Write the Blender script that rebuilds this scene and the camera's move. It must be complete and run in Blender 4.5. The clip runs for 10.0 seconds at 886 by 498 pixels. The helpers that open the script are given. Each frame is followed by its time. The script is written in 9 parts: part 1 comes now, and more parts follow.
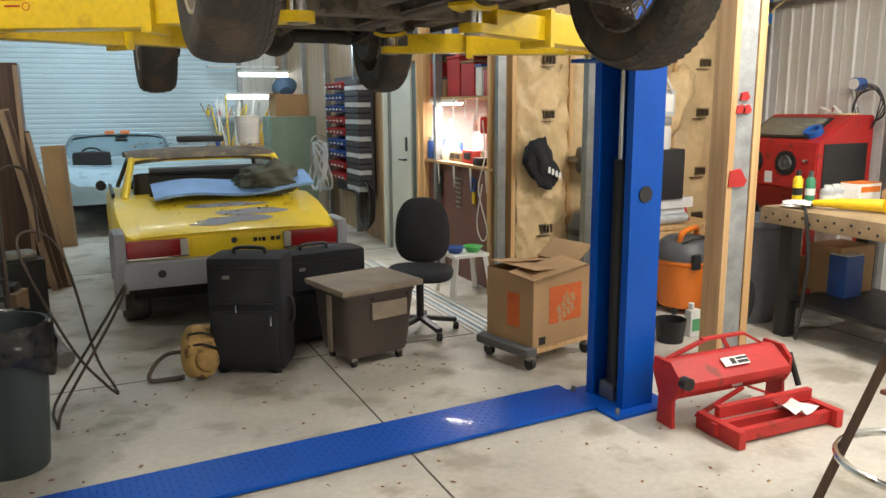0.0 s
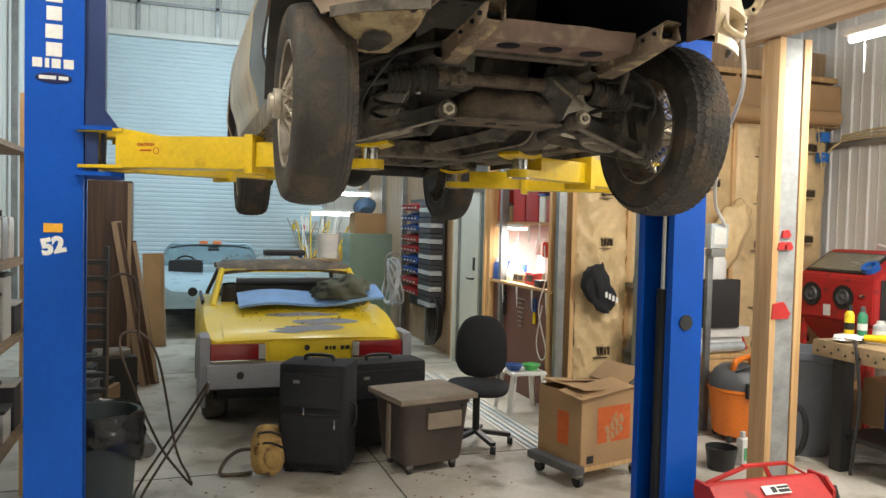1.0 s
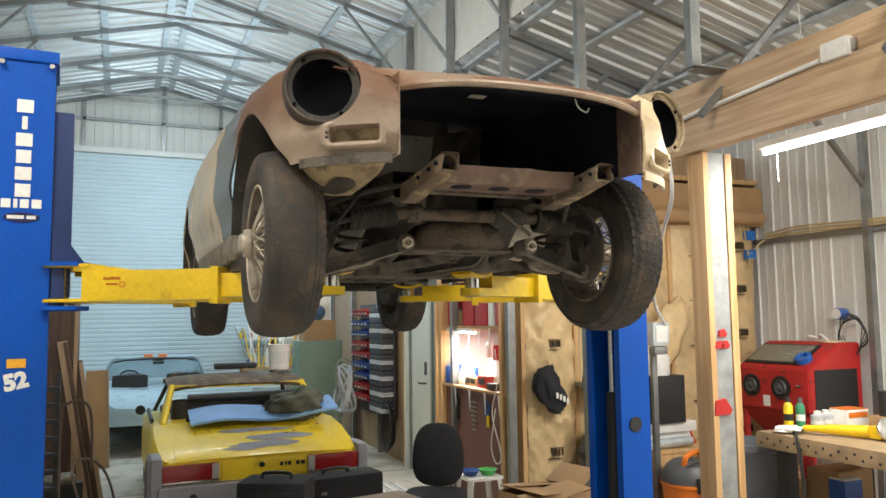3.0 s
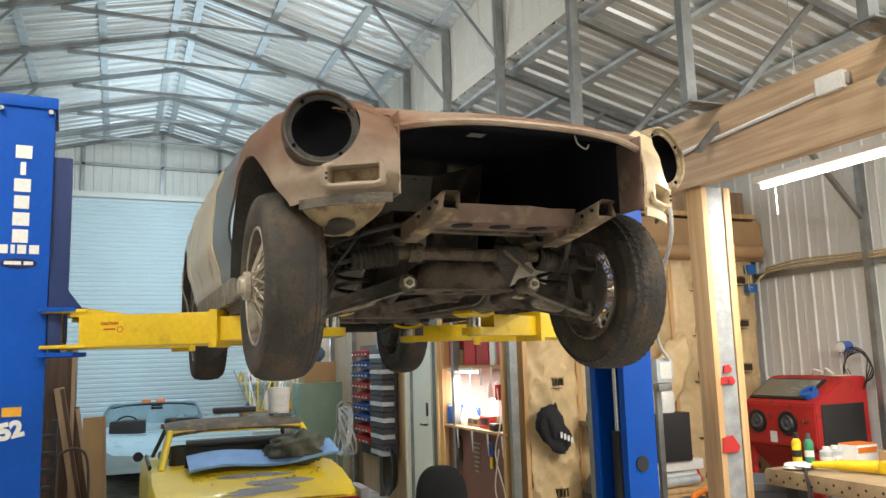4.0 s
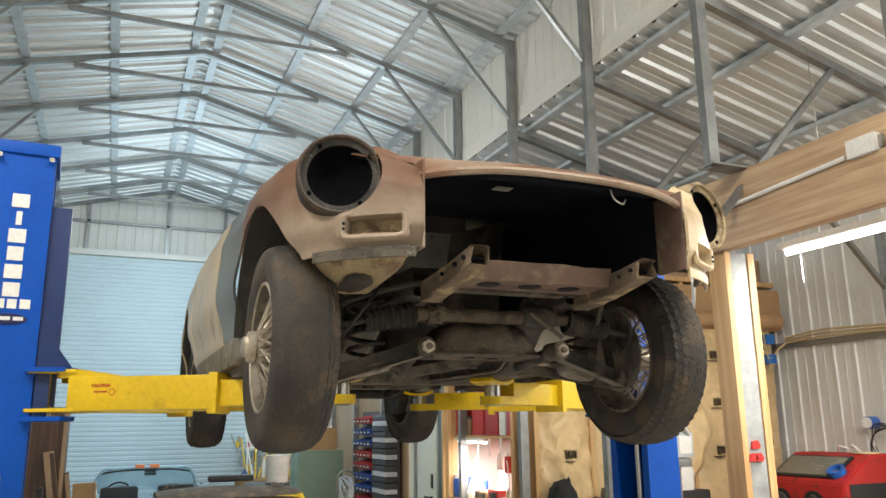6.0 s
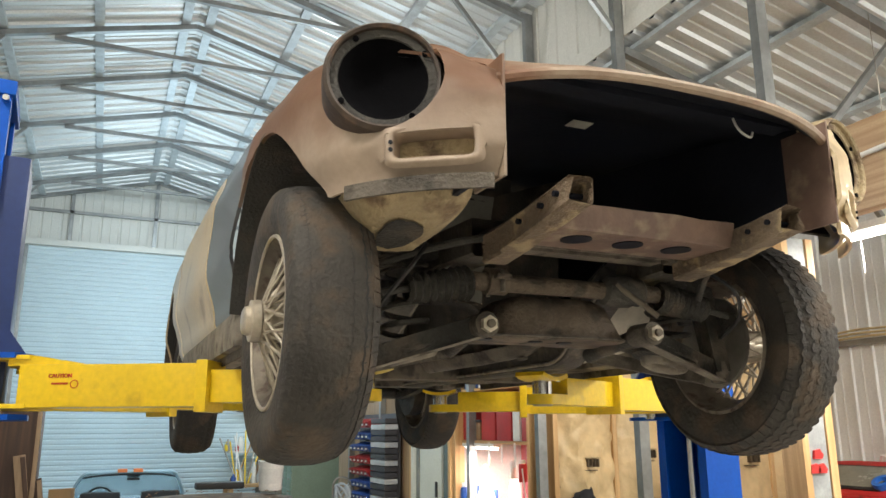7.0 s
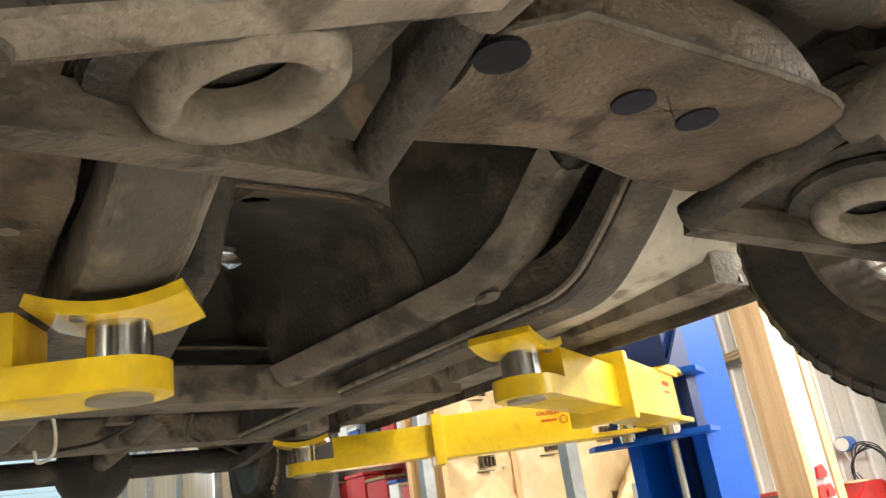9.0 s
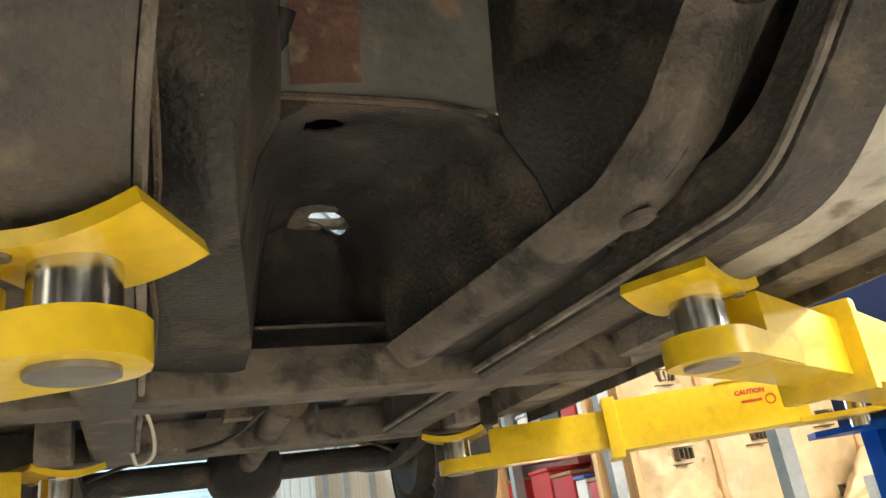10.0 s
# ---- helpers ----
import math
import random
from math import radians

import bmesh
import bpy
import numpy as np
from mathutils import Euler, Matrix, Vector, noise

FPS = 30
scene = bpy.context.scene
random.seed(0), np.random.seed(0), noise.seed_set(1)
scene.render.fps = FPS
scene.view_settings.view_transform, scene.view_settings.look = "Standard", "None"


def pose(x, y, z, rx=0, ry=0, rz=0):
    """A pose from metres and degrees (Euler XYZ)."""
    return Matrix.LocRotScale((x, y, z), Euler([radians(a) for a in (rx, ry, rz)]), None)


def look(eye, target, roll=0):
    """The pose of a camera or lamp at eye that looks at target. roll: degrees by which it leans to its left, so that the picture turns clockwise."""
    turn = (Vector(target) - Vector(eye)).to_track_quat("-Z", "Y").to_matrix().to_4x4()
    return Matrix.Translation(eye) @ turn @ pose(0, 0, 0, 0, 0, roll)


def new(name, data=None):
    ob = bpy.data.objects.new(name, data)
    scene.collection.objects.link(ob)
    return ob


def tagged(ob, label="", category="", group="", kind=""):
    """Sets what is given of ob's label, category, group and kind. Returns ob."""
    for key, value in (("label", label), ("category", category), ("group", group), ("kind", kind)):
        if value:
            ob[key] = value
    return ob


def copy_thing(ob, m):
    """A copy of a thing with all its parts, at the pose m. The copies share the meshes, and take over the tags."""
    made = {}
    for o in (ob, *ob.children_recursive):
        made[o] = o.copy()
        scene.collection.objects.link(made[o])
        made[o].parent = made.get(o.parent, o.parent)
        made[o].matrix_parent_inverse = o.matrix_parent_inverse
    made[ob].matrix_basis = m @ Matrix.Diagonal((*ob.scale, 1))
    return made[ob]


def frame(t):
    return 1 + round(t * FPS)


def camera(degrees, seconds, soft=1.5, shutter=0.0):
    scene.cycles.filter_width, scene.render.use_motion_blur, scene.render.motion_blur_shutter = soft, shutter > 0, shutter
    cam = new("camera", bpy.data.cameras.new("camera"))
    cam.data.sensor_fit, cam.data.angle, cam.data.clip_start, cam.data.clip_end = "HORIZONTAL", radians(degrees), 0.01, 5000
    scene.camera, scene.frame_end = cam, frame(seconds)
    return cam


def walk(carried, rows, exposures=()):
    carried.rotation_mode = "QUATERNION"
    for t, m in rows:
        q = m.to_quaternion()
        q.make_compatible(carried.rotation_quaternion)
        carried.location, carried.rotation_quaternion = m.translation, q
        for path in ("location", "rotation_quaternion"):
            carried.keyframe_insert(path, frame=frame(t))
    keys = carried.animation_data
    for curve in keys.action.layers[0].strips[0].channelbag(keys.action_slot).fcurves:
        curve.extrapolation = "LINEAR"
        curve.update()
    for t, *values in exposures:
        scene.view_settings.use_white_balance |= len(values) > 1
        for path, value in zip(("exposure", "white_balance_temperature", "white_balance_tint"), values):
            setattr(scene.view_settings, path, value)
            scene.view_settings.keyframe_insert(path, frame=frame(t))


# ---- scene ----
cam = camera(60.2, 10.0)
PATH = [
    (0, (-0.953, -1.834, 1.649), (-0.134, -0.048, 1.275), -0.4),
    (0.3, (-0.933, -1.948, 1.682), (-0.232, -0.095, 1.407), 0.6),
    (0.5, (-0.960, -2.046, 1.695), (-0.313, -0.166, 1.480), 0.8),
    (0.6, (-0.966, -2.057, 1.671), (-0.328, -0.169, 1.501), 0.9),
    (1, (-0.998, -2.233, 1.712), (-0.350, -0.342, 1.637), 1.4),
    (1.5, (-1.063, -2.341, 1.749), (-0.331, -0.482, 1.809), 1.2),
    (2, (-1.111, -2.378, 1.786), (-0.342, -0.538, 1.929), 1.0),
    (2.2, (-1.105, -2.366, 1.782), (-0.322, -0.534, 1.954), 1.2),
    (3.5, (-1.106, -2.381, 1.818), (-0.333, -0.545, 2.009), -1.7),
    (4, (-1.104, -2.350, 1.810), (-0.326, -0.529, 2.089), -1.7),
    (4.5, (-1.113, -2.331, 1.815), (-0.332, -0.527, 2.183), -1.5),
    (5, (-1.122, -2.325, 1.823), (-0.342, -0.537, 2.265), -1.3),
    (5.2, (-1.119, -2.328, 1.826), (-0.342, -0.543, 2.284), -1.2),
    (6.3, (-1.041, -1.982, 1.826), (-0.290, -0.179, 2.270), -0.4),
    (6.5, (-1.014, -1.853, 1.832), (-0.271, -0.049, 2.276), -0.2),
    (7, (-1.017, -1.541, 1.824), (-0.234, 0.241, 2.281), -0.3),
    (7.5, (-0.995, -1.178, 1.823), (-0.056, 0.519, 2.310), -2.0),
    (8, (-0.822, -0.811, 1.818), (0.278, 0.780, 2.327), -3.9),
    (8.5, (-0.675, -0.472, 1.779), (0.539, 1.019, 2.331), -6.9),
    (9, (-0.515, -0.225, 1.740), (0.628, 1.284, 2.385), -8.6),
    (9.5, (-0.347, -0.048, 1.737), (0.509, 1.613, 2.450), -9.0),
    (10, (-0.274, 0.031, 1.752), (0.461, 1.755, 2.452), -8.7),
]
walk(cam, [(t, look(eye, target, roll)) for t, eye, target, roll in PATH], [(0.0, 0.0), (6.0, 0.0), (7.0, 0.1), (7.5, 0.2), (8.0, 0.80), (8.5, 1.05), (9.2, 0.90), (10.0, 0.95)])

# ---- light ----
world = bpy.data.worlds.new("world")
scene.world = world
world.use_nodes = True
world.node_tree.nodes["Background"].inputs[0].default_value = (0.55, 0.62, 0.72, 1)
world.node_tree.nodes["Background"].inputs[1].default_value = 0.02
scene.view_settings.exposure = 0.0


def area_lamp(name, loc, target, sx, sy, watts, color):
    data = bpy.data.lights.new(name, "AREA")
    data.shape, data.size, data.size_y, data.energy, data.color = "RECTANGLE", sx, sy, watts, color
    ob = new(name, data)
    ob.matrix_world = look(loc, target)
    return ob


def bulb_lamp(name, loc, radius, watts, color):
    data = bpy.data.lights.new(name, "POINT")
    data.shadow_soft_size, data.energy, data.color = radius, watts, color
    ob = new(name, data)
    ob.location = loc
    return ob


WARM, COOL = (1.0, 0.93, 0.83), (0.72, 0.90, 1.0)
# unseen fill lights added behind the walk, for the hall front and side bay
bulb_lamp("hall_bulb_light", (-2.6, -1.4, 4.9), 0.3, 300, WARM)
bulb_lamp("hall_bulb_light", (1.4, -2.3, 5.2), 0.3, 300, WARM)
bulb_lamp("bay_bulb_light", (3.7, -1.7, 3.1), 0.25, 195, (1.0, 0.95, 0.87))
# tube under the timber header
area_lamp("header_tube_light", (3.1, 0.9, 2.90), (3.1, 0.9, 0.0), 0.12, 1.5, 72, (1.0, 0.95, 0.86))
# tube over the rear bench
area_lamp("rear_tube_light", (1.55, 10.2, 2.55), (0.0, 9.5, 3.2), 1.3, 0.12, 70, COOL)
# two unseen fill panels, added to brighten the rear roof and roller door
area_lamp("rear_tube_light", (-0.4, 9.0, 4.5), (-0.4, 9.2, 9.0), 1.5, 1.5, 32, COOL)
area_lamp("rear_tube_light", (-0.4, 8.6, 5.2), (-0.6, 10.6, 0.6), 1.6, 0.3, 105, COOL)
# unseen fill light over the yellow car, added to brighten the middle bay
bulb_lamp("middle_bulb_light", (0.5, 4.8, 3.75), 0.2, 82, (0.97, 0.97, 0.95))
# tube at the nook shelf
area_lamp("nook_tube_light", (2.34, 4.80, 1.63), (2.40, 4.75, 0.0), 0.06, 0.7, 40, (1.0, 0.95, 0.9))


# ---- materials ----
def material(name, color, rough=0.6, metal=0.0, var=0.18, scale=4.0, bump=0.15, fine=60.0, second=None, amount=0.5, coat=0.0, random_tint=0.0):
    """A surface with broad stains and fine grain. second: a colour that shows through in patches."""
    m = bpy.data.materials.new(name)
    m.use_nodes = True
    nt = m.node_tree
    n, link = nt.nodes, nt.links.new
    bsdf = n["Principled BSDF"]
    tc = n.new("ShaderNodeTexCoord")
    big = n.new("ShaderNodeTexNoise")
    big.inputs["Scale"].default_value, big.inputs["Detail"].default_value = scale, 6
    small = n.new("ShaderNodeTexNoise")
    small.inputs["Scale"].default_value, small.inputs["Detail"].default_value = fine, 3
    link(tc.outputs["Object"], big.inputs["Vector"])
    link(tc.outputs["Object"], small.inputs["Vector"])
    ramp = n.new("ShaderNodeValToRGB")
    lo = tuple(c * (1 - var) for c in color)
    hi = tuple(min(1.0, c * (1 + var)) for c in color)
    ramp.color_ramp.elements[0].position, ramp.color_ramp.elements[1].position = 0.3, 0.7
    ramp.color_ramp.elements[0].color, ramp.color_ramp.elements[1].color = (*lo, 1), (*hi, 1)
    link(big.outputs["Fac"], ramp.inputs[0])
    out = ramp.outputs[0]
    if second:
        patch = n.new("ShaderNodeTexNoise")
        patch.inputs["Scale"].default_value, patch.inputs["Detail"].default_value = scale * 1.7, 8
        link(tc.outputs["Object"], patch.inputs["Vector"])
        r2 = n.new("ShaderNodeValToRGB")
        r2.color_ramp.elements[0].position, r2.color_ramp.elements[1].position = 0.62 - 0.24 * amount, 0.72 - 0.2 * amount
        link(patch.outputs["Fac"], r2.inputs[0])
        mix = n.new("ShaderNodeMix")
        mix.data_type = "RGBA"
        link(r2.outputs[0], mix.inputs[0])
        link(out, mix.inputs[6])
        mix.inputs[7].default_value = (*second, 1)
        out = mix.outputs[2]
    grain = n.new("ShaderNodeMix")
    grain.data_type, grain.blend_type = "RGBA", "MULTIPLY"
    grain.inputs[0].default_value = 0.35
    r3 = n.new("ShaderNodeValToRGB")
    r3.color_ramp.elements[0].position, r3.color_ramp.elements[0].color = 0.25, (0.62, 0.62, 0.62, 1)
    r3.color_ramp.elements[1].position = 0.65
    link(small.outputs["Fac"], r3.inputs[0])
    link(out, grain.inputs[6])
    link(r3.outputs[0], grain.inputs[7])
    out = grain.outputs[2]
    if random_tint:
        info = n.new("ShaderNodeObjectInfo")
        hsv = n.new("ShaderNodeHueSaturation")
        mr = n.new("ShaderNodeMapRange")
        mr.inputs[3].default_value, mr.inputs[4].default_value = 1 - random_tint, 1 + random_tint
        link(info.outputs["Random"], mr.inputs[0])
        link(mr.outputs[0], hsv.inputs["Value"])
        link(out, hsv.inputs["Color"])
        out = hsv.outputs[0]
    link(out, bsdf.inputs["Base Color"])
    rr = n.new("ShaderNodeMapRange")
    rr.inputs[3].default_value, rr.inputs[4].default_value = max(0.03, rough - 0.12), min(1, rough + 0.12)
    link(big.outputs["Fac"], rr.inputs[0])
    link(rr.outputs[0], bsdf.inputs["Roughness"])
    bsdf.inputs["Metallic"].default_value = metal
    bsdf.inputs["Coat Weight"].default_value = coat
    if bump:
        b = n.new("ShaderNodeBump")
        b.inputs["Strength"].default_value, b.inputs["Distance"].default_value = bump, 0.01
        link(small.outputs["Fac"], b.inputs["Height"])
        link(b.outputs[0], bsdf.inputs["Normal"])
    return m


def wood_material(name, color, dark, axis=2, rough=0.6, rings=9.0):
    """Timber with grain drawn out along one axis."""
    m = material(name, color, rough, var=0.1, scale=1.5, bump=0.1, fine=90)
    nt = m.node_tree
    n, link = nt.nodes, nt.links.new
    tc = n.new("ShaderNodeTexCoord")
    mp = n.new("ShaderNodeMapping")
    s = [rings * 3] * 3
    s[axis] = rings * 0.12
    mp.inputs["Scale"].default_value = s
    link(tc.outputs["Object"], mp.inputs["Vector"])
    tex = n.new("ShaderNodeTexNoise")
    tex.inputs["Scale"].default_value, tex.inputs["Detail"].default_value, tex.inputs["Distortion"].default_value = 1.0, 5, 0.6
    link(mp.outputs[0], tex.inputs["Vector"])
    r = n.new("ShaderNodeValToRGB")
    r.color_ramp.elements[0].position, r.color_ramp.elements[1].position = 0.38, 0.62
    link(tex.outputs["Fac"], r.inputs[0])
    mix = n.new("ShaderNodeMix")
    mix.data_type = "RGBA"
    link(r.outputs[0], mix.inputs[0])
    mix.inputs[6].default_value = (*dark, 1)
    old = n["Principled BSDF"].inputs["Base Color"].links[0].from_socket
    link(old, mix.inputs[7])
    link(mix.outputs[2], n["Principled BSDF"].inputs["Base Color"])
    return m


def glow(name, color, strength):
    m = bpy.data.materials.new(name)
    m.use_nodes = True
    b = m.node_tree.nodes["Principled BSDF"]
    b.inputs["Base Color"].default_value = (*color, 1)
    b.inputs["Emission Color"].default_value = (*color, 1)
    b.inputs["Emission Strength"].default_value = strength
    return m


def glass(name, color=(0.9, 0.95, 0.95), rough=0.05):
    m = bpy.data.materials.new(name)
    m.use_nodes = True
    b = m.node_tree.nodes["Principled BSDF"]
    b.inputs["Base Color"].default_value = (*color, 1)
    b.inputs["Roughness"].default_value = rough
    b.inputs["Transmission Weight"].default_value = 1.0
    b.inputs["IOR"].default_value = 1.3
    return m


CONCRETE = material("concrete", (0.55, 0.515, 0.45), 0.55, var=0.16, scale=1.6, bump=0.10, fine=28, second=(0.37, 0.33, 0.265), amount=0.42)
JOINT = material("joint", (0.10, 0.09, 0.08), 0.9)
SHEET = material("roof_sheet", (0.66, 0.69, 0.70), 0.42, metal=0.5, var=0.08, scale=1.3, bump=0.03)
WALLSHEET = material("wall_sheet", (0.66, 0.66, 0.62), 0.5, metal=0.1, var=0.06, scale=1.0, bump=0.03)
WHITESHEET = material("white_sheet", (0.72, 0.72, 0.70), 0.45, var=0.05, scale=1.0, bump=0.03)
GALV = material("galvanised", (0.30, 0.31, 0.31), 0.42, metal=0.8, var=0.2, scale=6, bump=0.05, fine=30)
GALV_BRIGHT = material("galvanised_bright", (0.55, 0.60, 0.63), 0.55, metal=0.5, var=0.15, scale=9, bump=0.05)
SLAT = material("door_slat", (0.56, 0.68, 0.74), 0.45, var=0.05, scale=1.2, bump=0.02)
BLUE = material("blue_paint", (0.0, 0.078, 0.46), 0.42, var=0.08, scale=3, bump=0.03, coat=0.05)
BLUE.node_tree.nodes["Principled BSDF"].inputs["Specular IOR Level"].default_value = 0.25
BLUE_DARK = material("blue_paint_carriage", (0.01, 0.03, 0.13), 0.4, var=0.1, scale=3, bump=0.04)
YELLOW = material("yellow_paint", (0.82, 0.56, 0.010), 0.35, var=0.06, scale=5, bump=0.04, coat=0.35, second=(0.62, 0.40, 0.01), amount=0.06)
RED = material("red_paint", (0.48, 0.022, 0.02), 0.55, var=0.15, scale=5, bump=0.08, coat=0.0, second=(0.22, 0.03, 0.02), amount=0.12)
CHROME = material("chrome", (0.72, 0.72, 0.70), 0.2, metal=1.0, var=0.1, bump=0.02)
STEEL = material("dull_steel", (0.34, 0.32, 0.29), 0.45, metal=0.8, var=0.3, scale=9, bump=0.1)
RUBBER = material("tyre_rubber", (0.047, 0.042, 0.037), 0.72, var=0.35, scale=6, bump=0.45, fine=85, second=(0.092, 0.068, 0.047), amount=0.55)
BLACK = material("black_plastic", (0.02, 0.02, 0.021), 0.5, var=0.2, bump=0.05)
BLACK_CLOTH = material("black_cloth", (0.020, 0.021, 0.025), 0.9, var=0.25, scale=7, bump=0.4, fine=260)
PRIMER = material("primer_brown", (0.17, 0.085, 0.047), 0.55, var=0.25, scale=2.2, bump=0.08, second=(0.25, 0.175, 0.125), amount=0.36)
BARE = material("bare_primer", (0.33, 0.25, 0.185), 0.5, var=0.15, scale=3.0, bump=0.06, second=(0.215, 0.115, 0.07), amount=0.5)
NOSE = material("two_tone_nose", (0.33, 0.255, 0.195), 0.5, var=0.18, scale=3.0, bump=0.08, second=(0.23, 0.15, 0.10), amount=0.3)


def spray_top(m, color, z0, z1):
    """Primer sprayed over the upper part, with a ragged edge."""
    n, link = m.node_tree.nodes, m.node_tree.links.new
    b = n["Principled BSDF"]
    tc, sep, nz, add, mr, mix = [n.new("ShaderNode" + k) for k in ("TexCoord", "SeparateXYZ", "TexNoise", "Math", "MapRange", "Mix")]
    link(tc.outputs["Object"], sep.inputs[0])
    link(tc.outputs["Object"], nz.inputs["Vector"])
    nz.inputs["Scale"].default_value, nz.inputs["Detail"].default_value = 9.0, 6
    add.operation = "MULTIPLY_ADD"
    link(nz.outputs["Fac"], add.inputs[0])
    add.inputs[1].default_value = 0.12
    link(sep.outputs[2], add.inputs[2])
    mr.inputs[1].default_value, mr.inputs[2].default_value = z0 + 0.06, z1 + 0.06
    link(add.outputs[0], mr.inputs[0])
    mix.data_type = "RGBA"
    link(mr.outputs[0], mix.inputs[0])
    link(b.inputs["Base Color"].links[0].from_socket, mix.inputs[6])
    mix.inputs[7].default_value = (*color, 1)
    link(mix.outputs[2], b.inputs["Base Color"])


spray_top(NOSE, (0.15, 0.076, 0.042), 2.34, 2.45)
CREAM = material("cream_paint", (0.66, 0.52, 0.32), 0.38, var=0.1, scale=2.5, bump=0.05, coat=0.2, second=(0.42, 0.30, 0.17), amount=0.18)
CREAM_OLD = material("scabby_cream", (0.41, 0.32, 0.19), 0.7, var=0.3, scale=7, bump=0.8, fine=110, second=(0.20, 0.135, 0.082), amount=0.38)
FENDER_GREY = material("dark_fender", (0.12, 0.122, 0.125), 0.4, metal=0.1, var=0.2, scale=2.5, bump=0.03, coat=0.3)
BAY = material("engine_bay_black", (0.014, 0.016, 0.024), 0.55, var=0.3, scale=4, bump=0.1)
UNDERSEAL = material("underseal", (0.050, 0.047, 0.042), 0.55, var=0.6, scale=5, bump=0.5, fine=130, second=(0.115, 0.095, 0.074), amount=0.34)
RAIL_DUST = material("dusty_chassis", (0.225, 0.197, 0.160), 0.65, var=0.4, scale=10, bump=0.5, fine=90, second=(0.11, 0.088, 0.068), amount=0.4)
UNDER_BROWN = material("dusty_underside", (0.130, 0.100, 0.074), 0.62, var=0.45, scale=9, bump=0.6, fine=120, second=(0.060, 0.048, 0.038), amount=0.45)
UNDER_GREY = material("dusty_rail", (0.130, 0.112, 0.092), 0.62, var=0.45, scale=9, bump=0.5, fine=110, second=(0.058, 0.050, 0.042), amount=0.46)
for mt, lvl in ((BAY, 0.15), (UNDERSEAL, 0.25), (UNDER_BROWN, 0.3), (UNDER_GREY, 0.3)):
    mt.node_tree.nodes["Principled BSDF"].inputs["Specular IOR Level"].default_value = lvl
CHANNEL = material("channel_steel", (0.34, 0.355, 0.36), 0.62, metal=0.3, var=0.25, scale=9, bump=0.06)
RAIL_RED = material("rail_primer", (0.165, 0.105, 0.082), 0.6, var=0.25, scale=9, bump=0.25, fine=45, second=(0.26, 0.20, 0.145), amount=0.35)
RAIL_GRIME = material("rail_grime", (0.085, 0.076, 0.064), 0.6, var=0.4, scale=7, bump=0.5, fine=95, second=(0.18, 0.145, 0.108), amount=0.34)
HEATER_GREY = material("scuffed_grey", (0.17, 0.166, 0.148), 0.55, var=0.35, scale=7, bump=0.25, fine=60, second=(0.32, 0.24, 0.17), amount=0.22)
RUST_PINK = material("pink_rust", (0.17, 0.085, 0.066), 0.65, var=0.35, scale=18, bump=0.3, fine=80, second=(0.26, 0.20, 0.14), amount=0.3)
RIDGE_DUST = material("ridge_dust", (0.15, 0.127, 0.100), 0.65, var=0.4, scale=9, bump=0.5, fine=90, second=(0.060, 0.052, 0.044), amount=0.5)
PALE = material("pale_panel", (0.58, 0.55, 0.47), 0.6, var=0.2, scale=8, bump=0.15, second=(0.24, 0.20, 0.15), amount=0.35)
TIMBER = wood_material("timber_header", (0.56, 0.40, 0.25), (0.40, 0.26, 0.15), axis=1)
STUD = wood_material("timber_stud", (0.66, 0.43, 0.21), (0.52, 0.31, 0.13), axis=2)
STUD_OLD = wood_material("timber_weathered", (0.42, 0.29, 0.18), (0.30, 0.20, 0.12), axis=2)
RIM = material("rusty_rim", (0.16, 0.135, 0.105), 0.55, metal=0.35, var=0.3, scale=20, bump=0.2, second=(0.08, 0.055, 0.04), amount=0.4)
SPOKE = material("aged_spoke", (0.52, 0.46, 0.37), 0.4, metal=0.55, var=0.2, scale=30, bump=0.1)
KRAFT = material("kraft_paper", (0.68, 0.50, 0.27), 0.40, var=0.16, scale=3, bump=1.0, fine=14)
KRAFT_INK = material("kraft_ink", (0.10, 0.072, 0.042), 0.6, bump=0.0)
CARD = material("cardboard", (0.42, 0.26, 0.13), 0.8, var=0.1, scale=4, bump=0.08, fine=120)
TUBE_GLOW = glow("tube_glow", (1.0, 0.97, 0.92), 9.0)
TUBE_COOL = glow("tube_glow_cool", (0.86, 0.96, 1.0), 9.0)
WHITE = material("white_plastic", (0.78, 0.77, 0.74), 0.4, var=0.05, bump=0.03)
PAPER = material("white_print", (0.82, 0.82, 0.80), 0.7, var=0.04, bump=0.0)
INK = material("black_ink", (0.02, 0.02, 0.02), 0.6, bump=0.0)


# ---- builders ----
def world_of(ob):
    m = ob.matrix_basis.copy()
    if ob.parent:
        m = world_of(ob.parent) @ ob.matrix_parent_inverse @ m
    return m


def mesh_of(name, bm, mat, smooth=None):
    me = bpy.data.meshes.new(name)
    bmesh.ops.recalc_face_normals(bm, faces=bm.faces)
    if smooth is not None:
        for f in bm.faces:
            f.smooth = True
        for e in bm.edges:
            if len(e.link_faces) == 2 and e.calc_face_angle(0) > radians(smooth):
                e.smooth = False
    bm.to_mesh(me)
    bm.free()
    me.materials.append(mat)
    return me


def part(name, bm, mat, parent=None, label="", smooth=35, kind=""):
    """Link a bmesh, drawn in world places, as one mesh under a thing or a part."""
    ob = new(name, mesh_of(name, bm, mat, smooth))
    if parent:
        ob.parent = parent
        ob.matrix_parent_inverse = world_of(parent).inverted()
    return tagged(ob, label, kind=kind)


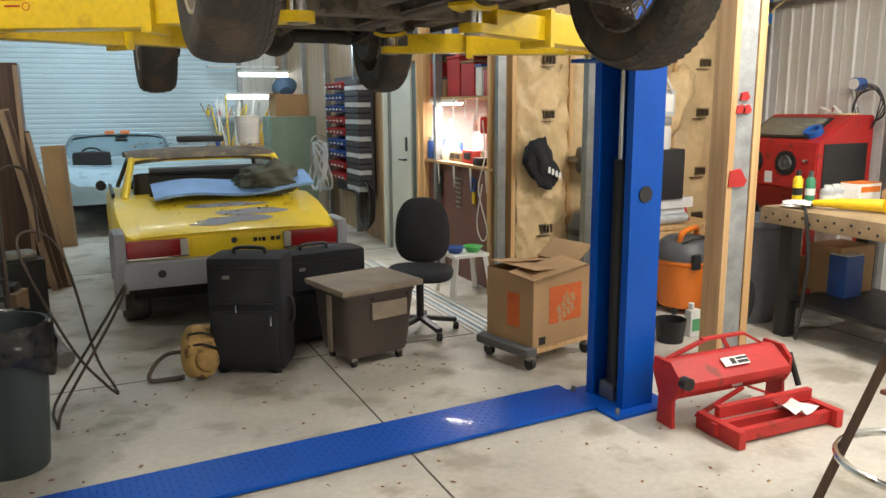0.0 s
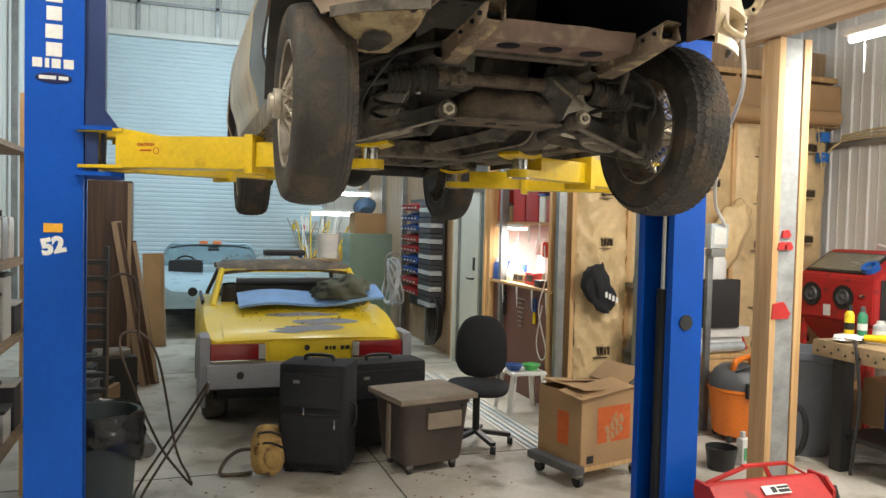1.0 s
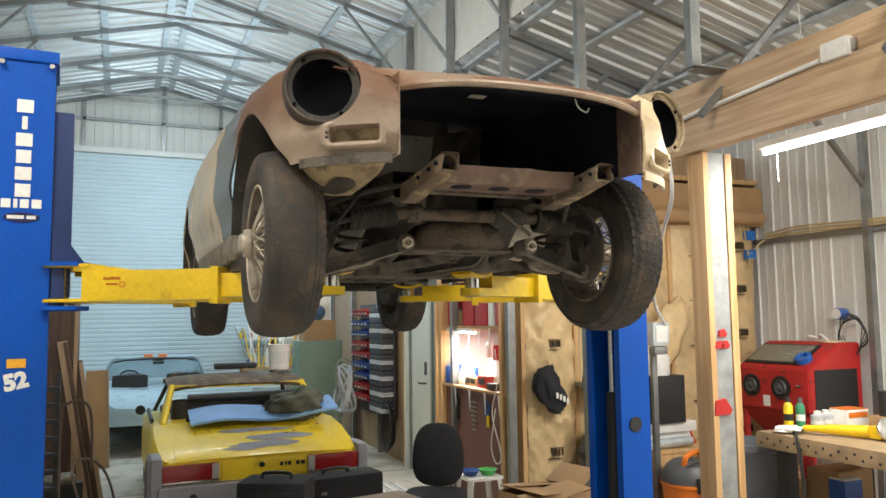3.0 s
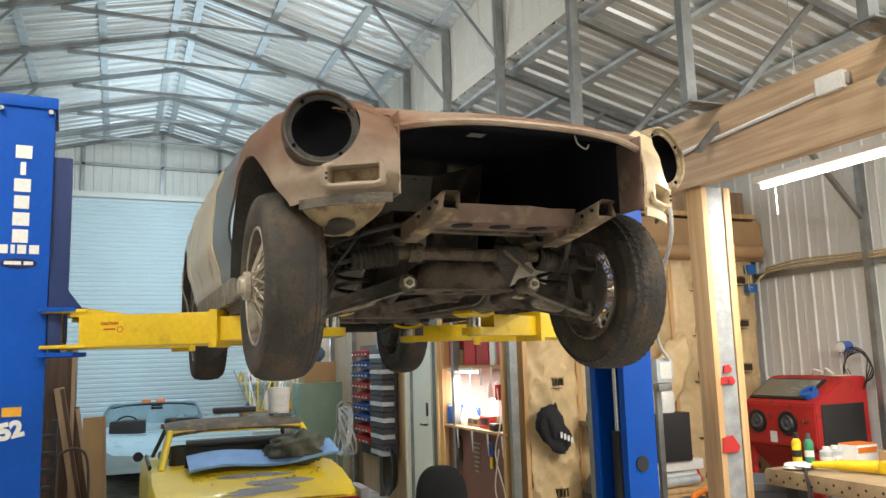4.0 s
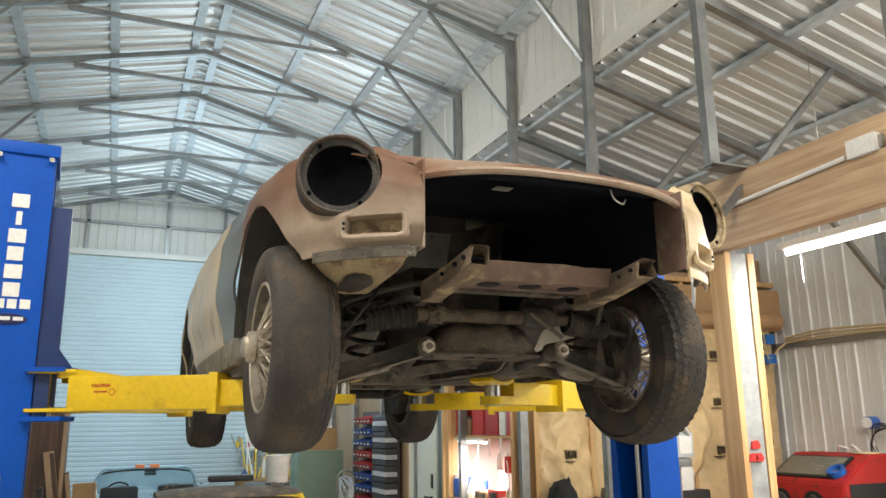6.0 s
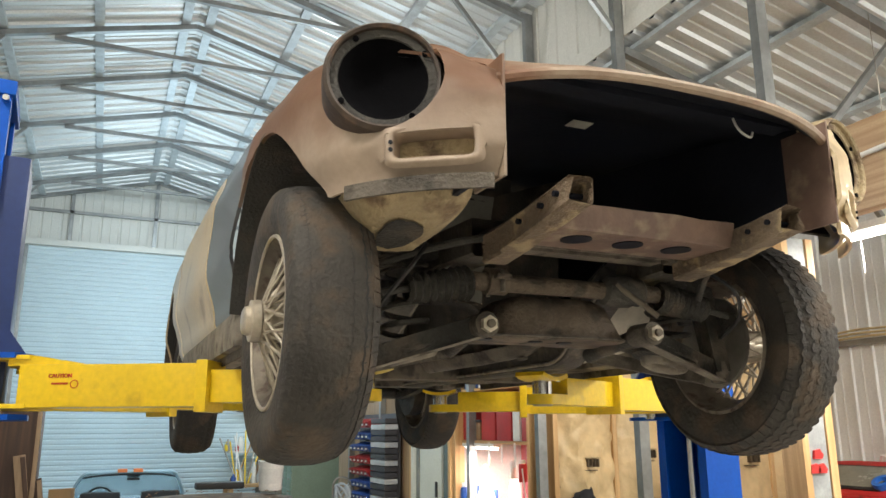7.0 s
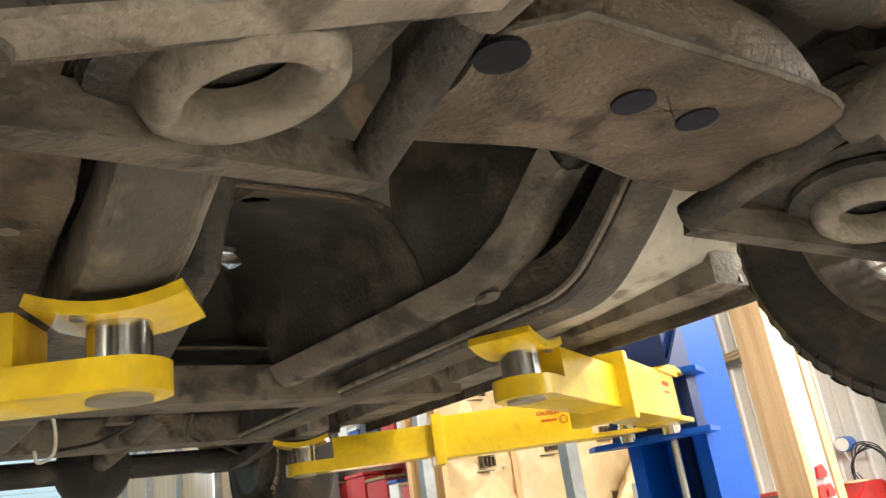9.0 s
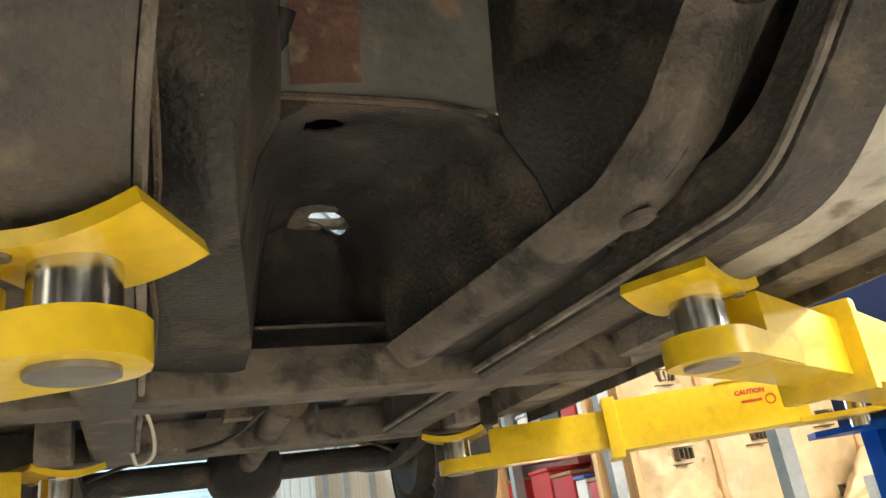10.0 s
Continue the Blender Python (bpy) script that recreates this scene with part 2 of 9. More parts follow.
def thing(name, label, category, loc=(0, 0, 0), group="", kind=""):
    ob = new(name)
    ob.empty_display_size = 0.1
    ob.matrix_basis = Matrix.Translation(loc)
    return tagged(ob, label, category, group, kind)


def moved(ob, dx, dy, dz=0.0, turn=0.0, about=(0, 0)):
    """Set a whole thing elsewhere on the floor, turned about a point."""
    c = Matrix.Translation((*about, 0))
    ob.matrix_basis = Matrix.Translation((dx, dy, dz)) @ c @ Matrix.Rotation(radians(turn), 4, "Z") @ c.inverted() @ ob.matrix_basis
    return ob


def bm_new():
    return bmesh.new()


def box(bm, c, s, bevel=0.0, m=None):
    """A box by its centre and size, edges rounded."""
    mt = Matrix.Translation(c) @ Matrix.Diagonal((*s, 1))
    if m is not None:
        mt = m @ mt
    r = bmesh.ops.create_cube(bm, size=1.0, matrix=mt)
    if bevel:
        vs = set(r["verts"])
        es = [e for e in bm.edges if e.verts[0] in vs and e.verts[1] in vs]
        bmesh.ops.bevel(bm, geom=es, offset=bevel, segments=2, profile=0.7, affect="EDGES")
    return bm


def boxed(c, s, bevel=0.0, m=None):
    return box(bm_new(), c, s, bevel, m)


def beam(bm, a, b, w, h, up=(0, 0, 1)):
    """A square bar from a to b."""
    a, b = Vector(a), Vector(b)
    d = (b - a).normalized()
    side = d.cross(Vector(up))
    if side.length < 1e-4:
        side = Vector((1, 0, 0))
    side.normalize()
    top = side.cross(d)
    ring = [side * (w / 2) * i + top * (h / 2) * j for i, j in ((-1, -1), (1, -1), (1, 1), (-1, 1))]
    va, vb = [bm.verts.new(a + r) for r in ring], [bm.verts.new(b + r) for r in ring]
    for i in range(4):
        bm.faces.new((va[i], va[(i + 1) % 4], vb[(i + 1) % 4], vb[i]))
    bm.faces.new(va)
    bm.faces.new(vb[::-1])
    return bm


def rod(bm, a, b, r, r2=None, n=14):
    """A round bar from a to b."""
    a, b = Vector(a), Vector(b)
    d = b - a
    m = Matrix.Translation((a + b) / 2) @ d.to_track_quat("Z", "Y").to_matrix().to_4x4()
    bmesh.ops.create_cone(bm, cap_ends=True, segments=n, radius1=r, radius2=r if r2 is None else r2, depth=d.length, matrix=m)
    return bm


def tube(bm, pts, r, n=8, closed=False, caps=True):
    """A round pipe along a line of points."""
    pts = [Vector(p) for p in pts]
    rings, last = [], None
    k = len(pts)
    for i, p in enumerate(pts):
        d = (pts[(i + 1) % k] - pts[i - 1]) if closed else (pts[min(i + 1, k - 1)] - pts[max(i - 1, 0)])
        d.normalize()
        side = d.orthogonal() if last is None else last - d * last.dot(d)
        side.normalize()
        last = side
        o = d.cross(side)
        rr = r[i] if isinstance(r, (list, tuple)) else r
        rings.append([bm.verts.new(p + (side * math.cos(2 * math.pi * j / n) + o * math.sin(2 * math.pi * j / n)) * rr) for j in range(n)])
    for i in range(k if closed else k - 1):
        a, b = rings[i], rings[(i + 1) % k]
        for j in range(n):
            bm.faces.new((a[j], a[(j + 1) % n], b[(j + 1) % n], b[j]))
    if caps and not closed:
        bm.faces.new(rings[0][::-1])
        bm.faces.new(rings[-1])
    return bm


def curve_pts(pts, steps=8):
    """A smooth line through points."""
    p = [Vector(q) for q in pts]
    p = [p[0] * 2 - p[1]] + p + [p[-1] * 2 - p[-2]]
    out = []
    for i in range(1, len(p) - 2):
        for s in range(steps):
            t = s / steps
            a, b, c, d = p[i - 1], p[i], p[i + 1], p[i + 2]
            out.append(0.5 * ((2 * b) + (c - a) * t + (2 * a - 5 * b + 4 * c - d) * t * t + (3 * b - a - 3 * c + d) * t ** 3))
    out.append(p[-2])
    return out


def lathe(bm, profile, m=None, n=32, closed=False):
    """Turn a profile of (radius, height) round local z."""
    m = m or Matrix.Identity(4)
    rings = []
    for r, h in profile:
        rings.append([bm.verts.new(m @ Vector((r * math.cos(2 * math.pi * j / n), r * math.sin(2 * math.pi * j / n), h))) for j in range(n)])
    k = len(rings)
    for i in range(k if closed else k - 1):
        a, b = rings[i], rings[(i + 1) % k]
        for j in range(n):
            bm.faces.new((a[j], a[(j + 1) % n], b[(j + 1) % n], b[j]))
    return bm


def prism(bm, outline, depth, m=None):
    """A flat outline in local xy, drawn out along local z."""
    m = m or Matrix.Identity(4)
    a = [bm.verts.new(m @ Vector((x, y, 0))) for x, y in outline]
    b = [bm.verts.new(m @ Vector((x, y, depth))) for x, y in outline]
    k = len(a)
    for i in range(k):
        bm.faces.new((a[i], a[(i + 1) % k], b[(i + 1) % k], b[i]))
    bm.faces.new(a[::-1])
    bm.faces.new(b)
    return bm


def sheet(bm, rows, closed=False):
    """A skin over rows of points."""
    vs = [[bm.verts.new(p) for p in row] for row in rows]
    for a, b in zip(vs, vs[1:]):
        for i in range(len(a) - (0 if closed else 1)):
            j = (i + 1) % len(a)
            bm.faces.new((a[i], a[j], b[j], b[i]))
    return bm


def thicken(bm, t):
    bmesh.ops.recalc_face_normals(bm, faces=bm.faces)
    bmesh.ops.solidify(bm, geom=bm.faces[:], thickness=t)
    return bm


def lettering(name, text, size, m, mat, parent, extrude=0.001, align="CENTER", bold=0.0):
    c = bpy.data.curves.new(name, "FONT")
    c.body, c.size, c.extrude, c.align_x, c.align_y, c.offset = text, size, extrude, align, "CENTER", bold
    c.resolution_u = 3
    tmp = bpy.data.objects.new(name, c)
    scene.collection.objects.link(tmp)
    me = bpy.data.meshes.new_from_object(tmp.evaluated_get(bpy.context.evaluated_depsgraph_get()))
    bpy.data.objects.remove(tmp)
    me.transform(m)
    me.materials.clear()
    me.materials.append(mat)
    ob = new(name, me)
    if parent:
        ob.parent = parent
        ob.matrix_parent_inverse = world_of(parent).inverted()
    return ob


def ribbed(bm, a, b, up, pitch, height, rib=0.06, thick=0.0, drop=None):
    """A ribbed sheet: ribs run along up, repeat from a to b."""
    a, b, up = Vector(a), Vector(b), Vector(up)
    along = (b - a).normalized()
    n = along.cross(up).normalized()
    length = (b - a).length
    prof, s = [], 0.0
    while s < length:
        for ds, h in ((0.0, 0), (0.012, height), (rib, height), (rib + 0.012, 0), (0.5 * (pitch + rib) - 0.01, 0), (0.5 * (pitch + rib), height * 0.3), (0.5 * (pitch + rib) + 0.015, 0)):
            if s + ds <= length:
                prof.append((s + ds, h))
        s += pitch
    prof.append((length, 0))
    lo = [a + along * s_ + n * h for s_, h in prof]
    return sheet(bm, [lo, [p + up for p in lo]])

# ---- the hall ----
RX, RZ, SLOPE = -0.42, 6.16, 0.25
XR, XL, YB, YF = 2.2, -3.05, 12.4, -6.0
EAVE = RZ - SLOPE * (XR - RX)
XW, YI = 5.2, 3.85

tagged(part("floor", boxed((1.5, 3.2, -0.06), (9.4, 18.6, 0.12)), CONCRETE), "pale stained concrete slab with sawn joints", "floor", kind="structure")
bm = bm_new()
for y in (-0.55, 2.95, 6.4):
    box(bm, (1.5, y, 0.001), (9.0, 0.008, 0.003))
for x in (0.33, 3.9):
    box(bm, (x, 3.2, 0.0012), (0.008, 18.0, 0.003))
tagged(part("floor_joint", bm, JOINT), "dark sawn joints in the concrete floor", "floor joint", kind="structure")

bm = bm_new()
ribbed(bm, (RX, YF, RZ), (RX, YB, RZ), (XR + 0.05 - RX, 0, -SLOPE * (XR + 0.05 - RX)), 0.229, 0.028)
ribbed(bm, (RX, YF, RZ), (RX, YB, RZ), (XL - 0.05 - RX, 0, SLOPE * (XL - 0.05 - RX)), 0.229, -0.028)
tagged(part("ceiling", bm, SHEET, smooth=None), "galvanised ribbed steel roof sheets on purlins", "roof", kind="structure")

bm = bm_new()
ribbed(bm, (XR + 0.06, YF, 4.62), (XR + 0.06, YB, 4.62), (XW - XR, 0, -0.72), 0.229, 0.028)
tagged(part("ceiling_lean_to", bm, SHEET, smooth=None), "ribbed steel roof of the side bay", "roof", kind="structure")

frame_steel = tagged(thing("roof_frame", "galvanised steel tube rafters, ties and posts", "steel frame", (0, 0, 0)), kind="structure")
YS = [0.06 + 1.27 * k for k in range(-4, 10)]
for y in YS:
    for x_end, sgn in ((XR, 1), (XL, -1)):
        h = abs(x_end - RX)
        part("rafter", beam(bm_new(), (RX, y, RZ - 0.09), (x_end, y, RZ - 0.09 - SLOPE * h), 0.055, 0.055), GALV, frame_steel)
        part("knee_brace", beam(bm_new(), (x_end - sgn * 0.03, y, EAVE - 0.85), (x_end - sgn * 0.85, y, EAVE + 0.09), 0.035, 0.035), GALV, frame_steel)
        foot = 3.33 if sgn > 0 and -3.2 < y < 1.9 else 0.0
        part("steel_post", beam(bm_new(), (x_end, y, foot), (x_end, y, EAVE - 0.05), 0.075, 0.06, up=(0, 1, 0)), GALV, frame_steel)
        if foot:
            part("post_foot", boxed((x_end + 0.13, y, foot + 0.022), (0.36, 0.14, 0.012), 0.002), GALV, frame_steel)
    part("tie_bar", beam(bm_new(), (RX - 1.35, y + 0.04, RZ - 0.47), (RX + 1.35, y + 0.04, RZ - 0.47), 0.04, 0.045), GALV, frame_steel)
    for sx in (-1, 1):
        part("gusset", boxed((RX + sx * 1.35, y + 0.03, RZ - 0.46), (0.22, 0.012, 0.05)), GALV_BRIGHT, frame_steel)
    # side bay
    part("side_rafter", beam(bm_new(), (XR + 0.05, y, 4.50), (XW, y, 3.76), 0.055, 0.06), GALV, frame_steel)
    part("side_brace", beam(bm_new(), (XR + 0.04, y, 3.05), (XR + 1.15, y, 4.20), 0.04, 0.04), GALV, frame_steel)
for k in (0.12, 0.95, 1.8, 2.5):
    for sgn in (-1, 1):
        part("purlin", beam(bm_new(), (RX + sgn * k, YF, RZ - 0.035 - SLOPE * k), (RX + sgn * k, YB, RZ - 0.035 - SLOPE * k), 0.09, 0.035), GALV_BRIGHT, frame_steel)
for k in (0.12, 0.75, 1.75, 2.75):
    zz = 4.58 - 0.244 * k
    part("side_purlin", beam(bm_new(), (XR + 0.06 + k, YF, zz), (XR + 0.06 + k, YB, zz), 0.09, 0.035), GALV_BRIGHT, frame_steel)

# upper wall over the post row, with its trim
bm = bm_new()
ribbed(bm, (XR + 0.055, YF, 4.75), (XR + 0.055, YB, 4.75), (0, 0, EAVE - 4.75 + 0.03), 0.305, 0.012, rib=0.03)
tagged(part("wall_upper", bm, WALLSHEET, smooth=None), "off-white ribbed metal wall above the post row", "wall", kind="structure")
tagged(part("trim", boxed((XR + 0.05, (YF + YB) / 2, 4.68), (0.012, YB - YF, 0.14), 0.003), WALLSHEET), "off-white folded metal trim", "trim", kind="structure")

# rear wall with the roller door
DXL, DXR, DZ = -2.35, 1.55, 4.82
wall_back = tagged(thing("wall_back", "pale metal gable wall above a wide roller door", "wall", (0, YB, 0)), kind="structure")
bm = bm_new()
ribbed(bm, (DXL - 0.8, YB + 0.03, DZ), (XR + 0.1, YB + 0.03, DZ), (0, 0, 1.33), 0.305, -0.015, rib=0.04)
part("gable_sheet", bm, WALLSHEET, wall_back, smooth=None)
bm = bm_new()
ribbed(bm, (DXR, YB + 0.03, 0), (XW + 0.1, YB + 0.03, 0), (0, 0, DZ), 0.305, -0.015, rib=0.04)
ribbed(bm, (XL - 0.1, YB + 0.03, 0), (DXL, YB + 0.03, 0), (0, 0, DZ), 0.305, -0.015, rib=0.04)
part("side_sheet", bm, WALLSHEET, wall_back, smooth=None)
for z in (4.86, 5.42):
    part("girt", beam(bm_new(), (XL, YB - 0.03, z), (XR, YB - 0.03, z), 0.05, 0.05), GALV, wall_back)
for x in (-1.75, -0.42, 0.6, 1.6):
    part("gable_stud", beam(bm_new(), (x, YB - 0.03, DZ), (x, YB - 0.03, RZ - 0.1 - SLOPE * abs(x - RX)), 0.06, 0.05, up=(0, 1, 0)), GALV, wall_back)
part("gable_rail", beam(bm_new(), (RX, YB - 0.05, RZ - 0.06), (XR, YB - 0.05, RZ - 0.06 - SLOPE * (XR - RX)), 0.05, 0.06), GALV, wall_back)
part("gable_rail", beam(bm_new(), (RX, YB - 0.05, RZ - 0.06), (XL, YB - 0.05, RZ - 0.06 + SLOPE * (XL - RX)), 0.05, 0.06), GALV, wall_back)
door_roll = tagged(thing("door_1", "closed pale blue-grey steel roller door", "roller door", (-0.4, YB, 0)), kind="structure")
nslat = 60
prof = []
for i in range(nslat):
    z0 = DZ * i / nslat
    for dz, dy in ((0.0, 0.0), (0.012, -0.012), (0.055, -0.012), (0.068, 0.0)):
        prof.append((z0 + dz, YB - 0.02 + dy))
for i in range(nslat):
    seg = prof[4 * i:4 * i + 4] + ([prof[4 * i + 4]] if i < nslat - 1 else [(DZ, YB - 0.02)])
    part("slat", sheet(bm_new(), [[(x, y, z) for z, y in seg] for x in (DXL, DXR)]), SLAT, door_roll, smooth=None)
for x in (DXL - 0.03, DXR + 0.03):
    part("guide_rail", boxed((x, YB - 0.05, DZ / 2), (0.08, 0.08, DZ), 0.005), GALV, door_roll)
part("door_head", boxed(((DXL + DXR) / 2, YB - 0.08, DZ + 0.03), (DXR - DXL + 0.2, 0.14, 0.10), 0.01), WALLSHEET, door_roll)

# closing walls
bm = bm_new()
ribbed(bm, (XL - 0.09, YF, 0), (XL - 0.09, YB, 0), (0, 0, EAVE + 0.05), 0.305, 0.015, rib=0.04)
tagged(part("wall_left", bm, WALLSHEET, smooth=None), "off-white ribbed metal side wall", "wall", kind="structure")
tagged(part("wall_front", boxed((1.5, YF - 0.05, 3.1), (9.6, 0.1, 6.4)), WALLSHEET), "off-white wall behind the walk", "wall", kind="structure")

# side bay: far wall of white sheet, its upper band greyer
wall_right = tagged(thing("wall_right", "white ribbed metal wall with a horizontal girt", "wall", (XW, 0, 0)), kind="structure")
bm = bm_new()
ribbed(bm, (XW + 0.03, YB, 0), (XW + 0.03, YF, 0), (0, 0, 3.9), 0.23, 0.016, rib=0.03)
part("wall_sheet", bm, WHITESHEET, wall_right, smooth=None)
part("girt", beam(bm_new(), (XW - 0.02, YF, 2.56), (XW - 0.02, YI, 2.56), 0.05, 0.05), GALV, wall_right)
for y in (0.2, 2.47):
    part("wall_post", beam(bm_new(), (XW - 0.06, y, 0), (XW - 0.06, y, 3.55), 0.07, 0.06, up=(0, 1, 0)), GALV, wall_right)
    part("wall_brace", beam(bm_new(), (XW - 0.08, y, 2.95), (XW - 0.75, y, 3.62), 0.04, 0.04), GALV, wall_right)

# ---- two-post lift ----
LM = Matrix.Translation((0.07, 1.37, 0)) @ Matrix.Rotation(radians(3.4), 4, "Z")
INV = LM.inverted()
lift = thing("two_post_lift", "blue two-post vehicle lift with yellow swing arms, raised", "vehicle lift", (0.07, 1.37, 0))


def placed(bm, m):
    bm.transform(m)
    return bm


def lift_part(name, bm, mat, parent=None, label="", smooth=35):
    return part(name, placed(bm, LM), mat, parent or lift, label, smooth)


PT = 2.90
for sgn in (-1, 1):
    xo, xi = sgn * 1.67 + 0.008, sgn * 1.46 + 0.008
    xc = (xo + xi) / 2
    bm = bm_new()
    w = 0.012
    outline = [(xi, -0.155), (xo, -0.155), (xo, 0.155), (xi, 0.155), (xi, 0.155 - 0.05), (xi + sgn * w, 0.155 - 0.05), (xi + sgn * w, 0.155 - w), (xo - sgn * w, 0.155 - w),
               (xo - sgn * w, -0.155 + w), (xi + sgn * w, -0.155 + w), (xi + sgn * w, -0.105), (xi, -0.105)]
    prism(bm, outline, PT, None)
    post = lift_part("post", bm, BLUE, smooth=None)
    lift_part("post_cap", boxed((xc, 0, PT + 0.008), (0.235, 0.335, 0.05), 0.006), BLUE, post)
    for dx in (-0.09, 0.09):
        lift_part("cap_bolt", rod(bm_new(), (xc + dx, -0.158, PT - 0.035), (xc + dx, -0.185, PT - 0.035), 0.011, n=6), CHROME, post, "zinc bolt")
    lift_part("base_plate", boxed((xc, 0, 0.009), (0.42, 0.46, 0.018), 0.004), BLUE, post)
    for dx in (-0.17, 0.17):
        for dy in (-0.19, 0.19):
            lift_part("anchor_bolt", rod(bm_new(), (xc + dx, dy, 0.018), (xc + dx, dy, 0.05), 0.013, n=6), STEEL, post, "steel anchor bolt")
    # ram and carriage inside the column
    lift_part("ram_cylinder", rod(bm_new(), (xc - sgn * 0.02, 0.02, 0.10), (xc - sgn * 0.02, 0.02, 1.35), 0.042, n=20), BLACK, post, "black hydraulic ram")
    lift_part("ram_rod", rod(bm_new(), (xc - sgn * 0.02, 0.02, 1.35), (xc - sgn * 0.02, 0.02, 2.0), 0.024, n=16), CHROME, post, "chrome ram rod")
    lift_part("ram_foot", boxed((xc - sgn * 0.02, 0.02, 0.06), (0.11, 0.12, 0.10), 0.01), STEEL, post)
    lift_part("lock_strip", boxed((xo - sgn * 0.02, 0.06, 1.25), (0.02, 0.05, 2.2), 0.003), BLUE_DARK, post)
    carriage = lift_part("carriage", boxed((xi - sgn * 0.012, 0, 2.30), (0.13, 0.26, 0.78), 0.01), BLUE_DARK, None, "dark blue lifting carriage")
    for z in (1.855, 2.035):
        plate = [(xi + sgn * 0.03, -0.19), (xi - sgn * 0.10, -0.24), (xi - sgn * 0.15, -0.17), (xi - sgn * 0.15, 0.17), (xi - sgn * 0.10, 0.24), (xi + sgn * 0.03, 0.19)]
        lift_part("pivot_plate", prism(bm_new(), plate, 0.016, Matrix.Translation((0, 0, z))), BLUE, carriage)
    for y in (-0.15, 0.15):
        gus = [(0.0, 0.0), (-sgn * 0.125, 0.0), (0.0, 0.17)]
        lift_part("gusset", prism(bm_new(), gus, 0.012, Matrix.Translation((xi - sgn * 0.005, y, 2.05)) @ Matrix.Rotation(radians(90), 4, "X")), BLUE_DARK, carriage)
    lift_part("carriage_back", boxed((xi - sgn * 0.03, 0, 1.95), (0.05, 0.34, 0.17), 0.006), BLUE_DARK, carriage)

lift_part("cross_plate", placed(boxed((0, 0, 0), (2.75, 0.36, 0.02), 0.004), Matrix.Translation((0.0, 0.12, 0.018))), BLUE, None, "blue chequer-plate cable cover", smooth=None)
bm = bm_new()
for i in range(86):
    for j in range(11):
        m = Matrix.Translation((-1.36 + i * 0.032, -0.04 + j * 0.032, 0.029)) @ Matrix.Rotation(radians(45 if (i + j) % 2 else -45), 4, "Z")
        a = [bm.verts.new(m @ Vector(v)) for v in ((-0.011, 0, 0), (0, -0.004, 0), (0.011, 0, 0), (0, 0.004, 0))]
        t = bm.verts.new(m @ Vector((0, 0, 0.002)))
        for k in range(4):
            bm.faces.new((a[k], a[(k + 1) % 4], t))
part("tread_pattern", placed(bm, LM), BLUE, lift, smooth=None, kind="stuff")

# writing on the left column
FACE = LM @ Matrix.Translation((-1.56, -0.157, 0)) @ Matrix.Rotation(radians(90), 4, "X")
# the maker's mark: a column of white shapes over a short row of them
def mark(x, y, w, h):
    bm = box(bm_new(), (x, y, 0.001), (w, h, 0.002), m=FACE)
    part("mark", bm, PAPER, lift)


for i, w in enumerate((0.060, 0.020, 0.060, 0.054, 0.060, 0.056)):
    mark(0.0, 2.693 - i * 0.070, w, 0.054)
for x, w in ((-0.058, 0.034), (-0.024, 0.015), (0.008, 0.032), (0.052, 0.036)):
    mark(x, 2.289, w, 0.036)
bm = bm_new()
lathe(bm, [(0.0, 0.002), (0.064, 0.002), (0.066, 0.0)], FACE @ Matrix.Translation((0, 2.232, 0)) @ Matrix.Diagonal((1, 0.32, 1, 1)))
part("badge", bm, material("badge_navy", (0.01, 0.012, 0.09), 0.4), lift, "navy oval badge")
bm = bm_new()
for dx, w in ((-0.022, 0.06), (0.034, 0.034)):
    box(bm, (dx, 2.233, 0.0025), (w, 0.014, 0.0015), m=FACE)
part("badge_print", bm, PAPER, lift)
part("sticker", box(bm_new(), (0.0, 1.645, 0.001), (0.068, 0.036, 0.002), m=FACE), material("orange_sticker", (0.85, 0.42, 0.03), 0.5), lift, "orange warning sticker")
lettering("letter", "52", 0.085, FACE @ Matrix.Translation((0.0, 1.572, 0)) @ Matrix.Rotation(radians(12), 4, "Z"), PAPER, lift, bold=0.005)
# round blanking cap on the right column
part("blanking_cap", placed(rod(bm_new(), (1.565, -0.155, 1.18), (1.565, -0.163, 1.18), 0.043, n=28), LM), BLACK, lift, "round black blanking cap")


LABEL_RED = material("label_red", (0.55, 0.05, 0.01), 0.5)


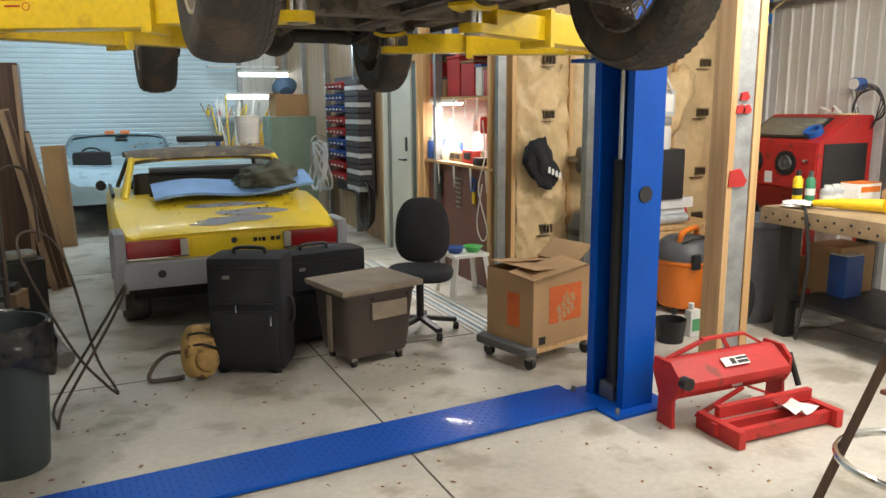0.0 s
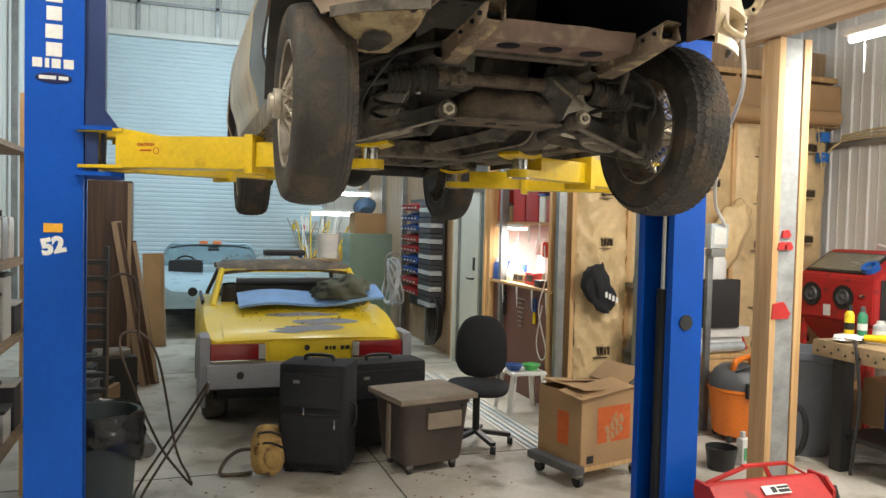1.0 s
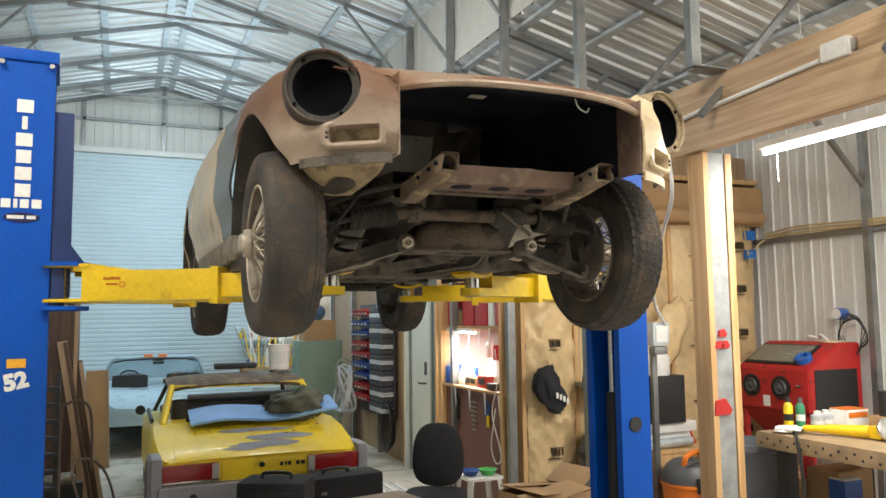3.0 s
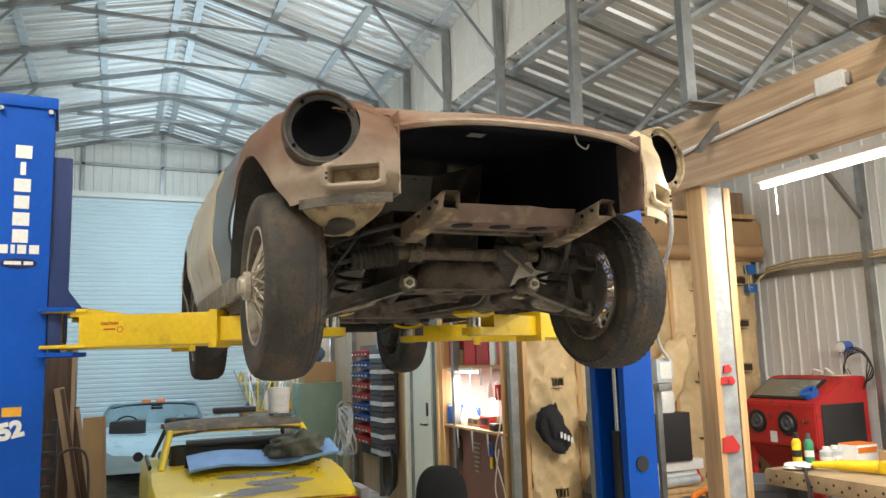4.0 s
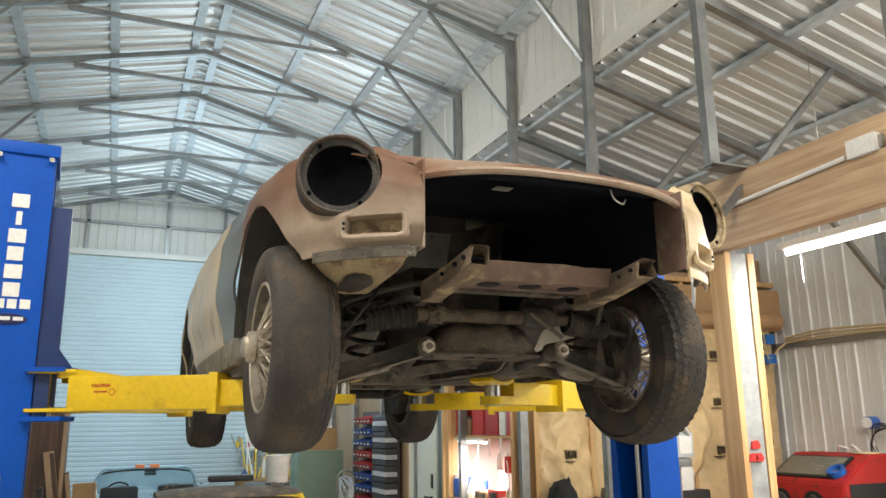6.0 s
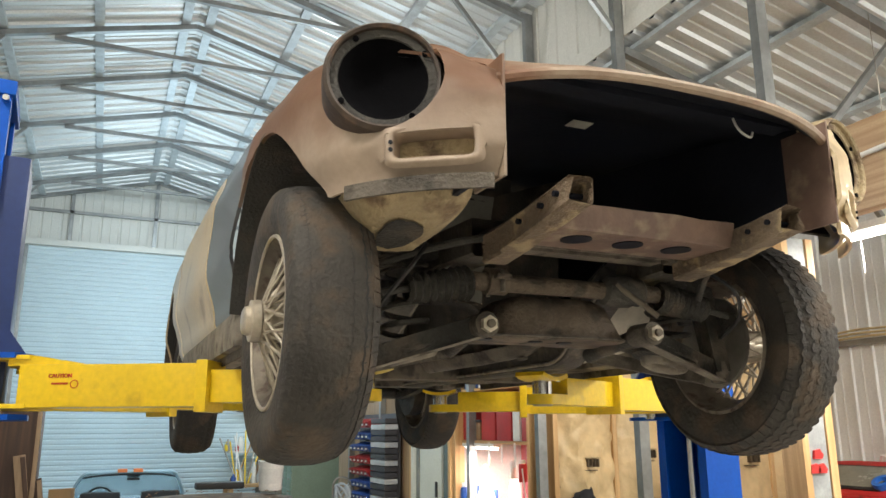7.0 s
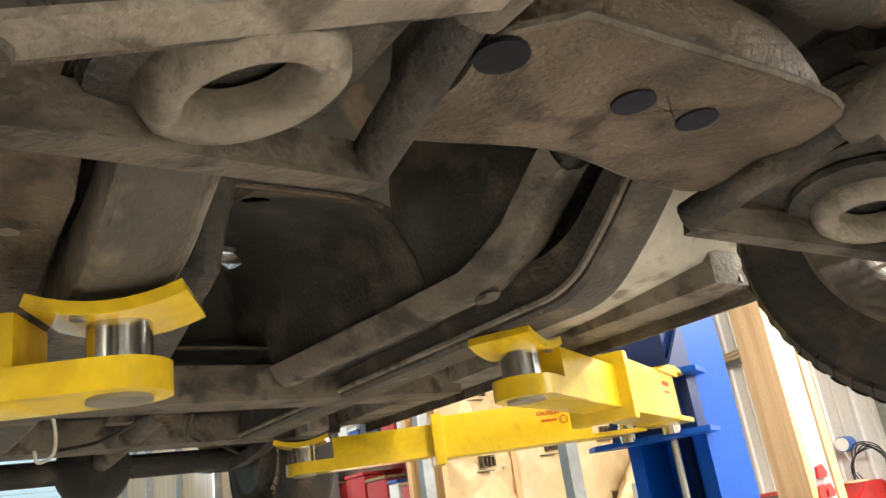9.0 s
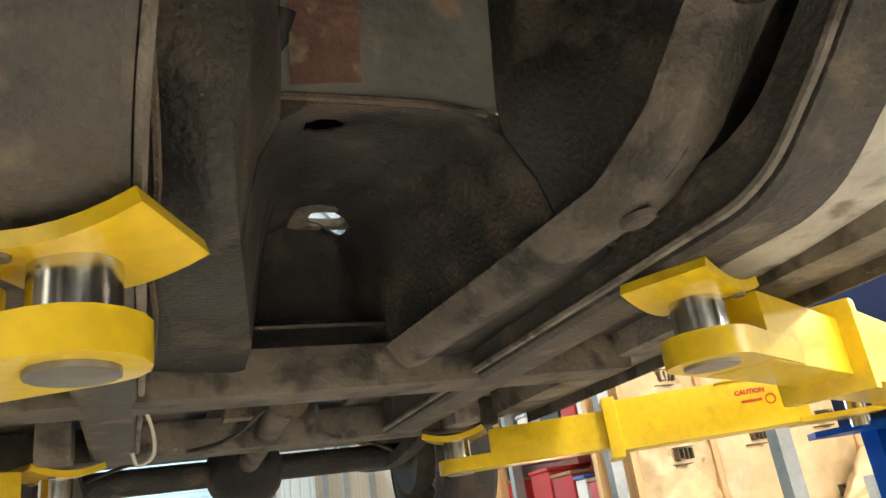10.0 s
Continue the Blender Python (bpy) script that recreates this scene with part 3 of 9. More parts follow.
def arm(pivot, pad, z=1.952, up=0.030):
    """A swing arm: outer box, inner box with a collar, tongue, screw pad."""
    p, q = Vector((*pivot, z)), Vector((*pad, z))
    d = (q - p).normalized()
    side = d.cross(Vector((0, 0, 1)))
    ln = (q - p).length
    rot = Matrix.Translation(p) @ Matrix(((d.x, side.x, 0, 0), (d.y, side.y, 0, 0), (0, 0, 1, 0), (0, 0, 0, 1)))
    a = part("swing_arm", boxed((0.065 + 0.30 * ln, 0, 0), (0.60 * ln - 0.13, 0.125, 0.125), 0.006, m=rot), YELLOW, lift, "yellow steel swing arm")
    # open fork at the pivot
    for zz in (-0.058, 0.085):
        part("fork_plate", box(bm_new(), (0.06, 0, zz), (0.20, 0.13, 0.014), 0.003, m=rot), YELLOW, a)
    part("pivot_pin", rod(bm_new(), rot @ Vector((0, 0, -0.09)), rot @ Vector((0, 0, 0.10)), 0.028), CHROME, a, "steel pivot pin")
    web = [(0.09, 0.06), (0.34, 0.06), (0.20, 0.085), (0.09, 0.092)]
    for yy in (-0.062, 0.056):
        part("fork_web", prism(bm_new(), web, 0.008, rot @ Matrix.Translation((0, yy, 0)) @ Matrix.Rotation(radians(90), 4, "X")), YELLOW, a)
    c = 0.60 * ln
    part("collar", boxed((c, 0, -0.004), (0.035, 0.15, 0.15), 0.006, m=rot), YELLOW, a)
    part("inner_arm", boxed((c + 0.5 * (ln - 0.09 - c), 0, -0.004), (ln - 0.09 - c, 0.095, 0.095), 0.006, m=rot), YELLOW, a)
    out = [(ln - 0.20, -0.05), (ln, -0.055)] + [(ln + 0.055 * math.sin(k * math.pi / 8), -0.055 * math.cos(k * math.pi / 8)) for k in range(1, 8)] + [(ln, 0.055), (ln - 0.20, 0.05)]
    part("tongue", prism(bm_new(), out, 0.034, rot @ Matrix.Translation((0, 0, -0.05))), YELLOW, a, smooth=30)
    part("tongue_pin", rod(bm_new(), rot @ Vector((ln, 0, -0.055)), rot @ Vector((ln, 0, -0.048)), 0.034), STEEL, a)
    s = part("pad_screw", rod(bm_new(), rot @ Vector((ln, 0, -0.018)), rot @ Vector((ln, 0, up)), 0.034, n=24), CHROME, a, "polished screw post")
    pad_rows = []
    for i in range(9):
        u = -0.078 + i * 0.0195
        zt = up + 0.012 + 0.016 * (u / 0.078) ** 2
        pad_rows.append([rot @ Vector((ln + u, v, zt)) for v in (-0.056, -0.02, 0.02, 0.056)])
    bm = thicken(sheet(bm_new(), pad_rows), 0.014)
    part("pad", bm, YELLOW, a)
    for v in (-0.045, 0.045):
        part("pad_bolt", rod(bm_new(), rot @ Vector((ln - 0.03, v, up - 0.004)), rot @ Vector((ln - 0.03, v, up + 0.006)), 0.008, n=8), STEEL, a)
    # warning label on both sides
    for turn, yy in ((0, 0.0635), (180, -0.0635)):
        lm = rot @ Matrix.Translation((0.26, yy, 0.028)) @ Matrix.Diagonal((1, -1, 1, 1)) @ Matrix.Rotation(radians(turn), 4, "Z") @ Matrix.Rotation(radians(90), 4, "X")
        lettering("caution_print", "CAUTION", 0.016, lm, LABEL_RED, a, bold=0.0006)
        bm = box(bm_new(), (0.0, -0.022, 0.0), (0.05, 0.006, 0.001), m=lm)
        lathe(bm, [(0.010, 0.001), (0.013, 0.001)], lm @ Matrix.Translation((0.045, -0.024, 0)), 18)
        part("warning_mark", bm, LABEL_RED, a)
    return a


arm((-1.335, 1.17), (-0.320, 0.632), 1.952)
arm((1.385, 1.30), (0.372, 0.775))
arm((1.385, 1.47), (0.500, 1.955))
arm((-1.335, 1.36), (-0.445, 1.90))

# ---- stripped roadster on the lift ----
CX = 0.01
HORN_SCAB = material("scabby_horn", (0.17, 0.125, 0.085), 0.7, var=0.35, scale=9, bump=0.8, fine=110, second=(0.40, 0.31, 0.18), amount=0.34)
LAMP_BROWN = material("lamp_rim_brown", (0.060, 0.042, 0.032), 0.6, var=0.3, scale=12, bump=0.2, second=(0.13, 0.075, 0.045), amount=0.3)
# near-black without gloss, painted where deep openings lie in shade
HOLE_SHADE = material("hole_shade_black", (0.005, 0.005, 0.006), 0.8, var=0.2)
HOLE_SHADE.node_tree.nodes["Principled BSDF"].inputs["Specular IOR Level"].default_value = 0.02
TOX_ = Matrix.Rotation(radians(90), 4, "Y")
car = thing("roadster", "stripped vintage roadster shell in brown primer and cream on lift", "car", (CX, 1.4, 1.75))


def plan_line():
    half = [(0, -0.47), (0.15, -0.468), (0.30, -0.455), (0.42, -0.425), (0.52, -0.375), (0.61, -0.30), (0.68, -0.20), (0.725, -0.06), (0.745, 0.13), (0.755, 0.45), (0.76, 0.8),
            (0.765, 1.3), (0.765, 1.9), (0.76, 2.44), (0.74, 2.85), (0.69, 3.15), (0.55, 3.30), (0.3, 3.36), (0, 3.38)]
    return [(p.x, p.y) for p in curve_pts([(x, y, 0) for x, y in half], 16)]


def lerp_table(table, v):
    for (a, fa), (b, fb) in zip(table, table[1:]):
        if v <= b:
            s = max(0.0, min(1.0, (v - a) / (b - a)))
            s = s * s * (3 - 2 * s)
            return fa + (fb - fa) * s
    return table[-1][1]


Z_BOT = [(-0.5, 2.262), (0.28, 2.25), (0.42, 2.04), (3.0, 2.05), (3.4, 2.2)]
Z_TOP = [(-0.5, 2.545), (0.0, 2.60), (0.6, 2.665), (1.2, 2.70), (2.2, 2.72), (3.4, 2.58)]
IN_FRONT = [(0.0, 0.03), (0.25, 0.0), (0.6, 0.0), (0.85, 0.025), (1.0, 0.085)]
IN_SIDE = [(0.0, 0.085), (0.18, 0.035), (0.42, 0.0), (0.72, 0.012), (0.9, 0.045), (1.0, 0.11)]


def skin(sgn, y0, y1, front=False):
    """One side's body skin between two stations of its plan line."""
    line = plan_line()
    rows = []
    for i, (x, y) in enumerate(line):
        if not (y0 - 1e-6 <= y <= y1 + 1e-6):
            continue
        a, b = line[max(i - 1, 0)], line[min(i + 1, len(line) - 1)]
        t = Vector((b[0] - a[0], b[1] - a[1])).normalized()
        nrm = Vector((-t.y, t.x))
        zb, zt = lerp_table(Z_BOT, y), lerp_table(Z_TOP, y)
        if y < 0:
            zt -= 0.055 * (1 - lerp_table([(0.40, 0.0), (0.56, 1.0)], x))
        k = max(0.0, min(1.0, (y + 0.2) / 0.5))
        row = []
        for j in range(33):
            v = j / 32
            off = lerp_table(IN_FRONT, v) * (1 - k) + lerp_table(IN_SIDE, v) * k
            px, py = x + nrm.x * off, y + nrm.y * off
            row.append((CX + sgn * max(px, 0.0), py, zb + (zt - zb) * v))
        rows.append(row)
    return sheet(bm_new(), rows)


def cut(bm, inside, snap):
    """Take faces out of an opening and draw its rim onto the outline."""
    gone = [f for f in bm.faces if inside(f.calc_center_median())]
    rim = {v for f in gone for v in f.verts if any(g not in gone for g in v.link_faces)} if len(gone) < 4000 else set()
    bmesh.ops.delete(bm, geom=gone, context="FACES")
    for v in rim:
        if v.is_valid:
            snap(v.co)


def arch_cut(bm, sgn, yc, zc=2.125, r=0.36):
    def inside(c):
        return abs(c.x - CX) > 0.5 and math.hypot(c.y - yc, c.z - zc) < r and sgn * (c.x - CX) > 0

    def snap(c):
        d = math.hypot(c.y - yc, c.z - zc)
        c.y, c.z = yc + (c.y - yc) * r / d, zc + (c.z - zc) * r / d

    cut(bm, inside, snap)


def lamp_cut(bm, sgn, r=0.109):
    o, ax = Vector((CX + sgn * 0.60, -0.30, 2.462)), Vector((sgn * 0.30, -1.0, 0.06)).normalized()

    def inside(c):
        d = c - o
        return c.y < 0.02 and (d - ax * d.dot(ax)).length < r

    def snap(c):
        d = c - o
        k = d.dot(ax)
        c[:] = o + ax * k + (d - ax * k).normalized() * r

    cut(bm, inside, snap)


def slot_cut(bm, sgn, x0=0.455, x1=0.60, z0=2.294, z1=2.342):
    def inside(c):
        return c.y < 0 and x0 < sgn * (c.x - CX) < x1 and z0 < c.z < z1

    def snap(c):
        u = sgn * (c.x - CX)
        if abs(u - x0) < 0.012 or abs(u - x1) < 0.012:
            u = x0 if abs(u - x0) < abs(u - x1) else x1
        c.x = CX + sgn * u
        c.z = z0 if abs(c.z - z0) < abs(c.z - z1) else z1

    cut(bm, inside, snap)


def nose_cut(bm):
    def inside(c):
        return abs(c.x - CX) < 0.415 and c.y < 0

    def snap(c):
        c.x = CX + (0.415 if c.x > CX else -0.415)

    cut(bm, inside, snap)


for sgn in (-1, 1):
    bm = skin(sgn, -0.5, 0.41)
    nose_cut(bm)
    lamp_cut(bm, sgn)
    slot_cut(bm, sgn)
    arch_cut(bm, sgn, 0.165, r=0.352)
    loose = [v for v in bm.verts if not v.link_faces]
    bmesh.ops.delete(bm, geom=loose, context="VERTS")
    thicken(bm, 0.009)
    nose_mat = NOSE if sgn < 0 else CREAM
    fender = part("front_fender", bm, nose_mat, car, "front wing in bare primer" if sgn < 0 else "cream front wing", smooth=50)
    # lamp bucket
    xc = CX + sgn * 0.60
    m = Matrix.Translation((xc, -0.300, 2.462)) @ Vector((sgn * 0.30, -1.0, 0.06)).to_track_quat("Z", "Y").to_matrix().to_4x4()
    part("lamp_rim", lathe(bm_new(), [(0.100, -0.10), (0.117, -0.10), (0.116, -0.03), (0.113, 0.000), (0.106, 0.008), (0.101, 0.004), (0.099, -0.02)], m, 48, True), LAMP_BROWN if sgn < 0 else CREAM_OLD, fender, "dark rusty lamp rim")
    # the bowl is shallow; its black colour stands for the shade of a deep one
    part("lamp_bucket", lathe(bm_new(), [(0.086, -0.008), (0.075, -0.028), (0.055, -0.044), (0.02, -0.05), (0.0005, -0.05)], m, 40), HOLE_SHADE, fender, "empty headlamp bowl, painted black for its shaded depth")
    part("lamp_ring", lathe(bm_new(), [(0.101, -0.004), (0.086, -0.007), (0.084, -0.012), (0.101, -0.012)], m, 40, True), UNDERSEAL if sgn < 0 else CREAM_OLD, fender, "rusty inner lamp ring")
    # black dots painted for the dark of the screw holes
    for k in range(4):
        a = k * math.pi / 2 + 0.6
        part("rim_screw", rod(bm_new(), m @ Vector((0.094 * math.cos(a), 0.094 * math.sin(a), -0.006)), m @ Vector((0.094 * math.cos(a), 0.094 * math.sin(a), -0.002)), 0.006, n=8), HOLE_SHADE, fender)
    # indicator recess and its raised surround
    xs = CX + sgn * 0.5275
    mm = Matrix.Translation((xs, -0.3645, 2.318)) @ Matrix.Rotation(sgn * radians(33), 4, "Z")
    rings = []
    for w, h, dy in ((0.184, 0.082, 0.010), (0.176, 0.074, 0.002), (0.168, 0.067, -0.001), (0.156, 0.058, -0.001), (0.146, 0.050, 0.004), (0.142, 0.046, 0.05)):
        rings.append([mm @ Vector((0.5 * w * math.copysign(abs(math.cos(a)) ** 0.3, math.cos(a)), dy, 0.5 * h * math.copysign(abs(math.sin(a)) ** 0.3, math.sin(a)))) for a in [2 * math.pi * k / 40 for k in range(40)]])
    part("indicator_surround", sheet(bm_new(), rings, closed=True), nose_mat, fender, smooth=60)
    part("indicator_back", boxed((0, 0.05, 0), (0.17, 0.006, 0.07), 0.0, m=mm), CREAM_OLD if sgn < 0 else BAY, fender)
    for hx, hz in ((-0.078, 0.006), (-0.078, -0.008)):
        part("screw_hole", rod(bm_new(), mm @ Vector((sgn * -hx, -0.0035, hz)), mm @ Vector((sgn * -hx, 0.001, hz)), 0.004, n=8), BAY, fender)
    # bumper-valance flange
    pts = [p for p in plan_line() if 0.435 < p[0] and p[1] < -0.235]
    rows = [[(CX + sgn * (x - 0.012), y + 0.012, z) for z in (2.236, 2.264)] for x, y in pts]
    part("valance_strip", thicken(sheet(bm_new(), rows), 0.008), UNDER_GREY if sgn < 0 else CREAM, fender, "grey bumper valance strip")
    # wing behind the wheel, door, rear wing
    bm = skin(sgn, 0.39, 0.93)
    arch_cut(bm, sgn, 0.165, r=0.352)
    part("wing_panel", thicken(bm, 0.009), FENDER_GREY, car, "dark grey wing panel", smooth=50)
    part("door", thicken(skin(sgn, 0.925, 1.95), 0.009), CREAM, car, "cream door skin", smooth=50)
    bm = skin(sgn, 1.955, 3.4)
    arch_cut(bm, sgn, 2.44)
    part("rear_wing", thicken(bm, 0.009), CREAM, car, "cream rear wing", smooth=50)
    # wheel wells
    for yc in (0.13, 2.44):
        rows = []
        for k in range(17):
            a = 0.55 + (math.pi - 0.6) * k / 16
            y = yc - 0.385 * math.cos(a)
            out = 0.74 - 0.28 * max(0.0, 0.12 - y) if yc < 1 else 0.74
            rows.append([(CX + sgn * x, y, 2.10 + 0.385 * math.sin(a)) for x in (0.42, out)])
        part("wheel_well", thicken(sheet(bm_new(), rows), 0.006), UNDERSEAL, car)

# bonnet with its front lip
HOOD_Z = [(-0.47, 2.468), (-0.40, 2.505), (-0.2, 2.55), (0.0, 2.59), (0.6, 2.665), (1.2, 2.70)]


def hood_rows(drop=0.0, grow=0.0):
    rows = []
    line = plan_line()
    for i in range(44):
        y = -0.462 + i * 0.0345
        xs = [p[0] for p in line if abs(p[1] - y) < 0.03 and p[0] > 0]
        half = 0.415 if y < -0.36 else min(0.665, max(0.415, max(xs) - 0.084))
        half -= grow
        row = []
        for j in range(33):
            u = -1 + j / 16
            k = math.exp(-((y + 0.462) / 0.10) ** 2)
            z = lerp_table(HOOD_Z, y) + 0.018 * (1 - abs(u) ** 2.5) * (1 - 0.3 * k) - 0.012 * k * abs(u) ** 3
            row.append((CX + half * u, y + 0.065 * abs(u) ** 3 * k, z - drop))
        rows.append(row)
    return rows


hood = part("bonnet", thicken(sheet(bm_new(), hood_rows()), 0.006), PRIMER, car, "brown primer bonnet", smooth=50)
# second skin under the bonnet, added in black to darken the bay
part("bonnet_lining", sheet(bm_new(), hood_rows(0.014, 0.006)), BAY, hood, "black inner skin that darkens the bay under the bonnet", smooth=50)
part("bonnet_lip", tube(bm_new(), [(x, y, z - 0.008) for x, y, z in hood_rows()[0]], 0.011, 8), BARE, hood)
# pale square, paints the bright spot of light at the bonnet
part("bonnet_patch", boxed((CX + 0.02, -0.02, 2.572), (0.06, 0.04, 0.002), m=None), PALE, hood, "pale square painted for a spot of light")

# engine bay: side panels, slam panel, radiator cross rail
for sgn in (-1, 1):
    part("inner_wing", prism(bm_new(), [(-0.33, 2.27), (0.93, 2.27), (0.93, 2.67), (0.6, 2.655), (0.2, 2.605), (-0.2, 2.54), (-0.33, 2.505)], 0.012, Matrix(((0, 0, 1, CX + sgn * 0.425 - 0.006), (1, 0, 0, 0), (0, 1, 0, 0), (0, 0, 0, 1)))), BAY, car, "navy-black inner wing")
    part("nose_return", boxed((CX + sgn * 0.410, -0.352, 2.375), (0.006, 0.125, 0.235), 0.002), RAIL_RED if sgn > 0 else NOSE, car, "primer-brown inner nose panel")
    if sgn < 0:
        def splash(u, v):
            if u < 0.3:
                reach = 0.12 + 0.88 * math.sqrt(max(0.0, 1 - (1 - u / 0.3) ** 2))
            else:
                reach = 1 - 0.45 * max(0.0, (u - 0.74) / 0.26)
            dish = 0.060 * math.exp(-((u - 0.47) / 0.17) ** 2 - ((v - 0.72) / 0.26) ** 2)
            bulge = 0.085 * v * v * (1 if u < 0.62 else max(0.25, 1 - (u - 0.62) * 4)) + 0.09 * max(0.0, 0.25 - u) ** 2 * 16
            w = Vector((u * 9, v * 9, 1.0))
            return Vector((CX - 0.612 + 0.225 * u, -0.235 + 0.175 * v * v + 0.3 * bulge + 0.6 * dish + 0.004 * noise.noise(w), 2.300 - 0.10 * v * (1.6 - 0.6 * v) * reach + 0.003 * noise.noise(w + Vector((7, 0, 0)))))

        splash_ob = part("splash_panel", thicken(sheet(bm_new(), [[splash(i / 24, j / 16) for j in range(17)] for i in range(25)]), 0.004), CREAM_OLD, car, "scabby cream inner splash panel", smooth=60)
        # dark patch laid over the dish, painting the soft shade of its hole
        bm = bm_new()
        fan_rows = []
        for q in (0.02, 0.35, 0.7, 1.0):
            fan_rows.append([])
            for k in range(28):
                a = 2 * math.pi * k / 28
                r = q * (1 + 0.3 * noise.noise(Vector((2 * math.cos(a), 2 * math.sin(a), 5))))
                fan_rows[-1].append(splash(0.49 + 0.20 * r * math.cos(a), 0.72 - 0.21 * r * math.sin(a)) + Vector((0, -0.004, -0.008)))
        part("splash_hole", sheet(bm, fan_rows, closed=True), UNDERSEAL, splash_ob, "dark patch painted for the shade in a hole", smooth=60)
        part("grease_nipple", lathe(bm_new(), [(0.0005, 0.014), (0.012, 0.010), (0.014, 0.0), (0.0005, -0.006)], Matrix.Translation((CX - 0.480, -0.060, 2.206)), 14), CREAM_OLD, splash_ob)
    # pale stay between rail and sill
    rows = [[(CX + sgn * x, y, z) for x in (0.395, 0.46, 0.58, 0.68)] for y, z in ((0.40, 2.235), (0.45, 2.165), (0.53, 2.085), (0.80, 2.062), (0.98, 2.056))]
    stay = part("wing_stay", thicken(sheet(bm_new(), rows), 0.005), PALE if sgn > 0 else UNDER_BROWN, car, "dusty wing stay panel", smooth=50)
    part("stay_bolt", rod(bm_new(), (CX + sgn * 0.445, 0.59, 2.064), (CX + sgn * 0.445, 0.59, 2.084), 0.012, n=6), STEEL, stay)
    # torn-off chassis horn, an open channel with a ragged end
    rows = []
    prof = [(0.024, -0.018), (0.027, -0.026), (0.022, -0.030), (-0.022, -0.030), (-0.027, -0.024), (-0.027, 0.022), (-0.022, 0.028), (0.022, 0.028), (0.027, 0.022), (0.024, 0.016)]
    for i in range(13):
        u = i / 12
        row = []
        for q, (dx, dz) in enumerate(prof):
            tear = 0.022 * noise.noise(Vector((q * 1.7, sgn * 4.0, 0.3))) * max(0, u - 0.75) * 4
            g = 0.0045 * noise.noise(Vector((q * 0.8, u * 9, sgn * 3)))
            row.append((CX + sgn * (0.262 + dx * (1.15 - 0.15 * u)) + g, -0.08 - 0.345 * u + tear, 2.208 + 0.040 * u ** 1.4 + dz * (1.1 - 0.2 * u) + g))
        rows.append(row)
    horn = part("frame_horn", sheet(bm_new(), rows, closed=True), HORN_SCAB, car, "scabby torn frame horn", smooth=40)
    for yy, zz in ((-0.385, 2.246), (-0.33, 2.238), (-0.245, 2.228)):
        part("rivet_hole", rod(bm_new(), (CX + sgn * 0.262 - 0.034, yy, zz), (CX + sgn * 0.262 + 0.034, yy, zz), 0.006, n=10), BAY, horn)
bm = bm_new()
box(bm, (CX, -0.200, 2.221), (0.47, 0.15, 0.012), 0.004)
lip_rows = []
for i in range(25):
    x = -0.235 + 0.47 * i / 24
    w = 0.006 * noise.noise(Vector((x * 9, 1.0, 0))) + 0.003 * noise.noise(Vector((x * 31, 4.0, 0)))
    lip_rows.append([(CX + x, -0.273, 2.217), (CX + x, -0.284, 2.24), (CX + x, -0.290 + w, 2.268 + w), (CX + x, -0.282 + w, 2.270 + w), (CX + x, -0.268, 2.227)])
sheet(bm, lip_rows, closed=True)
rail = part("radiator_rail", bm, RAIL_RED, car, "primer-brown radiator cross rail")
for dx in (-0.133, 0.0, 0.133):
    part("rail_hole", rod(bm_new(), (CX + dx, -0.210, 2.2125), (CX + dx, -0.210, 2.216), 0.034, n=24), BAY, rail)


# gearbox tunnel between the rails, its holes, bulkhead and toe boards
def along(table, y):
    for (a, fa), (b, fb) in zip(table, table[1:]):
        if y <= b:
            return fa + (fb - fa) * max(0.0, (y - a) / (b - a))
    return table[-1][1]


WL = [(0.45, -0.215), (0.65, -0.20), (1.165, -0.124), (1.5, -0.11)]
WR = [(0.45, 0.25), (0.50, 0.246), (0.67, 0.225), (0.9, 0.20), (1.27, 0.16), (1.5, 0.15)]
ZR = [(0.45, 2.20), (0.50, 2.165), (0.58, 2.095), (0.67, 2.056), (0.9, 2.050), (1.5, 2.044)]
ZT = [(0.775, 2.242), (0.87, 2.271), (1.0, 2.30), (1.3, 2.345), (1.40, 2.360), (1.44, 2.28), (1.47, 2.08)]
ZL = [(0.45, 2.34), (0.55, 2.27), (0.65, 2.058), (1.5, 2.052)]
ZF = [(0.45, 2.36), (0.62, 2.25), (0.74, 2.13), (0.85, 2.088), (1.5, 2.084)]


def tunnel_row(y):
    wl, wr, zr, zt, zf = along(WL, y), along(WR, y), along(ZR, y), along(ZT, y), along(ZF, y)
    zl = along(ZL, y)
    left = [(-0.70, zf), (-0.42, zf), (-0.30, max(zl + 0.01, 2.07 + 0.6 * max(0.0, zf - 2.09))), (wl - 0.02, zl), (wl, zl + 0.004)]
    top = [(wl + 0.022, 0.5 * (2.06 + zt)), (wl + 0.05, zt - 0.03), (wl + 0.09, zt - 0.004), (0.02, zt), (wr - 0.11, zt - 0.004), (wr - 0.065, zt - 0.035), (wr - 0.030, 0.5 * (zr + zt))]
    right = [(wr, zr), (wr + 0.012, zr - 0.004), (wr + 0.03, zr + 0.010), (0.31, 2.07 + 0.6 * max(0.0, zf - 2.09)), (0.44, zf), (0.72, zf)]
    return left + top + right if y > 0.7749 else [left, right, wl, wr, zr]


def fine_row(pts, y, n=6):
    out = []
    for a, b in zip(pts, pts[1:]):
        out += [(a[0] + (b[0] - a[0]) * k / n, a[1] + (b[1] - a[1]) * k / n) for k in range(n)]
    return [(x, y, z + 0.0022 * noise.noise(Vector((x * 16, y * 16, 2.0)))) for x, z in out + [pts[-1]]]


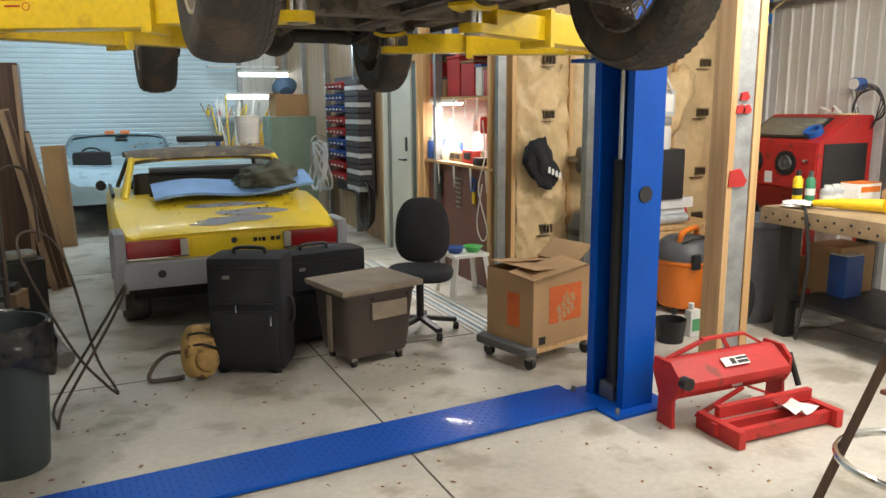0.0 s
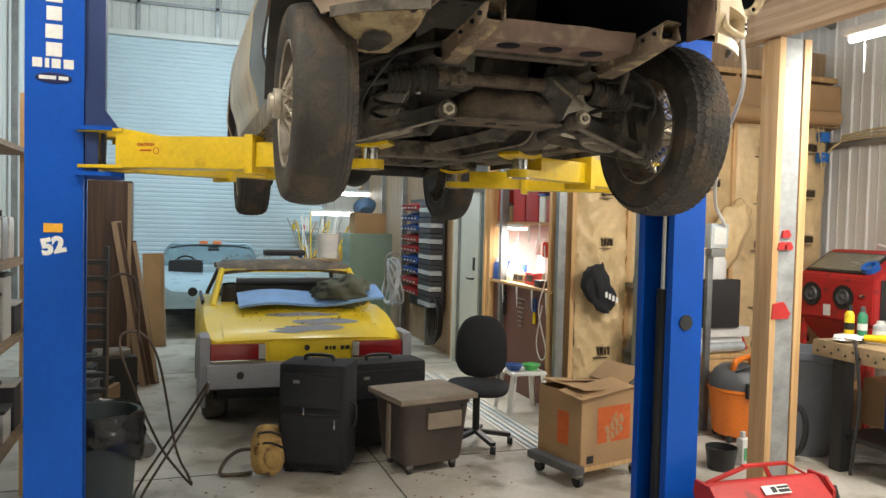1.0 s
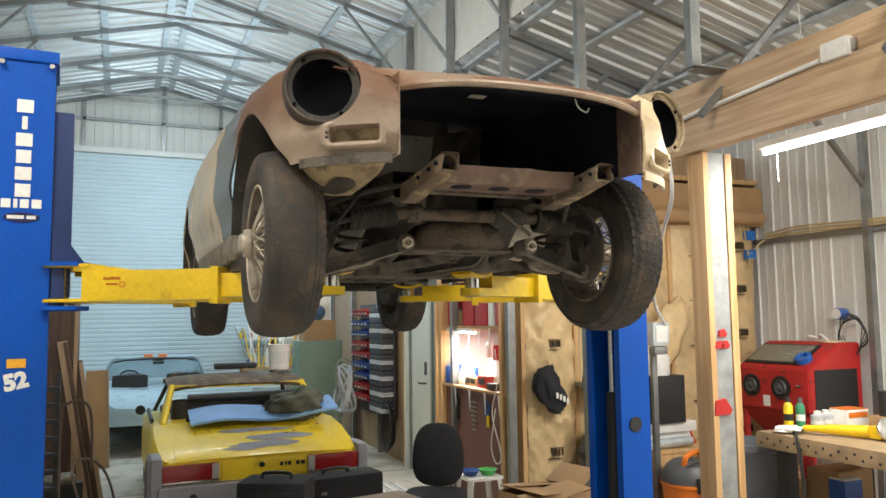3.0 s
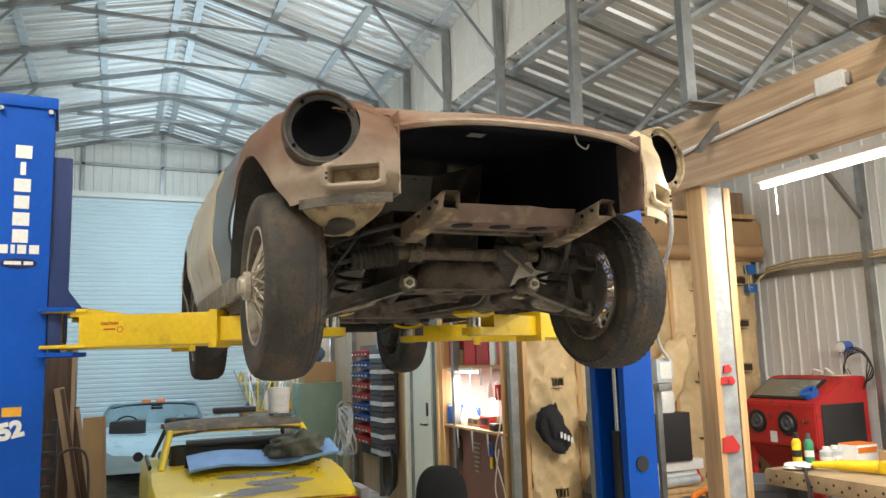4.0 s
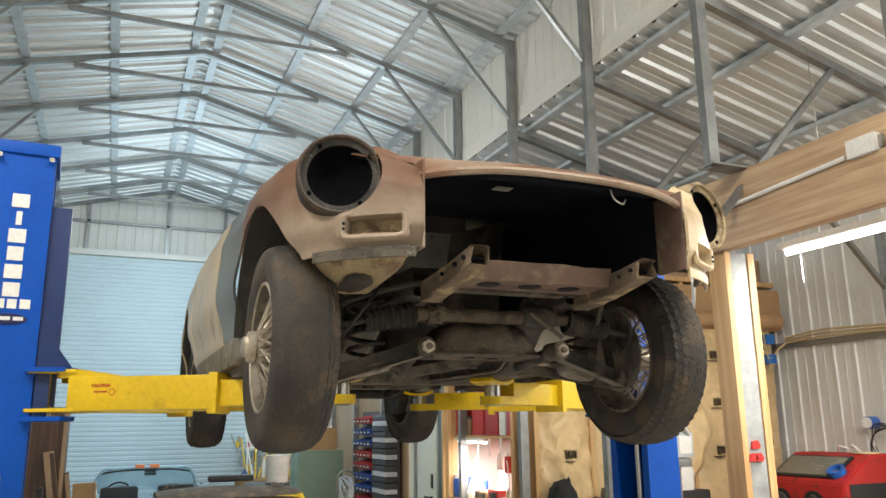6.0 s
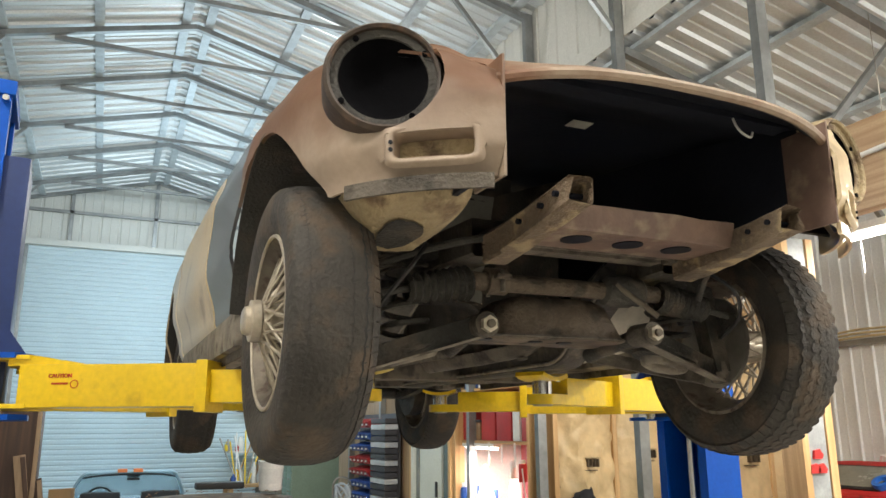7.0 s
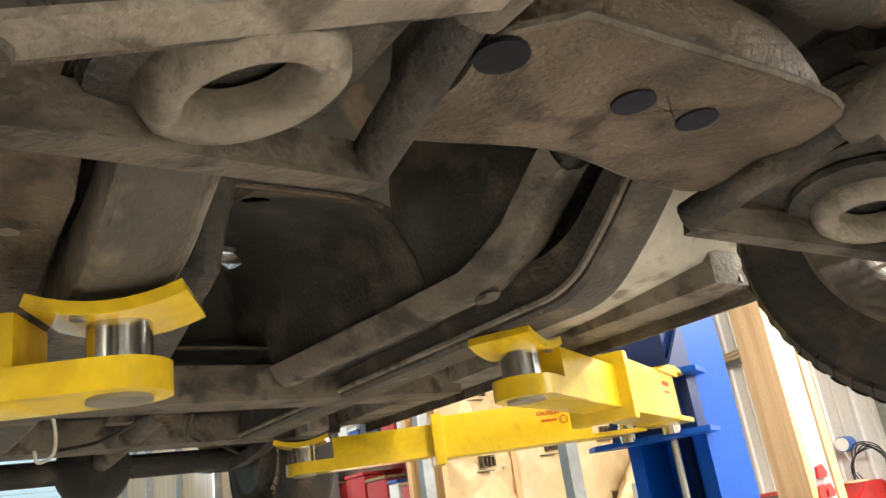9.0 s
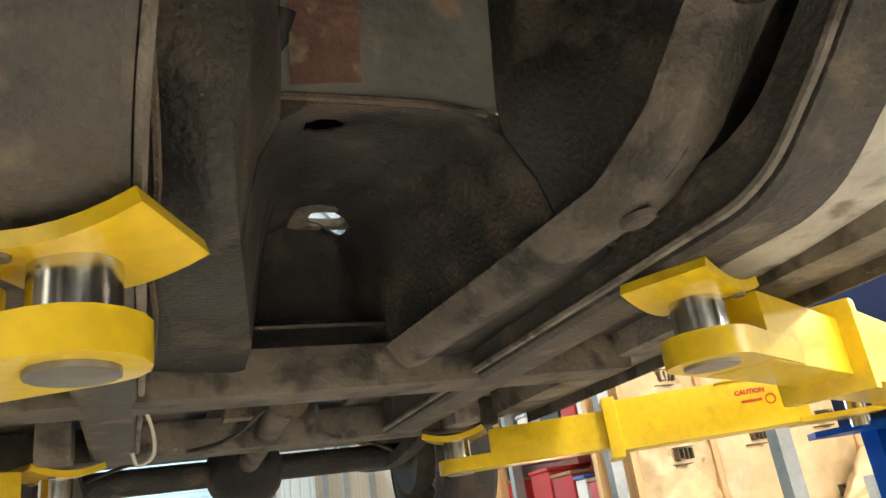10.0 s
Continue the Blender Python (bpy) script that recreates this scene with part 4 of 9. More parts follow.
def oval_cut(bm, cx, cy, rx, ry, power):
    def reach(c):
        return (abs((c.x - cx) / rx) ** power + abs((c.y - cy) / ry) ** power) ** (1 / power)

    def snap(c):
        k = reach(c)
        if 0.4 < k < 1.6:
            c.x, c.y = cx + (c.x - cx) / k, cy + (c.y - cy) / k

    cut(bm, lambda c: reach(c) < 1.0, snap)


HOLE, LEVER = (-0.056, 0.868), (0.052, 1.325)
bm = sheet(bm_new(), [fine_row(tunnel_row(0.775 + 0.0124 * k), 0.775 + 0.0124 * k) for k in range(57)])
oval_cut(bm, *HOLE, 0.028, 0.024, 2)
oval_cut(bm, *LEVER, 0.036, 0.046, 4)
bulk = part("gearbox_tunnel", thicken(bm, 0.003), UNDERSEAL, car, "black undersealed gearbox tunnel", smooth=60)
for side in (0, 1):
    rows = []
    for k in range(15):
        y = 0.45 + 0.0231 * k
        left, right, wl, wr, zr = tunnel_row(y)
        f = (y - 0.45) / 0.325
        if side == 0:
            pts = left + [(wl + 0.012 + 0.010 * f, max(along(ZL, y) + 0.03, 2.16)), (wl + 0.01 + 0.04 * f, max(along(ZL, y) + 0.05, 2.30 - 0.09 * f)), (wl + 0.07 * f, 2.42), (wl - 0.02 + 0.09 * f, 2.60)]
        else:
            pts = [(wr + 0.03 - 0.115 * f, 2.60), (wr + 0.01 - 0.09 * f, 2.42), (wr - 0.065 * f, 2.30 - 0.093 * f), (wr - 0.005 - 0.025 * f, 2.22 - 0.07 * f)] + right
        rows.append(fine_row(pts, y))
    part("toe_board", thicken(sheet(bm_new(), rows), 0.003), UNDERSEAL, car, "black undersealed toe board", smooth=60)
rows = []
for k in range(9):
    v = k / 8
    rows.append([(-0.19 + 0.36 * q / 16, 0.778 - 0.075 * v + 0.004 * noise.noise(Vector((q * 0.7, v * 4, 3))), 2.240 + 0.36 * v) for q in range(17)])
part("bulkhead", thicken(sheet(bm_new(), rows), 0.004), HEATER_GREY, car, "grey scuffed bulkhead plate", smooth=60)
part("bulkhead_seam", tube(bm_new(), curve_pts([(-0.14, 0.772, 2.241), (-0.04, 0.770, 2.242), (0.06, 0.770, 2.242), (0.13, 0.775, 2.236)], 5), 0.005, 6), UNDER_BROWN, bulk)
rows = [[(x, y + 0.006 * math.sin(x * 40), z) for x in (-0.115, -0.09, -0.06, -0.035)] for y, z in ((0.764, 2.256), (0.752, 2.31), (0.738, 2.37), (0.724, 2.43))]
part("rust_patch", thicken(sheet(bm_new(), rows), 0.002), RUST_PINK, bulk, "pinkish primer patch with rust", smooth=60)
# raised lip under the ridge, with a plug
rows = []
for k in range(40):
    y = 0.47 + 0.021 * k
    wr, zr = along(WR, y), along(ZR, y)
    rows.append([(wr + dx, y, zr + dz + 0.0015 * noise.noise(Vector((y * 30, dx * 200, 0)))) for dx, dz in ((-0.030, 0.034), (-0.014, 0.006), (-0.002, -0.005), (0.006, -0.006), (0.030, -0.001), (0.055, 0.012))])
part("toe_flange", thicken(sheet(bm_new(), rows), 0.003), RIDGE_DUST, bulk, "dusty pressed toe-board ridge", smooth=60)
part("toe_plug", lathe(bm_new(), [(0.0005, -0.005), (0.014, -0.004), (0.018, 0.002)], Matrix.Translation((0.236, 0.672, 2.046)) @ Matrix.Diagonal((1, 1.6, 1, 1)), 18), UNDER_GREY, bulk)
rings = []
zl = along(ZT, LEVER[1])
for rx, ry, dz in ((0.037, 0.047, 0.006), (0.037, 0.047, -0.010), (0.044, 0.054, -0.013), (0.070, 0.070, -0.012), (0.074, 0.074, 0.002)):
    rings.append([(LEVER[0] + rx * math.copysign(abs(math.cos(a)) ** 0.5, math.cos(a)), LEVER[1] + ry * math.copysign(abs(math.sin(a)) ** 0.5, math.sin(a)), zl + dz + 0.15 * ry * math.sin(a)) for a in [2 * math.pi * q / 40 for q in range(40)]])
ring_ob = part("lever_gaiter_ring", sheet(bm_new(), rings, closed=True), RAIL_DUST, bulk, "bare steel ring round a gear-lever opening", smooth=40)
for dx, dy in ((-0.055, -0.055), (0.055, -0.055), (0.055, 0.055), (-0.055, 0.055)):
    part("ring_screw", rod(bm_new(), (LEVER[0] + dx, LEVER[1] + dy, zl - 0.011 + 0.15 * dy), (LEVER[0] + dx, LEVER[1] + dy, zl - 0.004 + 0.15 * dy), 0.006, n=8), RIM, ring_ob)
mouth = fine_row(tunnel_row(0.7751)[4:13], 0.7765)
part("mouth_flange", sheet(bm_new(), [mouth, [(0.02 + (x - 0.02) * 1.12, y, 2.06 + (z - 2.06) * 1.12) for x, y, z in mouth]]), UNDERSEAL, bulk)
# added sheet above the round hole, blocks the light that would show through
part("tunnel_mat", sheet(bm_new(), [[(x, 0.79 + 0.0445 * k, along(ZT, 0.79 + 0.0445 * k) + 0.018) for x in (-0.12, -0.05, 0.03, 0.10)] for k in range(10)]), HOLE_SHADE, bulk, "black sheet added over the tunnel to keep its hole dark")
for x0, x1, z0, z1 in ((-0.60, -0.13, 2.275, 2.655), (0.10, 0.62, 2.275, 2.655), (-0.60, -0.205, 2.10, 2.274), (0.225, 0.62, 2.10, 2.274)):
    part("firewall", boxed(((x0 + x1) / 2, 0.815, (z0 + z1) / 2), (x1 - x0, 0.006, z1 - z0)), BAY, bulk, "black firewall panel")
part("firewall_top", boxed((0.01, 0.706, 2.64), (0.44, 0.006, 0.12)), UNDERSEAL, bulk)
part("brake_pipe", tube(bm_new(), curve_pts([(-0.268, 0.52, 2.13), (-0.262, 0.62, 2.05), (-0.266, 0.8, 2.05), (-0.258, 1.0, 2.05), (-0.262, 1.28, 2.05)], 5), 0.004, 6), UNDER_BROWN, bulk)
stub = part("column_stub", rod(bm_new(), (-0.120, 0.752, 2.345), (-0.136, 0.800, 2.262), 0.016), BLACK, bulk)
part("stub_fork", boxed((-0.141, 0.812, 2.245), (0.034, 0.022, 0.040), 0.006), UNDER_BROWN, stub)
part("grommet", lathe(bm_new(), [(0.0005, -0.006), (0.012, -0.005), (0.018, 0.0)], Matrix.Translation((-0.44, 0.86, 2.082)), 16), UNDERSEAL, bulk)
for k in range(7):
    part("spot_weld", lathe(bm_new(), [(0.0005, -0.003), (0.005, -0.002), (0.007, 0.001)], Matrix.Translation((0.283 - 0.004 * k, 0.70 + 0.085 * k, 2.064)), 8), UNDER_BROWN, bulk)
part("slam_panel", boxed((CX, -0.30, 2.515), (0.80, 0.05, 0.02), 0.004), BAY, car)
part("bay_hook", tube(bm_new(), curve_pts([(CX + 0.22, -0.33, 2.50), (CX + 0.225, -0.34, 2.47), (CX + 0.25, -0.345, 2.455), (CX + 0.265, -0.34, 2.47)], 5), 0.003, 6), WHITE, car, "small white wire hook")

# underbody
floor_rows = []
for y, z in ((1.31, 2.13), (1.5, 2.12), (2.05, 2.12), (2.2, 2.30), (2.7, 2.32), (2.85, 2.16), (3.3, 2.18)):
    floor_rows.append([(CX + x, y, z + (0.075 if abs(x) < 0.12 and 1.4 < y < 2.1 else 0)) for x in (-0.70, -0.30, -0.14, -0.10, 0.10, 0.14, 0.30, 0.70)])
part("floor_pan", thicken(sheet(bm_new(), floor_rows), 0.006), UNDERSEAL, car, "dusty black floor pan")
for sgn in (-1, 1):
    rail_pts = curve_pts([(CX + sgn * 0.262, -0.06, 2.232), (CX + sgn * 0.285, 0.18, 2.228), (CX + sgn * 0.315, 0.34, 2.185), (CX + sgn * 0.330, 0.46, 2.105), (CX + sgn * 0.335, 0.56, 2.052), (CX + sgn * 0.335, 0.72, 2.046), (CX + sgn * 0.335, 1.3, 2.048), (CX + sgn * 0.345, 1.95, 2.052)], 6)
    rows = [[(p.x + dx, p.y, p.z + dz) for dx, dz in ((-0.044, -0.030), (-0.036, -0.037), (0.036, -0.037), (0.044, -0.030), (0.044, 0.05), (-0.044, 0.05))] for p in rail_pts]
    bm = sheet(bm_new(), rows, closed=True)
    part("chassis_rail", bm, RAIL_GRIME, car, "rust-dusted chassis rail")
    part("sill", boxed((CX + sgn * 0.66, 1.22, 2.085), (0.13, 1.42, 0.10), 0.02), RAIL_DUST, car)
    part("sill_seam", boxed((CX + sgn * 0.70, 1.22, 2.025), (0.006, 1.42, 0.03), 0.001), UNDER_GREY, car)
    part("rail_lip", tube(bm_new(), [(p.x - sgn * 0.050, p.y, p.z - 0.020) for p in rail_pts[8:]], 0.006, 6), RAIL_DUST, car)
for y, z in ((1.36, 2.052), (2.02, 2.06)):
    part("floor_crossmember", boxed((CX, y, z), (1.26, 0.11, 0.08), 0.012), RIDGE_DUST, car)

# front subframe with its holes, wishbones, spring pans, rack
sub = [(-0.165, 0.015), (0.140, 0.010), (0.200, 0.07), (0.185, 0.12), (0.20, 0.195), (0.10, 0.20), (-0.05, 0.175), (-0.205, 0.20), (-0.195, 0.12), (-0.205, 0.06)]
ring = curve_pts([(x, y, 0) for x, y in sub + sub[:1]], 5)[:-1]
rows = []
for z, k, dy in ((2.0345, 0.0, 0.0), (2.0345, 0.55, 0.0), (2.035, 0.97, 0.0), (2.039, 1.0, 0.0), (2.050, 0.97, 0.004), (2.070, 0.88, -0.004), (2.098, 0.80, -0.008), (2.122, 0.74, -0.004), (2.140, 0.60, 0.006)):
    rows.append([(CX + p.x * k, 0.12 + (p.y - 0.08) * k + dy + 0.004 * noise.noise(Vector((p.x * 14, p.y * 14, z * 30))), z + 0.003 * noise.noise(Vector((p.x * 20, p.y * 20, z * 9))) * (z > 2.037)) for p in ring])
subframe = part("subframe", sheet(bm_new(), rows, closed=True), UNDER_BROWN, car, "rusty pressed front crossmember", smooth=50)
part("subframe_seam", tube(bm_new(), [(CX + p.x * 1.005, 0.12 + (p.y - 0.08) * 1.005, 2.040) for p in ring], 0.004, 5, closed=True), UNDER_GREY, subframe)
for x, y, r in ((-0.047, 0.12, 0.019), (0.036, 0.12, 0.019), (-0.195, 0.110, 0.021)):
    part("drain_hole", rod(bm_new(), (CX + x, y, 2.0320), (CX + x, y, 2.036), r, n=20), BAY, subframe)
for sgn in (-1, 1):
    i1, i2, o = Vector((CX + sgn * 0.235, 0.055, 2.055)), Vector((CX + sgn * 0.215, 0.275, 2.020)), Vector((CX + sgn * 0.515, 0.095, 1.968))
    wish = part("wishbone", beam(bm_new(), i1, o, 0.022, 0.05), UNDERSEAL, car, "dusty lower wishbone")
    part("arm_flange", beam(bm_new(), i1 + Vector((0, -0.010, -0.026)), o + Vector((0, -0.010, -0.024)), 0.030, 0.005), RAIL_DUST, wish, "bright worn lower flange")
    part("rear_arm", beam(bm_new(), i2, o + Vector((0, 0.06, -0.01)), 0.026, 0.034), UNDER_GREY, wish)
    part("pivot_shaft", rod(bm_new(), i1 + Vector((0, 0.02, 0)), i2, 0.02), UNDERSEAL, wish)
    part("pivot_bush", rod(bm_new(), i1 + Vector((0, -0.045, 0)), i1 + Vector((0, 0.03, 0)), 0.030), UNDER_GREY, wish)
    part("pivot_nut", rod(bm_new(), i1 + Vector((0, -0.06, 0)), i1 + Vector((0, -0.045, 0)), 0.020, n=6), SPOKE, wish, "bright castle nut")
    part("pivot_bolt", rod(bm_new(), i1 + Vector((0, -0.068, 0)), i1 + Vector((0, -0.058, 0)), 0.010), RIM, wish)
    pan_c = Vector((CX + sgn * 0.370, 0.143, 1.992))
    tilt = Matrix.Translation(pan_c) @ Matrix.Rotation(sgn * radians(15), 4, "Y")
    dish = part("spring_pan", lathe(bm_new(), [(0.064, 0.004), (0.074, 0.006), (0.088, 0.010), (0.090, 0.018), (0.064, 0.016)], tilt, 36, True), UNDERSEAL, wish, "dark pressed spring pan")
    part("pan_ring", lathe(bm_new(), [(0.036, 0.016), (0.036, -0.002), (0.042, -0.012), (0.052, -0.015), (0.061, -0.010), (0.066, 0.004), (0.064, 0.014)], tilt, 40), RAIL_DUST, dish, "dusty rolled ring", smooth=60)
    plate = [(-0.11, -0.10), (0.09, -0.06), (0.09, 0.06), (-0.11, 0.10)] if sgn > 0 else [(-0.09, -0.06), (0.11, -0.10), (0.11, 0.10), (-0.09, 0.06)]
    part("pan_plate", prism(bm_new(), plate, 0.006, tilt @ Matrix.Translation((0, 0, 0.021))), UNDERSEAL, wish)
    coil = [Vector((CX + sgn * 0.39 + 0.055 * math.cos(a * 0.5), 0.14 + 0.055 * math.sin(a * 0.5), 2.03 + 0.0036 * a)) for a in range(76)]
    part("coil_spring", tube(bm_new(), coil, 0.0075, 6), UNDERSEAL, car, "dirty coil spring")
    part("ball_joint", lathe(bm_new(), [(0.0005, -0.03), (0.02, -0.026), (0.028, 0.0), (0.022, 0.03), (0.0005, 0.035)], Matrix.Translation(o), 16), UNDER_GREY, wish)
    part("stub_axle", beam(bm_new(), o, (CX + sgn * 0.50, 0.13, 2.20), 0.05, 0.05, up=(0, 1, 0)), UNDERSEAL, car)
    part("upper_arm", beam(bm_new(), (CX + sgn * 0.30, 0.13, 2.24), (CX + sgn * 0.51, 0.13, 2.19), 0.07, 0.03), UNDERSEAL, car)
    part("brake_disc", rod(bm_new(), (CX + sgn * 0.535, 0.13, 2.055), (CX + sgn * 0.548, 0.13, 2.055), 0.125, n=36), STEEL, car, "dull steel brake disc")
    part("steering_arm", beam(bm_new(), (CX + sgn * 0.53, 0.10, 2.06), (CX + sgn * 0.50, 0.01, 2.11), 0.02, 0.025), UNDERSEAL, car)
    # bellows of the rack
    prof = []
    for k in range(19):
        prof.append((0.036 - 0.010 * k / 18 + (0.008 if k % 2 else 0.0), k * 0.0088))
    bm = bm_new()
    lathe(bm, prof, Matrix.Translation((CX + sgn * 0.270, 0.035, 2.152)) @ Vector((sgn, 0, -0.15)).to_track_quat("Z", "Y").to_matrix().to_4x4(), 20)
    part("rack_bellows", bm, UNDERSEAL, car, "black ribbed rack bellows")
    part("tie_rod", rod(bm_new(), (CX + sgn * 0.41, 0.030, 2.132), (CX + sgn * 0.51, 0.02, 2.11), 0.009), UNDERSEAL, car)
    part("track_link", tube(bm_new(), curve_pts([(CX + sgn * a, b, c) for a, b, c in (((0.25, -0.085, 2.232), (0.30, -0.09, 2.228), (0.335, -0.085, 2.205), (0.345, -0.055, 2.175), (0.350, -0.03, 2.14)) if sgn > 0 else ((0.25, -0.085, 2.232), (0.29, -0.078, 2.232), (0.35, -0.045, 2.222), (0.42, 0.0, 2.205), (0.50, 0.06, 2.18)))], 5), 0.009, 8), UNDERSEAL, car, "curved anti-roll bar link")
    part("brake_hose", tube(bm_new(), curve_pts([(CX + sgn * 0.40, -0.02, 2.22), (CX + sgn * 0.45, -0.06, 2.16), (CX + sgn * 0.49, -0.02, 2.10), (CX + sgn * 0.50, 0.06, 2.06)], 5), 0.005, 6), BLACK, car, "black rubber brake hose")
    part("bump_stop", lathe(bm_new(), [(0.0005, -0.03), (0.018, -0.03), (0.028, 0.0), (0.02, 0.03), (0.0005, 0.03)], Matrix.Translation((CX + sgn * 0.44, 0.13, 2.13)), 14), BLACK, car)
part("steering_rack", rod(bm_new(), (CX - 0.265, 0.030, 2.158), (CX + 0.265, 0.030, 2.158), 0.022, n=18), UNDER_BROWN, car, "dusty steering rack tube")
clamp = part("rack_clamp", rod(bm_new(), (CX - 0.228, 0.030, 2.160), (CX - 0.178, 0.030, 2.160), 0.032, n=16), UNDER_BROWN, car)
for dy in (-0.038, 0.038):
    part("clamp_ear", boxed((CX - 0.203, 0.030 + dy, 2.165), (0.040, 0.022, 0.012), 0.004), UNDER_BROWN, clamp)
    part("clamp_bolt", rod(bm_new(), (CX - 0.203, 0.030 + dy, 2.13), (CX - 0.203, 0.030 + dy, 2.18), 0.006, n=6), UNDER_GREY, clamp)
part("rack_housing", lathe(bm_new(), [(0.024, -0.055), (0.036, -0.045), (0.043, -0.01), (0.040, 0.03), (0.034, 0.045), (0.036, 0.06), (0.028, 0.07)], Matrix.Translation((CX + 0.15, 0.033, 2.160)) @ TOX_, 20), UNDERSEAL, car)
part("pinion", rod(bm_new(), (CX + 0.18, 0.035, 2.16), (CX + 0.16, 0.11, 2.22), 0.022, n=14), UNDERSEAL, car)
part("anti_roll_bar", tube(bm_new(), [(CX - 0.25, -0.085, 2.232), (CX + 0.25, -0.085, 2.232)], 0.010, 10), UNDER_GREY, car, "anti-roll bar")

for sgn in (-1, 1):
    part("bar_clamp", boxed((CX + sgn * 0.235, -0.08, 2.238), (0.034, 0.045, 0.045), 0.008), UNDER_GREY, car)
part("rail_angle", beam(bm_new(), (CX - 0.22, -0.055, 2.222), (CX + 0.20, -0.055, 2.222), 0.045, 0.012), UNDER_GREY, car, "dusty angle rail behind the anti-roll bar")
part("track_stub", rod(bm_new(), (CX + 0.12, 0.0, 2.17), (CX + 0.205, -0.048, 2.088), 0.007), RIM, car, "loose thin steering link")

# wheels: tyre with tread, rim, hub, spokes and knock-off nut, drawn round local x
RT, WT = 0.301, 0.186
TOX = Matrix.Rotation(radians(90), 4, "Y")


def wheel_parts():
    h = WT / 2
    def crown(x):
        return RT - 0.013 * (abs(x) / (0.76 * h)) ** 2.6

    prof = [(0.187, -h * 0.76), (0.198, -h * 0.83), (0.222, -h * 0.91), (0.245, -h * 0.93), (0.268, -h * 0.90), (0.281, -h * 0.84)]
    prof += [(crown(k * h * 0.0845), k * h * 0.0845) for k in range(-9, 10)]
    prof += [(0.281, h * 0.84), (0.268, h * 0.90), (0.245, h * 0.93), (0.222, h * 0.91), (0.198, h * 0.83), (0.187, h * 0.76)]
    w = part("wheel", lathe(bm_new(), prof, TOX, 72), RUBBER, None, "dusty black tyre on a wire wheel", smooth=25)
    bm = bm_new()
    for i in range(62):
        a = 2 * math.pi * i / 62
        for sx in (-1,):
            m = Matrix.Rotation(a + (0.02 if sx > 0 else 0), 4, "X") @ Matrix.Translation((sx * h * 0.815, 0, RT - 0.0225)) @ Matrix.Rotation(sx * radians(40), 4, "Y")
            box(bm, (0, 0, 0), (0.024, 0.0258, 0.011), m=m)
    part("shoulder_tread", bm, RUBBER, w, smooth=None, kind="stuff")
    bm = bm_new()
    rt = random.Random(31)
    def on_tread(x, a):
        return Vector((x, crown(x) * math.sin(a), crown(x) * math.cos(a)))

    for x, wd, zig in ((-h * 0.60, 0.0036, 0.0018), (-h * 0.30, 0.0008, 0.0018), (h * 0.58, 0.0007, 0.0012)):
        for i in range(120):
            a0, a1 = 2 * math.pi * i / 120, 2 * math.pi * (i + 1) / 120
            k = rt.uniform(0.6, 1.3)
            beam(bm, on_tread(x + zig * (1 if i % 2 else -1), a0), on_tread(x + zig * (-1 if i % 2 else 1), a1), wd * k, 0.0012, up=on_tread(0, a0))
            if wd < 0.003 and rt.random() < 0.45:
                beam(bm, on_tread(x - 0.006, a0), on_tread(x + 0.006, a0 + 0.016), 0.0009 * k, 0.0010, up=on_tread(0, a0))
            if wd > 0.003 and i % 2:
                beam(bm, on_tread(x - 0.007, a0), on_tread(x + 0.004, a0 + 0.006), 0.0026 * k, 0.0012, up=on_tread(0, a0))
    part("tread_notch", bm, BLACK, w, smooth=None, kind="stuff")
    part("rim", lathe(bm_new(), [(0.190, -0.068), (0.190, -0.075), (0.182, -0.078), (0.176, -0.066), (0.170, -0.04), (0.150, -0.01), (0.150, 0.03), (0.172, 0.05), (0.178, 0.066), (0.184, 0.075), (0.190, 0.068)], TOX, 48), RIM, w, "dull rusty wheel rim")
    part("rim_lip", tube(bm_new(), [(0.073, 0.186 * math.cos(2 * math.pi * k / 48), 0.186 * math.sin(2 * math.pi * k / 48)) for k in range(48)], 0.005, 6, closed=True), SPOKE, w)
    hub = part("hub", lathe(bm_new(), [(0.0005, 0.096), (0.036, 0.096), (0.044, 0.090), (0.044, 0.0), (0.062, -0.05), (0.062, -0.06), (0.0005, -0.06)], TOX, 24), SPOKE, w)
    part("knock_off_nut", lathe(bm_new(), [(0.0005, 0.128), (0.024, 0.128), (0.030, 0.124), (0.032, 0.114), (0.045, 0.112), (0.047, 0.094), (0.0005, 0.094)], TOX, 20), SPOKE, w, "chrome knock-off nut")
    for i in range(24):
        for lay, (x0, r0, x1, dr) in enumerate(((0.088, 0.040, 0.040, 0.62), (0.080, 0.042, 0.0, -0.50), (-0.05, 0.06, 0.01, 0.45))):
            a = 2 * math.pi * (i + lay / 3) / 24
            b = a + dr * (1 if i % 2 else -1)
            ra = 0.168 if x1 > 0.03 else 0.152
            p0 = (x0, r0 * math.cos(a), r0 * math.sin(a))
            p1 = (x1, ra * math.cos(b), ra * math.sin(b))
            part("spoke", rod(bm_new(), p0, p1, 0.0034, n=5), SPOKE, w)
    return w


wheel = wheel_parts()
wheel.parent = car
wheel.matrix_parent_inverse = world_of(car).inverted()
wheel.matrix_basis = pose(CX + 0.622, 0.14, 2.048)
bm = bm_new()
for i in range(58):
    for k in range(5):
        a = 2 * math.pi * (i + 0.5 * (k % 2)) / 58
        m = Matrix.Rotation(a, 4, "X") @ Matrix.Translation(((k - 2) * 0.0275, 0, RT - 0.013 * (abs(k - 2) * 0.0275 / 0.0707) ** 2.6))
        prism(bm, [(0.011 * math.cos(q) * 1.1, 0.0135 * math.sin(q)) for q in [math.pi * h / 3 for h in range(6)]], 0.0012, m)
